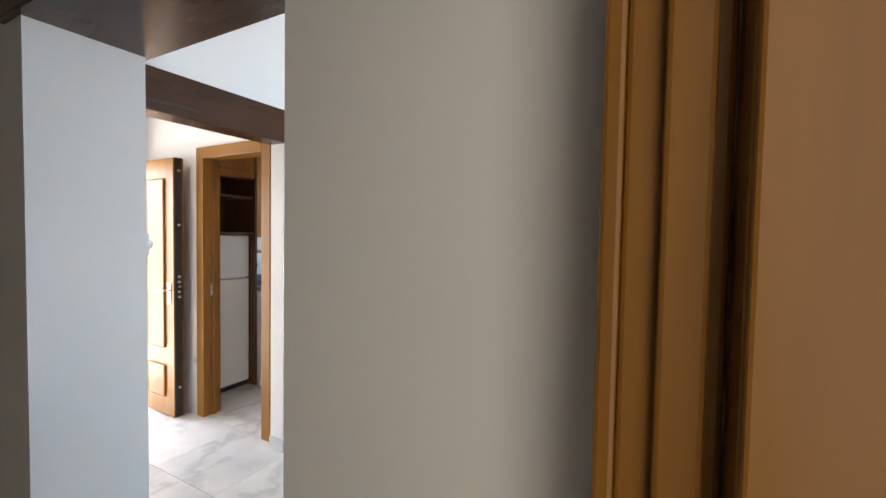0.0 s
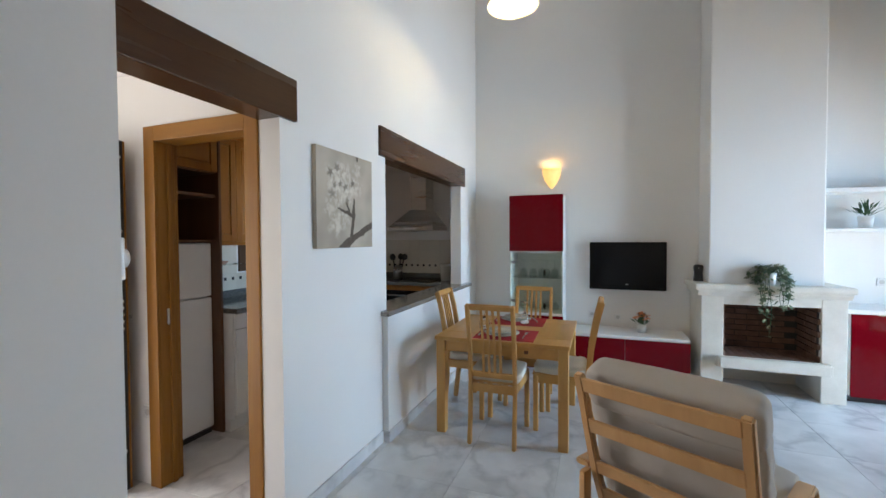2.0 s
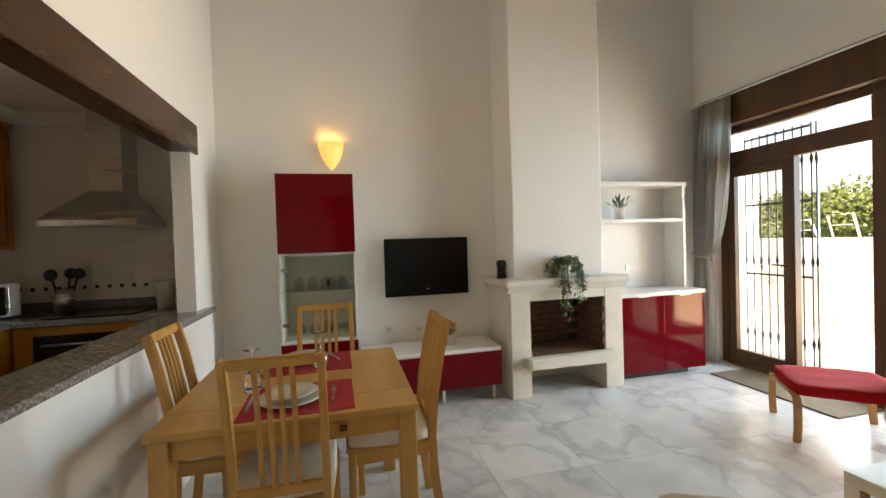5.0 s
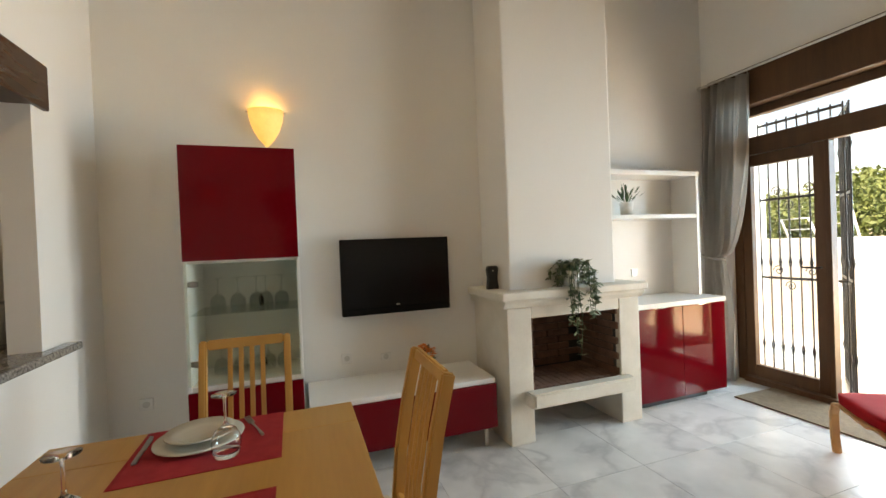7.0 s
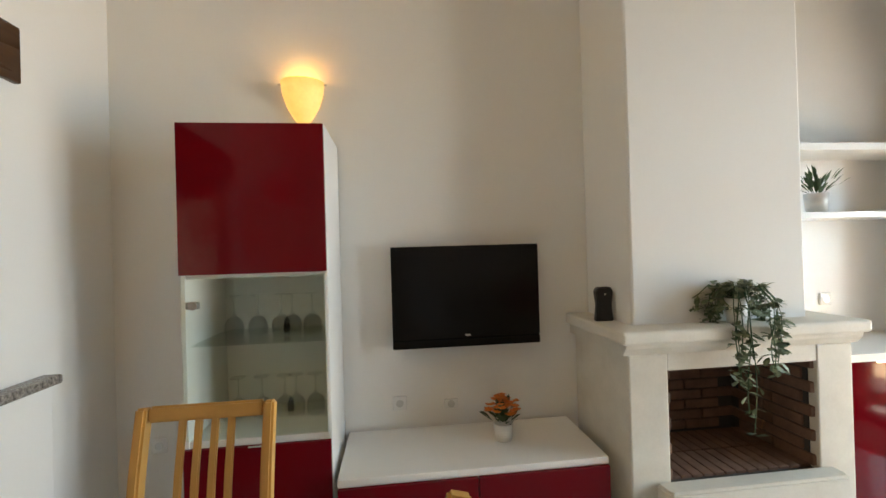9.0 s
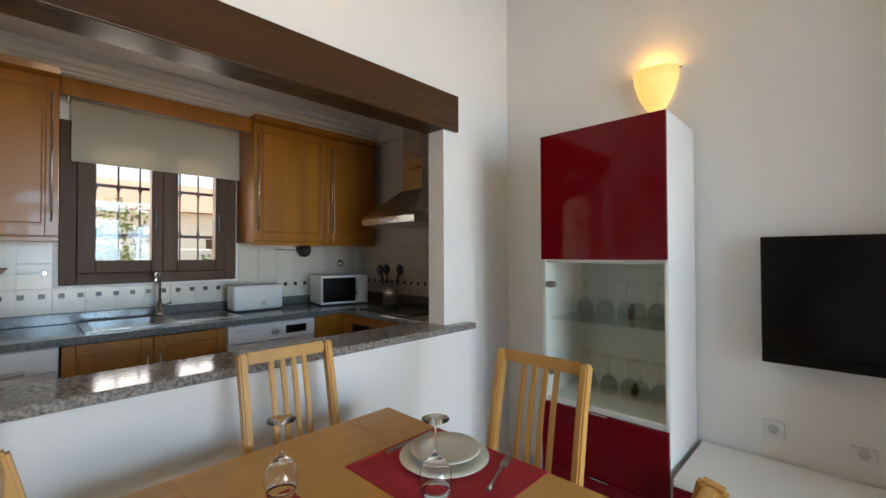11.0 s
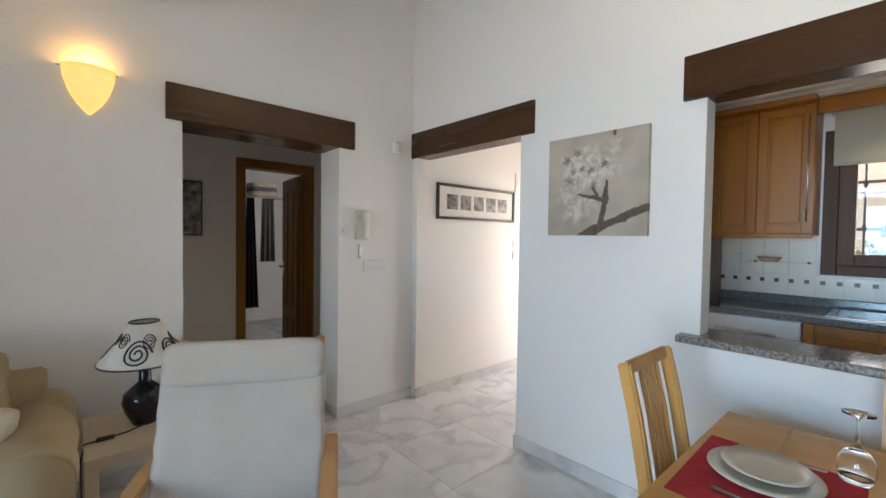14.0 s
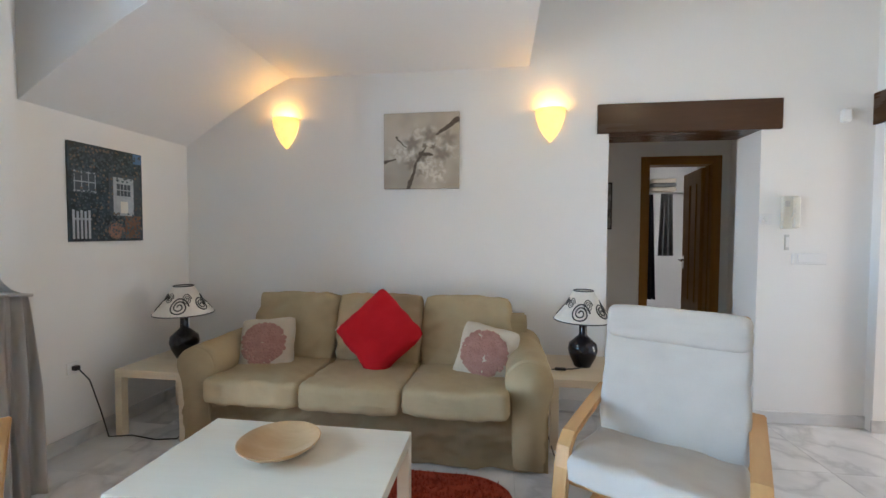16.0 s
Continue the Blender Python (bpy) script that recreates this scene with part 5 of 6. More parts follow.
def throw_pillow(m, w, material, label, motif=False, seed=0):
    t = thing("throw_pillow", label, "pillow", m, "pillows on the sofa")
    part("cover", cushion(w, w, 0.15, 0.3, 20, puff=0.1, pinch=0.06, seed=seed, wrinkle=0.006), material, t)
    if motif:
        bm = bmesh.new()
        r0 = random.Random(seed)
        for i in range(620):
            a, rr = r0.uniform(0, 6.28), 0.145 * math.sqrt(r0.random())
            x, y = rr * math.cos(a), rr * math.sin(a) * 0.95
            q = (1 - (2 * x / w) ** 2) * (1 - (2 * y / w) ** 2)
            z = 0.076 * (0.06 + 0.94 * max(0, (1 - (2 * x / w) ** 4) * (1 - (2 * y / w) ** 4)) ** 0.5) * (1 + 0.1 * q) + 0.002
            bmesh.ops.create_icosphere(bm, subdivisions=1, radius=r0.uniform(0.011, 0.017), matrix=Matrix.Translation((x, y, z)) @ Matrix.Diagonal((1, 1, 0.6, 1)))
        part("ruffle_motif", bm, M_PINK, t, "round dusty pink ruffle motif")
    else:
        part("care_label", box(-0.02, 0.02, -0.005, 0.0, -0.001, 0.002), M_PAPER, t).location = (w * 0.44, -w * 0.49, 0)
    return t


throw_pillow(pose(3.33, 0.575, 0.69, -72, 0, 0) @ pose(0, 0, 0, 0, 0, 45), 0.45, M_REDF, "red square pillow stood on its corner", False, 2)
throw_pillow(pose(4.13, 0.58, 0.575, -68, 0, 8) @ pose(0, 0, 0, 0, 0, 4), 0.375, M_CREAM, "cream pillow with a pink ruffle motif by the sofa arm", True, 3)
throw_pillow(pose(2.62, 0.58, 0.575, -68, 0, -10) @ pose(0, 0, 0, 0, 0, -10), 0.375, M_CREAM, "cream pillow with a pink ruffle motif, leaning", True, 4)


# armchairs of bent wood
def bent_armchair(m, label, cover, cover_label):
    t = thing("armchair", label, "armchair", m, "bentwood armchairs")
    seat = [(0.36, 0.395), (0.30, 0.415), (0.18, 0.395), (0.05, 0.365), (-0.06, 0.345), (-0.13, 0.36), (-0.18, 0.42), (-0.235, 0.55), (-0.29, 0.72), (-0.335, 0.87), (-0.372, 0.985)]
    arm = [(-0.36, 0.015), (-0.1, 0.018), (0.2, 0.018), (0.33, 0.03), (0.395, 0.08), (0.41, 0.16), (0.395, 0.30), (0.375, 0.43), (0.345, 0.50), (0.29, 0.535), (0.1, 0.55), (-0.12, 0.565), (-0.26, 0.575)]
    for s in (-1, 1):
        part("arm", ribbon(arm, 0.06, 0.026, "x", 0.006), M_BENT, t, "bent birch arm and runner").location = (s * 0.31, 0, 0)
        part("side_rail", ribbon(seat, 0.034, 0.034, "x", 0.006), M_BENT, t).location = (s * 0.262, 0, 0)
        part("rear_strut", box(s * 0.29 - 0.012, s * 0.29 + 0.012, -0.30, -0.245, 0.03, 0.56, 0.004), M_BENT, t)
    for y, z, tilt in ((-0.366, 0.945, 17), (-0.312, 0.77, 17), (-0.25, 0.58, 18), (-0.195, 0.45, 24)):
        b = box(-0.25, 0.25, -0.007, 0.007, -0.03, 0.03, 0.004, m=pose(0, y, z, tilt, 0, 0))
        for v in b.verts:
            v.co.y -= 0.025 * (1 - (v.co.x / 0.25) ** 2)
        part("slat", b, M_BENT, t)
    part("front_stretcher", box(-0.30, 0.30, 0.31, 0.33, 0.34, 0.39, 0.004), M_BENT, t)
    part("floor_stretcher", box(-0.30, 0.30, -0.33, -0.30, 0.02, 0.06, 0.004), M_BENT, t)
    part("seat_cushion", cushion(0.57, 0.62, 0.11, 0.3, 18, puff=0.1, seed=3, m=pose(0, 0.15, 0.42, 9, 0, 0), wrinkle=0.008), cover, t, cover_label)
    part("back_cushion", cushion(0.57, 0.64, 0.11, 0.3, 18, puff=0.08, seed=8, m=pose(0, -0.15, 0.675, 107, 0, 0), wrinkle=0.008), cover, t, cover_label)
    part("head_roll", cushion(0.575, 0.17, 0.145, 0.4, 12, puff=0.1, seed=9, m=pose(0, -0.225, 0.925, 107, 0, 0)), cover, t, cover_label)
    return t


bent_armchair(pose(1.83, 1.386, 0, 0, 0, -28) @ Matrix.Diagonal((1.02, 1.0, 0.992, 1)), "bentwood birch armchair with pale grey cushions", M_GREY, "pale grey fabric cushion")
bent_armchair(pose(4.56, 2.22, 0, 0, 0, 52), "bentwood birch armchair with pale grey cushions near the curtain", M_GREY, "pale grey fabric cushion")
fs = thing("footstool", "bentwood footstool with a red cushion", "stool", pose(4.29, 2.92, 0, 0, 0, 52) @ Matrix.Diagonal((1, 1, 0.88, 1)))
for s in (-1, 1):
    part("side_frame", ribbon([(0.25, 0.0), (0.27, 0.12), (0.275, 0.27), (0.25, 0.345), (0.17, 0.36), (0.0, 0.34), (-0.17, 0.36), (-0.25, 0.345), (-0.275, 0.27), (-0.27, 0.12), (-0.25, 0.0)], 0.045, 0.024, "y", 0.005), M_BENT, fs).location = (0, s * 0.29, 0)
part("stretcher", box(-0.02, 0.02, -0.28, 0.28, 0.30, 0.33, 0.004), M_BENT, fs)
part("cushion", cushion(0.52, 0.60, 0.09, 0.3, 10, puff=0.05, sag=0.15, seed=6, m=pose(0, 0, 0.395)), M_REDF, fs, "red fabric cushion")

# tables


def lack_table(name, label, x0, x1, y0, y1, h, leg, top, material):
    t = thing(name, label, "table", pose((x0 + x1) / 2, (y0 + y1) / 2, 0))
    a, b = (x1 - x0) / 2, (y1 - y0) / 2
    part("tabletop", box(-a, a, -b, b, h - top, h, 0.004), material, t)
    for sx in (-1, 1):
        for sy in (-1, 1):
            part("leg", box(sx * a - (leg if sx > 0 else 0), sx * a + (0 if sx > 0 else leg), sy * b - (leg if sy > 0 else 0), sy * b + (0 if sy > 0 else leg), 0, h - top, 0.003), material, t)
    return t


M_BIRCHW = mat("whitewashed_birch", (0.76, 0.70, 0.58), (0.70, 0.63, 0.50), rough=0.4, scale=5, stretch=(0.12, 1.4, 1.4), fine=50, bump=0.02)
lack_table("coffee_table", "pale birch coffee table on block legs", 2.93, 3.895, 1.415, 2.015, 0.45, 0.055, 0.05, M_BIRCHW)
lack_table("side_table", "pale birch side table beside the sofa", 1.70, 2.215, 0.08, 0.62, 0.45, 0.05, 0.05, M_BIRCH)
lack_table("side_table", "pale birch side table in the alcove corner", 4.535, 5.05, 0.30, 0.86, 0.45, 0.05, 0.05, M_BIRCH)
bw = part("fruit_bowl", lathe([(0, 0), (0.06, 0), (0.075, 0.006), (0.14, 0.035), (0.165, 0.058), (0.16, 0.06), (0.13, 0.04), (0.06, 0.014), (0, 0.012)], 48), M_BOWL)
bw.matrix_world = pose(3.43, 1.67, 0.45)
tagged(bw, "shallow turned light wooden bowl on the coffee table", "bowl")


def table_lamp(m, label, turn):
    t = thing("table_lamp", label, "lamp", m, "table lamps")
    part("base", lathe([(0, 0), (0.055, 0), (0.06, 0.012), (0.085, 0.06), (0.098, 0.105), (0.09, 0.145), (0.05, 0.18), (0.027, 0.20), (0.025, 0.30), (0.032, 0.315), (0, 0.315)], 36), M_LAMPB, t, "black glazed bulbous base")
    r0, r1, z0, z1 = 0.195, 0.065, 0.30, 0.485
    part("shade", lathe([(r0, z0), ((r0 + r1) / 2 - 0.012, (z0 + z1) / 2), (r1, z1), (r1 - 0.003, z1), ((r0 + r1) / 2 - 0.015, (z0 + z1) / 2), (r0 - 0.003, z0), (r0, z0)], 44), M_SHADE, t, "white shade with black swirls")

    def on_cone(a, z, off=0.002):
        k = (z - z0) / (z1 - z0)
        r = r0 + (r1 - r0) * k - 0.024 * min(k, 1 - k) + off
        return Vector((r * math.cos(a), r * math.sin(a), z))

    for z, r in ((z0, r0), (z1, r1)):
        part("rim", tube([(r * math.cos(2 * math.pi * i / 36), r * math.sin(2 * math.pi * i / 36), z) for i in range(37)], 0.004, 6), M_BLACK, t, "black rim")
    rr = random.Random(5)
    for i in range(11):
        bm = bmesh.new()
        a0, zc = turn + i * 0.571 + rr.uniform(-.1, .1), z0 + (0.055 if i % 2 else 0.105) + rr.uniform(-.012, .012)
        size = rr.uniform(0.044, 0.056) if i % 2 else rr.uniform(0.024, 0.036)
        pts = []
        for k in range(40):
            u = k / 39
            s = size * (1 - 0.85 * u)
            an = u * 5.0 * math.pi
            zz = min(max(zc + s * math.sin(an), z0 + 0.006), z1 - 0.006)
            pts.append(on_cone(a0 + s * math.cos(an) / 0.13, zz))
        add_tube(bm, pts, 0.0046 if i % 2 else 0.0026, 6)
        part("swirl", bm, M_BLACK, t)
    return t


table_lamp(pose(1.97, 0.32, 0.45) @ Matrix.Diagonal((1, 1, 1.07, 1)), "black ceramic table lamp with a swirl-patterned shade by the doorway", 0.6)
table_lamp(pose(4.81, 0.53, 0.45) @ Matrix.Diagonal((1, 1, 1.07, 1)), "black ceramic table lamp with a swirl-patterned shade in the corner", 1.4)

# rug and doormat
rug_o = []
for cx, cy, a0 in ((3.98, 1.95, 0), (2.72, 1.95, 90), (2.72, 1.18, 180), (3.98, 1.18, 270)):
    rug_o += [(cx + 0.26 * math.cos(radians(a0 + 10 * i)), cy + 0.2 * math.sin(radians(a0 + 10 * i))) for i in range(10)]
rug = thing("rug", "rust-red shaggy rug with rounded corners under the coffee table", "rug", pose(0, 0, 0))
part("backing", prism(rug_o, "z", 0.0005, 0.012), M_RUG, rug)
tuft = bmesh.new()
rr = random.Random(8)
for i in range(5200):
    x, y = rr.uniform(2.47, 4.23), rr.uniform(0.99, 2.14)
    if abs(x - 3.35) > 0.63 and abs(y - 1.565) > 0.385:
        dx, dy = (abs(x - 3.35) - 0.63) / 0.25, (abs(y - 1.565) - 0.385) / 0.19
        if dx * dx + dy * dy > 1:
            continue
    h, a = rr.uniform(0.012, 0.024), rr.uniform(0, 6.28)
    c = Vector((x, y, 0.011))
    p, q = Vector((math.cos(a), math.sin(a), 0)) * 0.006, Vector((rr.uniform(-1, 1), rr.uniform(-1, 1), 0)) * 0.010
    tuft.faces.new([tuft.verts.new(v) for v in (c - p, c + p, c + q + Vector((0, 0, h)))])
    tuft.faces.new([tuft.verts.new(v) for v in (c - p.yxz, c + p.yxz, c - q + Vector((0, 0, h)))])
tagged(part("tuft_layer", tuft, M_RUG, rug, "shaggy pile"), kind="stuff")
dm = part("doormat", box(-0.24, 0.24, -0.55, 0.55, 0, 0.012, 0.004), M_DOORMAT)
dm.matrix_world = pose(4.78, 3.62, 0.0)
tagged(dm, "brown woven doormat inside the terrace door", "doormat")


# curtains
def curtain(name, label, x, top, tie, bottom, ztop, ztie, folds, m=None):
    """A tied-back curtain: y ranges at the top, the tie and the bottom."""
    t = thing(name, label, "curtain", pose(0, 0, 0), "terrace door curtains")

    def fn(u, v):
        z = ztop * v + 0.02 * (1 - v)
        if z > ztie:
            k = (z - ztie) / (ztop - ztie)
            e = k ** 0.38
            a, b = tie[0] + (top[0] - tie[0]) * e, tie[1] + (top[1] - tie[1]) * e
            amp = 0.02 + 0.03 * math.sin(k * 3.0) + 0.012 * k
            sagz = -0.17 * (1 - k) ** 2 * math.sin(min(1, u * 1.6) * math.pi) * min(1, k * 6)
        else:
            k = (ztie - z) / ztie
            e = min(1, k * 2.2) ** 0.7
            a, b = tie[0] + (bottom[0] - tie[0]) * e, tie[1] + (bottom[1] - tie[1]) * e
            amp, sagz = 0.018 + 0.02 * e, 0
        y = a + (b - a) * u
        w = math.sin(u * folds * 2 * math.pi + 1.2 * math.sin(u * 5 + z * 1.3)) + 0.35 * math.sin(u * folds * 4.3 * math.pi + z)
        return Vector((x - 0.035 + amp * w + 0.02 * noise.noise(Vector((u * 4, z * 1.7, x))), y, z + sagz))

    part("cloth", sheet(fn, 110, 70, 0.002), M_CURTAIN, t, "grey gathered fabric")
    yt = (tie[0] + tie[1]) / 2
    hw = abs(tie[1] - tie[0]) / 2 + 0.02
    part("tie_band", tube([(x - 0.035 + 0.065 * math.cos(a), yt + hw * math.sin(a), ztie + 0.02 * math.sin(a)) for a in [2 * math.pi * i / 24 for i in range(25)]], 0.009, 6), M_CURTAIN, t)
    return t


curtain("curtain", "grey curtain tied back at the terrace door by the shelf unit", 4.885, (4.17, 4.63), (4.47, 4.63), (4.40, 4.63), 2.77, 1.16, 5)
curtain("curtain", "grey curtain tied back at the terrace door by the alcove", 4.90, (2.40, 1.86), (1.68, 1.50), (1.80, 1.46), 2.77, 1.06, 5)
tas = thing("tie_tassel", "dark tassel tie-back hanging beside the curtain", "tieback", pose(4.935, 4.60, 1.28))
part("cord", tube([(0, 0, 0.18), (-0.02, 0.01, 0.09), (-0.02, 0, 0)], 0.006, 6), M_IRON, tas)
part("tassel", lathe([(0, 0), (0.02, 0), (0.022, -0.05), (0.026, -0.15), (0, -0.15)][::-1], 14), M_IRON, tas)
part("hook", tube([(0.015, 0, 0.18), (-0.02, 0, 0.18)], 0.006, 6), M_STEEL, tas)
cr = thing("curtain_rod", "slim white metal curtain rod over the terrace door", "curtain rod", pose(4.87, 0, 2.80))
part("rod", tube([(0, 1.12, 0), (0, 4.66, 0)], 0.011, 10), M_WHITEG, cr)
for y in (1.4, 3.05, 4.58):
    part("bracket", tube([(0, y, 0), (0.04, y, 0.02), (0.079, y, 0.02)], 0.009, 8), M_IRON, cr)
for y in (1.12, 4.66):
    part("finial", lathe([(0, -0.02), (0.016, -0.014), (0.019, 0), (0.016, 0.014), (0, 0.02)], 14), M_STEEL, cr).matrix_local = pose(0, y, 0, 90, 0, 0)


# iron grilles outside the terrace door
def grille(m, w, h, n, label):
    t = thing("iron_grille", label, "grille", m, "terrace grilles")
    for i in range(n):
        y = w * i / (n - 1)
        prof = []
        for z, r in ((0, .007), (h * .12, .007), (h * .14, .016), (h * .16, .007), (h * .44, .007), (h * .46, .016), (h * .48, .007), (h * .84, .007), (h * .86, .016), (h * .88, .007), (h, .007)):
            prof.append((r, z))
        part("bar", lathe(prof, 8, 0, (0, y)), M_IRON, t)
    for z in (0.03, h * 0.40, h * 0.70, h - 0.03):
        part("cross_bar", box(-0.006, 0.006, 0, w, z - 0.012, z + 0.012, 0.002), M_IRON, t)
    for zc in (h * 0.40, h * 0.70):
        for yc in (w * 0.3, w * 0.7):
            for s in (-1, 1):
                pts = [(0, yc + s * 0.05 + 0.045 * (1 - k / 30) * math.cos(k * 0.36), zc + s * 0.07 + 0.05 * (1 - k / 30) * math.sin(k * 0.36)) for k in range(28)]
                part("scroll", tube(pts, 0.005, 6), M_IRON, t)
    return t


grille(pose(5.34, 3.78, -0.03), 0.66, 2.45, 9, "dark wrought-iron grille before the closed leaf")
grille(pose(5.36, 3.75, -0.03, 0, 0, -57), 0.60, 2.45, 8, "dark wrought-iron grille folded open")
grille(pose(5.34, 1.72, -0.03), 0.66, 2.45, 7, "dark wrought-iron grille before the far leaf")


# ---- kitchen ----
def panel_door(parent, x, y0, y1, z0, z1, handle_side=0, name="door"):
    """A frame-and-panel cupboard door facing +x."""
    f = 0.055
    d = part(name, box(x, x + 0.008, y0 + 0.002, y1 - 0.002, z0, z1), M_CHERRY, parent)
    for a, b, c, e in ((y0 + 0.002, y0 + f, z0, z1), (y1 - f, y1 - 0.002, z0, z1)):
        part("stile", box(x + 0.006, x + 0.022, a, b, c, e, 0.003), M_CHERRY, d)
    for c, e in ((z0, z0 + f), (z1 - f, z1)):
        part("rail", box(x + 0.006, x + 0.022, y0 + f, y1 - f, c, e, 0.003), M_CHERRY, d)
    part("centre_panel", box(x + 0.006, x + 0.016, y0 + f + 0.012, y1 - f - 0.012, z0 + f + 0.012, z1 - f - 0.012, 0.006), M_CHERRY, d)
    if handle_side:
        yy = y0 + 0.03 if handle_side < 0 else y1 - 0.03
        part("handle", tube([(x + 0.022, yy, z0 + 0.08), (x + 0.045, yy, z0 + 0.085), (x + 0.045, yy, z1 - 0.085), (x + 0.022, yy, z1 - 0.08)], 0.005, 8), M_STEEL, d, "slim steel bar handle")
    return d


def upper_cabinet(y0, y1, doors, label):
    t = thing("wall_cabinet", label, "cabinet", pose(0, 0, 0), "kitchen wall cabinets")
    part("body", box(-1.718, -1.405, y0, y1, 1.47, 2.34, 0.002), M_CHERRY, t)
    part("light_rail", box(-1.41, -1.385, y0, y1, 1.45, 1.478, 0.004), M_CHERRY, t)
    part("crown", prism([(-1.41, 2.335), (-1.36, 2.355), (-1.35, 2.39), (-1.718, 2.39), (-1.718, 2.341), (-1.41, 2.341)], "y", y0, y1), M_CHERRY, t)
    for a, b, hs in doors:
        panel_door(t, -1.404, a, b, 1.482, 2.335, hs)
    return t


upper_cabinet(1.92, 2.505, [(1.92, 2.20, 0), (2.20, 2.505, 1)], "cherry-wood wall cabinet beside the window")
upper_cabinet(3.53, 4.60, [(3.53, 4.12, -1), (4.12, 4.60, -1)], "two-door cherry-wood wall cabinet beside the hood")
vl = part("window_pelmet", box(-1.44, -1.415, 2.507, 3.528, 2.27, 2.37, 0.004), M_CHERRY)
tagged(vl, "cherry-wood pelmet board above the window", "pelmet")
rb = thing("roller_blind", "cream roller blind half lowered over the window", "blind", pose(0, 0, 0))
part("cloth", box(-1.662, -1.66, 2.57, 3.53, 1.96, 2.32), M_BLIND, rb)
part("bottom_bar", box(-1.667, -1.655, 2.57, 3.53, 1.945, 1.965, 0.004), M_BLIND, rb)
part("roller", tube([(-1.68, 2.56, 2.33), (-1.68, 3.54, 2.33)], 0.02, 12), M_WHITEG, rb)
for y in (2.555, 3.545):
    part("bracket", box(-1.719, -1.65, y - 0.004, y + 0.004, 2.30, 2.36, 0.002), M_WHITEG, rb)


def base_unit(name, label, category, y0, y1, kind_):
    t = thing(name, label, category, pose(0, 0, 0), "kitchen base units")
    part("body", box(-1.70, -1.145, y0 + 0.002, y1 - 0.002, 0.1, 0.925), M_CHERRYD if kind_ == "wood" else M_WHITEG, t)
    part("plinth", box(-1.70, -1.19, y0, y1, 0.0, 0.1), M_CHERRYD if kind_ == "wood" else M_WHITEG, t)
    if kind_ == "wood":
        ym = (y0 + y1) / 2
        panel_door(t, -1.144, y0, ym, 0.11, 0.92, 1)
        panel_door(t, -1.144, ym, y1, 0.11, 0.92, -1)
    elif kind_ == "dish":
        part("door", box(-1.144, -1.122, y0 + 0.004, y1 - 0.004, 0.13, 0.80, 0.006), M_WHITEG, t)
        part("control_panel", box(-1.144, -1.118, y0 + 0.004, y1 - 0.004, 0.805, 0.92, 0.006), M_WHITEG, t)
        part("handle", box(-1.119, -1.108, y0 + 0.12, y1 - 0.12, 0.81, 0.83, 0.004), M_STEEL, t)
    else:
        part("front", box(-1.144, -1.122, y0 + 0.004, y1 - 0.004, 0.11, 0.80, 0.006), M_WHITEG, t)
        part("control_panel", box(-1.144, -1.118, y0 + 0.004, y1 - 0.004, 0.805, 0.92, 0.006), M_WHITEG, t)
        part("display", box(-1.119, -1.115, y1 - 0.22, y1 - 0.07, 0.835, 0.89, 0.002), M_SCREEN, t, "dark display")
        part("drawer_pull", box(-1.119, -1.113, y0 + 0.04, y0 + 0.20, 0.88, 0.892, 0.002), M_SWITCH, t)
        part("dial", tube([(-1.12, (y0 + y1) / 2, 0.86), (-1.10, (y0 + y1) / 2, 0.86)], 0.025, 20), M_STEEL, t, "round dial")
        part("port_ring", lathe([(0.15, 0), (0.19, 0.015), (0.15, 0.03), (0.12, 0.02)], 32), M_STEEL, t, "round door ring").matrix_local = pose(-1.123, (y0 + y1) / 2, 0.48, 0, 90, 0)
    return t


base_unit("dishwasher", "white dishwasher under the kitchen worktop", "dishwasher", 1.922, 2.50, "dish")
base_unit("sink_cabinet", "cherry-wood two-door sink cabinet", "cabinet", 2.505, 3.27, "wood")
base_unit("washing_machine", "white washing machine under the kitchen worktop", "washer", 3.275, 3.87, "wash")
nc = thing("corner_cabinet", "cherry-wood base cabinet with built-in black oven", "cabinet", pose(0, 0, 0), "kitchen base units")
part("body", box(-1.70, -0.21, 4.13, 4.69, 0.1, 0.925), M_CHERRYD, nc)
part("plinth", box(-1.70, -0.21, 4.17, 4.69, 0.0, 0.1), M_CHERRYD, nc)
part("filler", box(-1.70, -1.125, 3.875, 4.128, 0.0, 0.925), M_CHERRY, nc)
part("oven_front", box(-1.0, -0.41, 4.108, 4.129, 0.28, 0.86, 0.004), M_SCREEN, nc, "black glass oven front")
part("oven_handle", tube([(-0.95, 4.09, 0.80), (-0.46, 4.09, 0.80)], 0.008, 8), M_STEEL, nc)
part("drawer_front", box(-1.11, -1.004, 4.108, 4.129, 0.11, 0.92, 0.003), M_CHERRY, nc)
part("drawer_front", box(-1.0, -0.41, 4.108, 4.129, 0.862, 0.922, 0.003), M_CHERRY, nc)
part("door_front", box(-0.406, -0.215, 4.108, 4.129, 0.11, 0.92, 0.003), M_CHERRY, nc)
M_WORKTOP = mat("grey_green_granite_top", (0.22, 0.225, 0.215), (0.07, 0.075, 0.07), rough=0.1, scale=60, fine=200, bump=0.0, contrast=0.5)
wt = thing("worktop", "grey-green polished granite L-shaped worktop", "worktop", pose(0, 0, 0))
part("long_slab", box(-1.718, -1.10, 1.92, 4.698, 0.928, 0.965, 0.006), M_WORKTOP, wt)
part("short_slab", box(-1.0995, -0.21, 4.08, 4.698, 0.928, 0.965, 0.006), M_WORKTOP, wt)
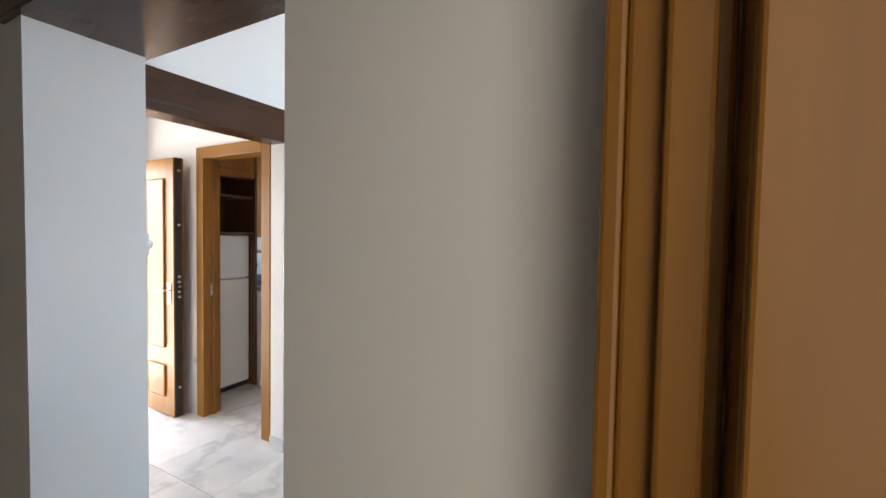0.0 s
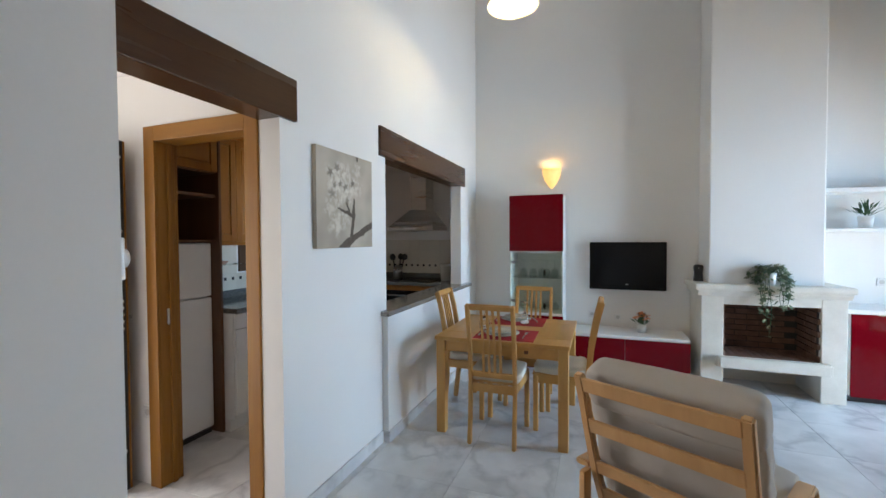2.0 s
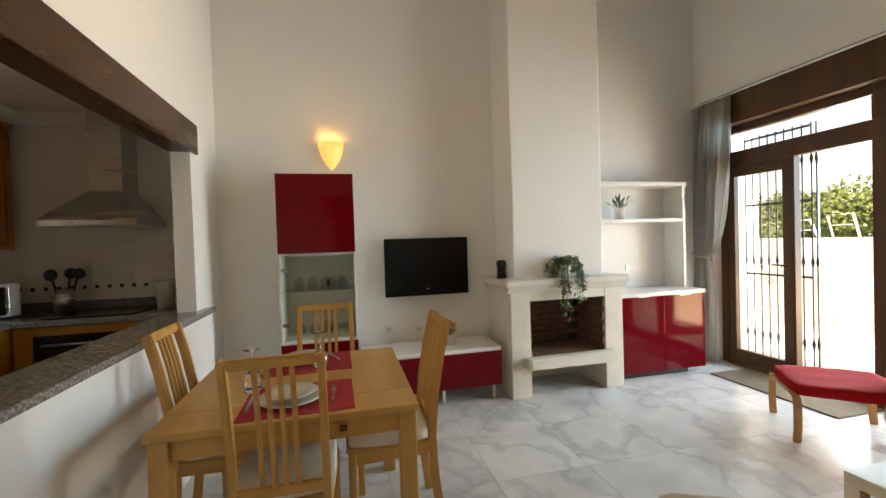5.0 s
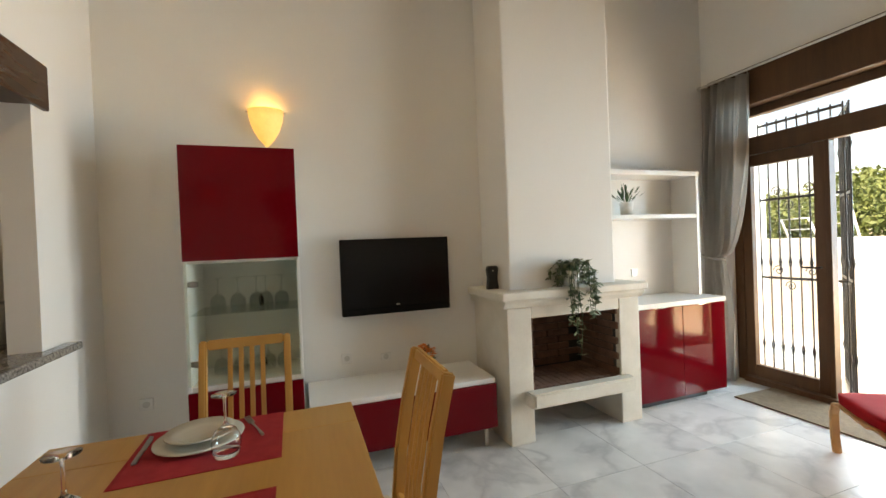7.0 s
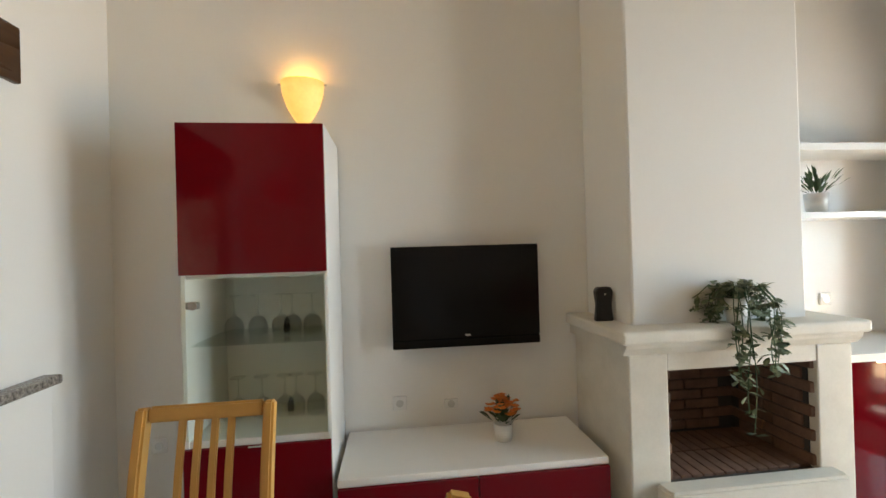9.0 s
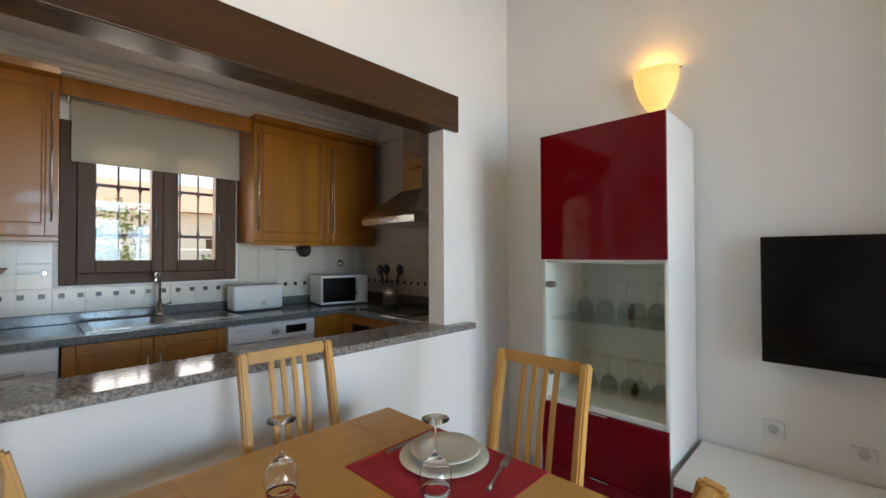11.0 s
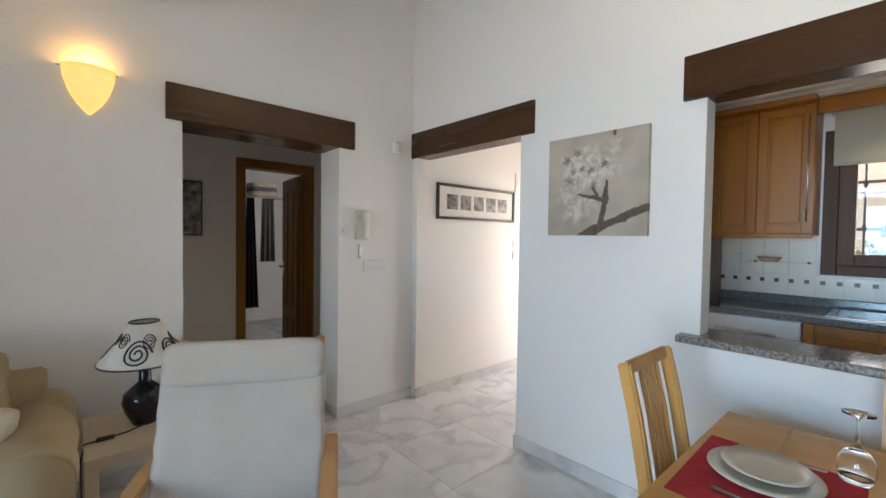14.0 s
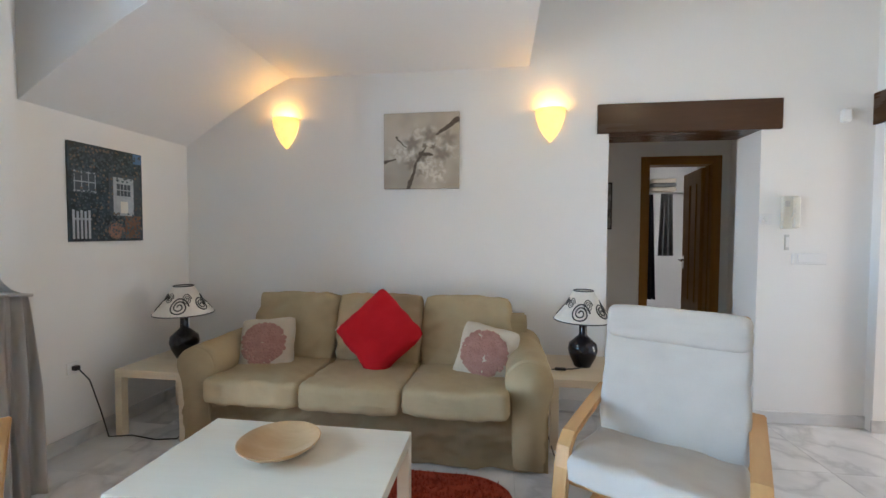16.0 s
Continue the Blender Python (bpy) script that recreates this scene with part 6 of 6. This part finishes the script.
part("upstand", box(-1.718, -1.70, 1.92, 4.698, 0.9655, 1.03, 0.003), M_WORKTOP, wt)
part("upstand", box(-1.6995, -0.21, 4.68, 4.698, 0.9655, 1.03, 0.003), M_WORKTOP, wt)
hb = part("hob", box(-0.98, -0.42, 4.16, 4.64, 0.9655, 0.972, 0.003), M_SCREEN)
tagged(hb, "black glass hob let into the worktop", "hob")
sk = thing("sink", "stainless steel inset sink with drainer", "sink", pose(0, 0, 0.966))
part("rim", box(-1.64, -1.20, 2.60, 3.40, 0.0, 0.006, 0.002), M_STEEL, sk)
for y0, y1 in ((2.64, 2.98), (3.04, 3.36)):
    part("basin", box(-1.60, -1.25, y0, y1, 0.0062, 0.008, 0.001), M_CHROME, sk)
fc = thing("tap", "curved chrome kitchen mixer tap", "tap", pose(-1.60, 3.01, 0.972))
part("body", lathe([(0, 0), (0.028, 0), (0.028, 0.02), (0.02, 0.03), (0.02, 0.09), (0, 0.095)], 20), M_CHROME, fc)
part("spout", tube([(0, 0, 0.09), (0, 0, 0.22), (0.02, -0.01, 0.275), (0.06, -0.02, 0.295), (0.11, -0.04, 0.28), (0.135, -0.05, 0.235)], 0.011, 10), M_CHROME, fc)
part("lever", tube([(0, 0.02, 0.07), (0.03, 0.06, 0.09)], 0.007, 8), M_CHROME, fc)
ts = thing("toaster", "white long-slot toaster on the worktop", "toaster", pose(-1.52, 3.60, 0.966))
part("body", box(-0.075, 0.075, -0.18, 0.18, 0.008, 0.19, 0.02, 3), M_WHITEG, ts)
part("slot", box(-0.02, 0.02, -0.14, 0.14, 0.1895, 0.192), M_BLACK, ts)
part("dial", tube([(0.074, 0.03, 0.055), (0.088, 0.03, 0.055)], 0.018, 16), M_STEEL, ts)
part("foot_strip", box(-0.06, 0.06, -0.16, 0.16, 0.0, 0.01), M_BLACK, ts)
mw = thing("microwave", "white microwave oven with black door in the corner", "microwave", pose(-1.46, 4.27, 0.966, 0, 0, -12) @ Matrix.Diagonal((1, 0.9, 0.97, 1)))
part("body", box(-0.16, 0.16, -0.22, 0.22, 0.01, 0.25, 0.006), M_WHITEG, mw)
part("door", box(0.158, 0.172, -0.215, 0.125, 0.018, 0.242, 0.004), M_WHITEG, mw)
part("window", box(0.1705, 0.174, -0.208, 0.096, 0.03, 0.232, 0.003), M_SCREEN, mw, "black glass window")
part("control_panel", box(0.158, 0.17, 0.13, 0.218, 0.02, 0.24, 0.004), M_WHITEG, mw)
part("handle", box(0.172, 0.192, 0.098, 0.113, 0.04, 0.22, 0.004), M_STEEL, mw)
for s in (-1, 1):
    part("foot", box(-0.1, 0.1, s * 0.18 - 0.015, s * 0.18 + 0.015, 0, 0.012), M_BLACK, mw)
ut = thing("utensil_holder", "steel utensil jar with black spoons", "utensils", pose(-1.03, 4.50, 0.966) @ Matrix.Scale(1.25, 4))
part("jar", lathe([(0, 0), (0.05, 0), (0.05, 0.14), (0.046, 0.14), (0.046, 0.01), (0, 0.01)], 24), M_STEEL, ut)
for i, a in enumerate((0.2, 1.6, 2.9, 4.4)):
    dx, dy = 0.05 * math.cos(a), 0.05 * math.sin(a)
    b = tube([(dx * 0.4, dy * 0.4, 0.02), (dx * 1.3, dy * 1.3, 0.20)], 0.006, 6)
    bmesh.ops.create_icosphere(b, subdivisions=2, radius=0.035, matrix=Matrix.Translation((dx * 1.5, dy * 1.5, 0.23)) @ Matrix.Diagonal((1, 0.4, 1, 1)))
    part("spoon", b, M_BLACK, ut)
jg = thing("jug", "clear plastic measuring jug by the hob", "jug", pose(-0.33, 4.45, 0.966))
part("body", lathe([(0, 0), (0.06, 0), (0.075, 0.18), (0.085, 0.21), (0.08, 0.21), (0.07, 0.18), (0.055, 0.01), (0, 0.01)], 26), M_CERAMIC, jg)
part("handle", tube([(0.07, 0, 0.17), (0.12, 0, 0.16), (0.12, 0, 0.06), (0.062, 0, 0.05)], 0.009, 8), M_CERAMIC, jg)

hd = thing("cooker_hood", "stainless steel pyramid cooker hood with chimney", "cooker hood", pose(-0.70, 4.698, 1.60))
bm = bmesh.new()
lo = [bm.verts.new(v) for v in ((-0.3, -0.5, 0.05), (0.3, -0.5, 0.05), (0.3, 0, 0.05), (-0.3, 0, 0.05))]
hi = [bm.verts.new(v) for v in ((-0.12, -0.26, 0.27), (0.12, -0.26, 0.27), (0.12, 0, 0.27), (-0.12, 0, 0.27))]
bm.faces.new(lo[::-1])
bm.faces.new(hi)
for i in range(4):
    bm.faces.new((lo[i], lo[(i + 1) % 4], hi[(i + 1) % 4], hi[i]))
part("canopy", bm, M_STEEL, hd)
part("rim", box(-0.302, 0.302, -0.502, 0.0, 0.0, 0.049, 0.003), M_STEEL, hd)
part("button_strip", box(-0.08, 0.08, -0.506, -0.5, 0.012, 0.036, 0.001), M_WHITEG, hd)
part("chimney", box(-0.11, 0.11, -0.25, 0.0, 0.271, 0.898, 0.002), M_STEEL, hd)

# fridge column
fg = thing("fridge", "white two-door fridge freezer in a wooden housing", "fridge", pose(-1.765, 1.40, 0))
part("body", box(0.05, 0.40, 0.0, 0.49, 0.03, 1.475, 0.006), M_WHITEG, fg)
part("freezer_door", box(0.405, 0.45, 0.002, 0.488, 1.065, 1.472, 0.01), M_WHITEG, fg)
part("fridge_door", box(0.405, 0.45, 0.002, 0.488, 0.05, 1.055, 0.01), M_WHITEG, fg)
part("base_grille", box(0.06, 0.43, 0.01, 0.48, 0.0, 0.03), M_BLACK, fg)
hg = thing("fridge_housing", "dark cherry housing with open shelf above the fridge", "cabinet", pose(0, 0, 0))
part("side_panel", box(-1.718, -1.235, 1.894, 1.918, 0.0, 2.39, 0.003), M_CHERRYD, hg)
part("back_panel", box(-1.718, -1.70, 1.352, 1.892, 1.50, 2.39), M_CHERRYD, hg)
part("shelf", box(-1.70, -1.27, 1.352, 1.892, 1.48, 1.498), M_CHERRYD, hg)
part("shelf", box(-1.70, -1.27, 1.352, 1.892, 1.82, 1.842), M_CHERRYD, hg)
panel_door(hg, -1.26, 1.355, 1.892, 2.01, 2.37)
part("top_box", box(-1.70, -1.262, 1.355, 1.892, 2.0, 2.385), M_CHERRYD, hg)
gs = thing("glass_shelf", "small glass shelf with a red dish under the cabinet", "shelf", pose(-1.718, 2.30, 1.27))
part("pane", box(0, 0.13, -0.19, 0.20, 0.0, 0.008, 0.001), M_CABGLASS, gs)
for y in (-0.15, 0.16):
    part("bracket", tube([(0, y, 0.004), (0.05, y, 0.004)], 0.009, 8), M_CHROME, gs)
rd = part("dish", lathe([(0, 0), (0.05, 0), (0.075, 0.03), (0.07, 0.03), (0, 0.012)], 24), M_TERRAC)
rd.matrix_world = pose(-1.64, 2.24, 1.278)
tagged(rd, "dark red dish on a small glass shelf", "dish")
kh = thing("hanging_strainer", "black round strainer hanging on a steel rail", "strainer", pose(-1.70, 4.02, 1.42))
part("rail", tube([(0.02, -0.20, 0), (0.02, 0.06, 0)], 0.006, 8), M_STEEL, kh)
part("post", tube([(-0.019, -0.18, 0), (0.02, -0.18, 0)], 0.005, 8), M_STEEL, kh)
part("pan", lathe([(0, -0.012), (0.055, -0.012), (0.06, 0.012), (0.05, 0.012), (0, 0.002)], 24), M_BLACK, kh).matrix_local = pose(0.04, 0.04, 0.0, 0, 90, 0)
hk = thing("wall_hook", "round chrome suction hook on the tiles", "hook", pose(-1.715, 4.44, 1.30))
part("disc", lathe([(0, 0), (0.035, 0), (0.03, 0.02), (0, 0.025)], 20), M_CHROME, hk).matrix_local = pose(0, 0, 0, 0, 90, 0)
for i in range(4):
    kr = thing("spice_clip", "small dark spice jar clip on the kitchen wall", "clip", pose(-0.245, 4.698, 1.66 + i * 0.115), "spice clips")
    part("jar", lathe([(0, 0), (0.02, 0), (0.02, 0.05), (0, 0.05)], 14, 0, (0, -0.03)), M_BLACK, kr)
    part("clip", box(-0.02, 0.02, -0.02, 0.0, 0.02, 0.03), M_STEEL, kr)


# window grille outside the kitchen
wg = thing("window_grille", "dark wrought-iron bars outside the kitchen window", "grille", pose(-2.0, 2.55, 1.2))
for i in range(8):
    part("bar", lathe([(0.007, 0), (0.007, 0.3), (0.016, 0.33), (0.007, 0.36), (0.007, 0.62), (0.016, 0.65), (0.007, 0.68), (0.007, 1.0)], 8, 0, (0, 0.04 + i * 0.125)), M_IRON, wg)
for z in (0.32, 0.66):
    part("cross_bar", box(-0.006, 0.006, -0.05, 1.03, z - 0.011, z + 0.011), M_IRON, wg)

# ---- fittings on the walls ----
ic = thing("intercom", "ivory door intercom with handset on the white wall", "intercom", pose(0.527, 0.0, 1.51, 0, 0, 180))
part("body", box(-0.05, 0.05, -0.035, 0.0, -0.115, 0.115, 0.008), M_SWITCH, ic)
part("handset", box(0.005, 0.048, -0.06, -0.035, -0.11, 0.11, 0.01), M_SWITCH, ic)
part("grille", box(-0.04, -0.008, -0.038, -0.034, 0.04, 0.08), M_STEEL, ic)


def wall_plate(m, w, h, label, material=M_SWITCH, knob=False, cat="switch"):
    t = thing("wall_switch" if cat == "switch" else cat, label, cat, m)
    part("plate", box(-w / 2, w / 2, -0.01, 0.0, -h / 2, h / 2, 0.003), material, t)
    if knob:
        part("dial", tube([(0, -0.01, 0), (0, -0.03, 0)], 0.018, 18), M_WHITEG, t)
    elif cat == "switch":
        part("rocker", box(-w * 0.33, w * 0.33, -0.015, -0.009, -h * 0.33, h * 0.33, 0.002), M_WHITEG, t)
    else:
        part("recess", tube([(0, -0.009, 0), (0, -0.012, 0)], 0.02, 18), M_STEEL, t)
    return t


wall_plate(pose(0.67, 0.0, 1.465, 0, 0, 180), 0.075, 0.075, "white round-dial thermostat on the wall", M_WHITEG, True)
wall_plate(pose(0.53, 0.0, 1.30, 0, 0, 180), 0.03, 0.11, "narrow white switch below the intercom", M_STEEL)
wall_plate(pose(0.385, 0.0, 1.185, 0, 0, 180), 0.22, 0.08, "white triple light switch plate", M_WHITEG)
wall_plate(pose(0.20, 4.70, 0.47), 0.075, 0.075, "white wall socket near the floor", M_WHITEG, False, "socket")
wall_plate(pose(1.42, 4.70, 0.60), 0.075, 0.075, "white wall socket above the media bench", M_WHITEG, False, "socket")
wall_plate(pose(1.70, 4.70, 0.58), 0.075, 0.05, "white aerial outlet above the media bench", M_WHITEG, False, "socket")
wall_plate(pose(4.02, 4.688, 1.06), 0.075, 0.075, "white wall socket inside the shelf unit", M_WHITEG, False, "socket")
wall_plate(pose(5.2, 1.0, 0.50, 0, 0, -90), 0.075, 0.075, "white wall socket in the alcove", M_WHITEG, False, "socket")
wall_plate(pose(-1.08, 1.235, 0.45, 0, 0, 0), 0.075, 0.075, "white wall socket in the entrance hall", M_WHITEG, False, "socket")
for x, z in ((-1.38, 1.36), (-1.38, 1.24)):
    wall_plate(pose(x, 0.055, z, 0, 0, 180), 0.08, 0.09, "white light switch in the entrance hall", M_WHITEG)
wall_plate(pose(-1.44, 0.055, 2.02, 0, 0, 180), 0.16, 0.22, "white alarm box on the hall wall", M_WHITEG)
pr = thing("motion_sensor", "small white motion sensor near the room corner", "sensor", pose(0.20, 0.0, 2.17, 0, 0, 180))
part("body", box(-0.028, 0.028, -0.045, 0.0, -0.045, 0.045, 0.012, 3), M_WHITEG, pr)
part("arm", tube([(0.0, -0.01, 0.03), (0.05, -0.01, 0.035)], 0.006, 6), M_STEEL, pr)
cp = thing("lamp_cable", "black lamp cable with plug at the alcove socket", "cable", pose(0, 0, 0))
part("plug", box(5.155, 5.19, 0.985, 1.015, 0.485, 0.515, 0.006), M_BLACK, cp)
part("wire", tube([(5.16, 1.0, 0.5), (5.10, 0.98, 0.42), (5.08, 0.93, 0.2), (5.06, 0.90, 0.02), (4.95, 0.84, 0.008), (4.75, 0.87, 0.008), (4.62, 0.84, 0.008), (4.6, 0.7, 0.05), (4.7, 0.6, 0.3), (4.78, 0.55, 0.452)], 0.004, 6), M_BLACK, cp)
cp2 = thing("lamp_cable", "black lamp cable with inline switch on the side table", "cable", pose(0, 0, 0))
part("wire", tube([(1.97, 0.37, 0.456), (2.05, 0.42, 0.456), (2.14, 0.44, 0.456), (2.21, 0.45, 0.456), (2.222, 0.46, 0.40), (2.222, 0.5, 0.05), (2.2, 0.7, 0.008), (2.1, 0.75, 0.008)], 0.004, 6), M_BLACK, cp2)
part("inline_switch", box(2.10, 2.17, 0.43, 0.455, 0.4505, 0.468, 0.005), M_BLACK, cp2)

# ---- corridor and rooms behind ----
cpic = thing("dark_picture", "dark framed picture on the corridor wall", "picture", pose(1.47, -1.60, 1.665, 0, 0, 180))
part("frame", box(-0.16, 0.16, -0.022, 0.0, -0.26, 0.26, 0.004), M_BLACK, cpic)
part("print", box(-0.145, 0.145, -0.026, -0.021, -0.245, 0.245), M_PHOTO, cpic)
ck = thing("clothes_rack", "wall rack with folded towels and a hanging grey robe", "rack", pose(0.30, -3.0, 0))
part("rail", tube([(-0.35, 0, 1.93), (0.45, 0, 1.93)], 0.014, 10), M_STEEL, ck)
for x in (-0.35, 0.45):
    part("upright", tube([(x, 0, 0), (x, 0, 1.95)], 0.014, 10), M_STEEL, ck)
    part("foot", box(x - 0.02, x + 0.02, -0.2, 0.2, 0, 0.02), M_STEEL, ck)
for i in range(3):
    part("folded_towel", cushion(0.34, 0.28, 0.06, 0.3, 6, m=pose(0.0, 0, 1.975 + 0.058 * i)), M_CREAM if i != 1 else M_ROBE, ck)


def hung(x, w0, w1, z0, z1, y):
    """A garment hanging in folds from the rail."""
    return sheet(lambda u, v: Vector((x + (u - 0.5) * (w0 + (w1 - w0) * (1 - v)), y + 0.025 * math.sin(u * 20 + x * 9) * (1.2 - v), z0 + v * (z1 - z0))), 40, 20, 0.02)


part("robe", hung(-0.075, 0.16, 0.22, 1.05, 1.92, 0.03), M_ROBE, ck, "hanging grey robe")
part("garment", hung(0.14, 0.10, 0.20, 0.42, 1.92, -0.02), M_NAVY, ck, "dark navy hanging garment")


# ---- garden ----
def clump(name, label, centre, size, count, leaf, seed, material=M_LEAFO):
    """A hedge or crown as many separate leaves round uneven lumps."""
    r0 = random.Random(seed)
    lumps = [(Vector((centre[0] + r0.uniform(-.5, .5) * size[0], centre[1] + r0.uniform(-.5, .5) * size[1], centre[2] + r0.uniform(-.5, .5) * size[2])), r0.uniform(0.3, 0.6)) for _ in range(max(6, int(size[0] * size[1] * 5)))]
    verts, faces = [], []
    for i in range(count):
        c, rad = lumps[r0.randrange(len(lumps))]
        d = Vector((r0.gauss(0, 1), r0.gauss(0, 1), r0.gauss(0, 1))).normalized()
        p = c + d * rad * r0.uniform(0.6, 1.05)
        a = Vector((r0.gauss(0, 1), r0.gauss(0, 1), r0.gauss(0, 1))).normalized() * leaf * r0.uniform(0.6, 1.3)
        b = d.cross(a).normalized() * leaf * 0.32
        k = len(verts)
        verts += [p - a * 0.5, p + b, p + a * 0.5, p - b]
        faces.append((k, k + 1, k + 2, k + 3))
    me = bpy.data.meshes.new(name)
    me.from_pydata([tuple(v) for v in verts], [], faces)
    me.materials.append(material)
    ob = new(name, me)
    return ob


for i, y in enumerate((-2, 1.5, 5, 8.5, 12)):
    h = clump("garden_hedge", "", (9.9 + 0.3 * (i % 2), y, 1.25), (1.2, 4.0, 1.3), 9500, 0.09, 20 + i)
    tagged(h, "sunlit green garden hedge behind the parapet", "hedge", "garden hedges", "stuff")
for i, (x, y) in enumerate(((16, 4), (19, 9.5), (22, 15), (15, -2), (24, 7), (26, 21))):
    t = thing("garden_tree", "round-crowned green tree beyond the garden hedge", "tree", pose(x, y, -0.3), "garden trees")
    tr = bmesh.new()
    add_tube(tr, [(0, 0, 0), (0.1, 0.05, 1.0), (0.05, 0.1, 2.2)], [0.16, 0.12, 0.06], 8)
    for a in range(4):
        add_tube(tr, [(0.07, 0.07, 1.3 + 0.2 * a), (0.6 * math.cos(a * 1.7), 0.6 * math.sin(a * 1.7), 2.1 + 0.15 * a)], [0.05, 0.02], 6)
    part("trunk", tr, M_BARK, t)
    c = clump("crown", "", (0, 0, 2.6), (2.2, 2.2, 1.4), 3400, 0.2, 50 + i)
    c.parent = t
for i, (y, x) in enumerate(((1.0, -6.3), (3.2, -6.2), (5.2, -6.4))):
    h = clump("street_bush", "", (x, y, 1.0), (0.8, 1.5, 1.5), 3600, 0.09, 80 + i)
    tagged(h, "green flowering bush before the street wall", "bush", "street bushes", "stuff")

# folded white clothes airer on the terrace
ar = thing("clothes_airer", "folded white metal clothes airer leaning by the parapet", "airer", pose(8.0, 4.9, -0.012, 0, 0, 60))
for k, lean in ((0, 12), (1, 20)):
    f = part("frame", tube([(-0.28, 0, 0.01), (-0.28, 0, 1.65), (0.28, 0, 1.65), (0.28, 0, 0.01)], 0.014, 8), M_WHITEG, ar)
    f.matrix_local = pose(0, 0.25 * k, 0, -lean, 0, 0)
    for i in range(7):
        part("rung", tube([(-0.28, 0, 0.3 + 0.2 * i), (0.28, 0, 0.3 + 0.2 * i)], 0.006, 6), M_WHITEG, f)
vt = thing("wall_vent", "white box on the corridor wall above the closed door", "vent", pose(0.1, -0.62, 2.30))
part("housing", box(0.0, 0.09, -0.20, 0.20, -0.06, 0.10, 0.012), M_WHITEG, vt)
for i in range(3):
    part("slat", box(0.088, 0.096, -0.17, 0.17, -0.035 + 0.035 * i, -0.02 + 0.035 * i, 0.002), M_WHITEG, vt)


# ---- floor, wall and terrace tiles ----
def tile_mesh(name, w, d, t, material, bev=0.002):
    bm = box(-w / 2, w / 2, -d / 2, d / 2, -t, 0, bev, 1)
    me = bpy.data.meshes.new(name)
    bm.to_mesh(me)
    bm.free()
    me.materials.append(material)
    return me


FT = 0.60
ft = tile_mesh("marble_tile", FT - 0.0015, FT - 0.0015, 0.02, M_MARBLE, 0.001)
for i in range(12):
    for k in range(15):
        x, y = -1.75 + FT * (i + 0.5), -4.15 + FT * (k + 0.5)
        if x > 5.25 or (y < -1.6 and (x < -0.9 or x > 2.6)) or (y < -0.1 and x < -0.3 and y > -1.6):
            continue
        o = new("marble_tile", ft)
        o.parent = floor_ob
        o.matrix_local = pose(x, y, 0.0, 0, 0, 90 * ((i * 7 + k * 3) % 4))
    o = new("marble_tile", ft)
    o.parent = floor_ob
    o.matrix_local = pose(-1.75 + FT * (i + 0.5), -4.15 + FT * 15 - FT / 2 + FT - 0.6, -0.03)
tt = tile_mesh("paving_stone", 0.49, 0.49, 0.03, M_TERR, 0.004)
tbase = bpy.data.objects["terrace_base"]
for i in range(7):
    for k in range(20):
        o = new("paving_stone", tt)
        o.parent = tbase
        o.matrix_local = pose(5.52 + 0.5 * i, -2.5 + 0.5 * k, -0.012)

# kitchen wall tiles with a row of small dark insets
wt1 = tile_mesh("wall_tile", 0.1492, 0.1492, 0.008, M_TILE, 0.0008)
dot = tile_mesh("inset_tile", 0.028, 0.028, 0.004, M_BLACK, 0.001)
wkw, wkn = bpy.data.objects["wall_kitchen_west"], bpy.data.objects["wall_north"]
for k in range(3):
    for i in range(19):
        y, z = 1.97 + 0.15 * i, 1.105 + 0.15 * k
        if z + 0.07 > 1.19 and 2.44 < y < 3.6:
            if k == 1 or k == 2:
                continue
        if y > 4.62:
            continue
        o = new("wall_tile", wt1)
        o.parent = wkw
        o.matrix_local = pose(-1.712, y, z, 0, 90, 0)
    for i in range(10):
        o = new("wall_tile", wt1)
        o.parent = wkn
        o.matrix_local = pose(-1.62 + 0.15 * i, 4.692, 1.105 + 0.15 * k, 90, 0, 0)
for i in range(32):
    o = new("inset_tile", dot)
    o.parent = wkw
    o.matrix_local = pose(-1.7085, 1.93 + 0.0865 * i, 1.135, 0, 90, 0)
for i in range(16):
    o = new("inset_tile", dot)
    o.parent = wkn
    o.matrix_local = pose(-1.6 + 0.0865 * i, 4.6885, 1.135, 90, 0, 0)
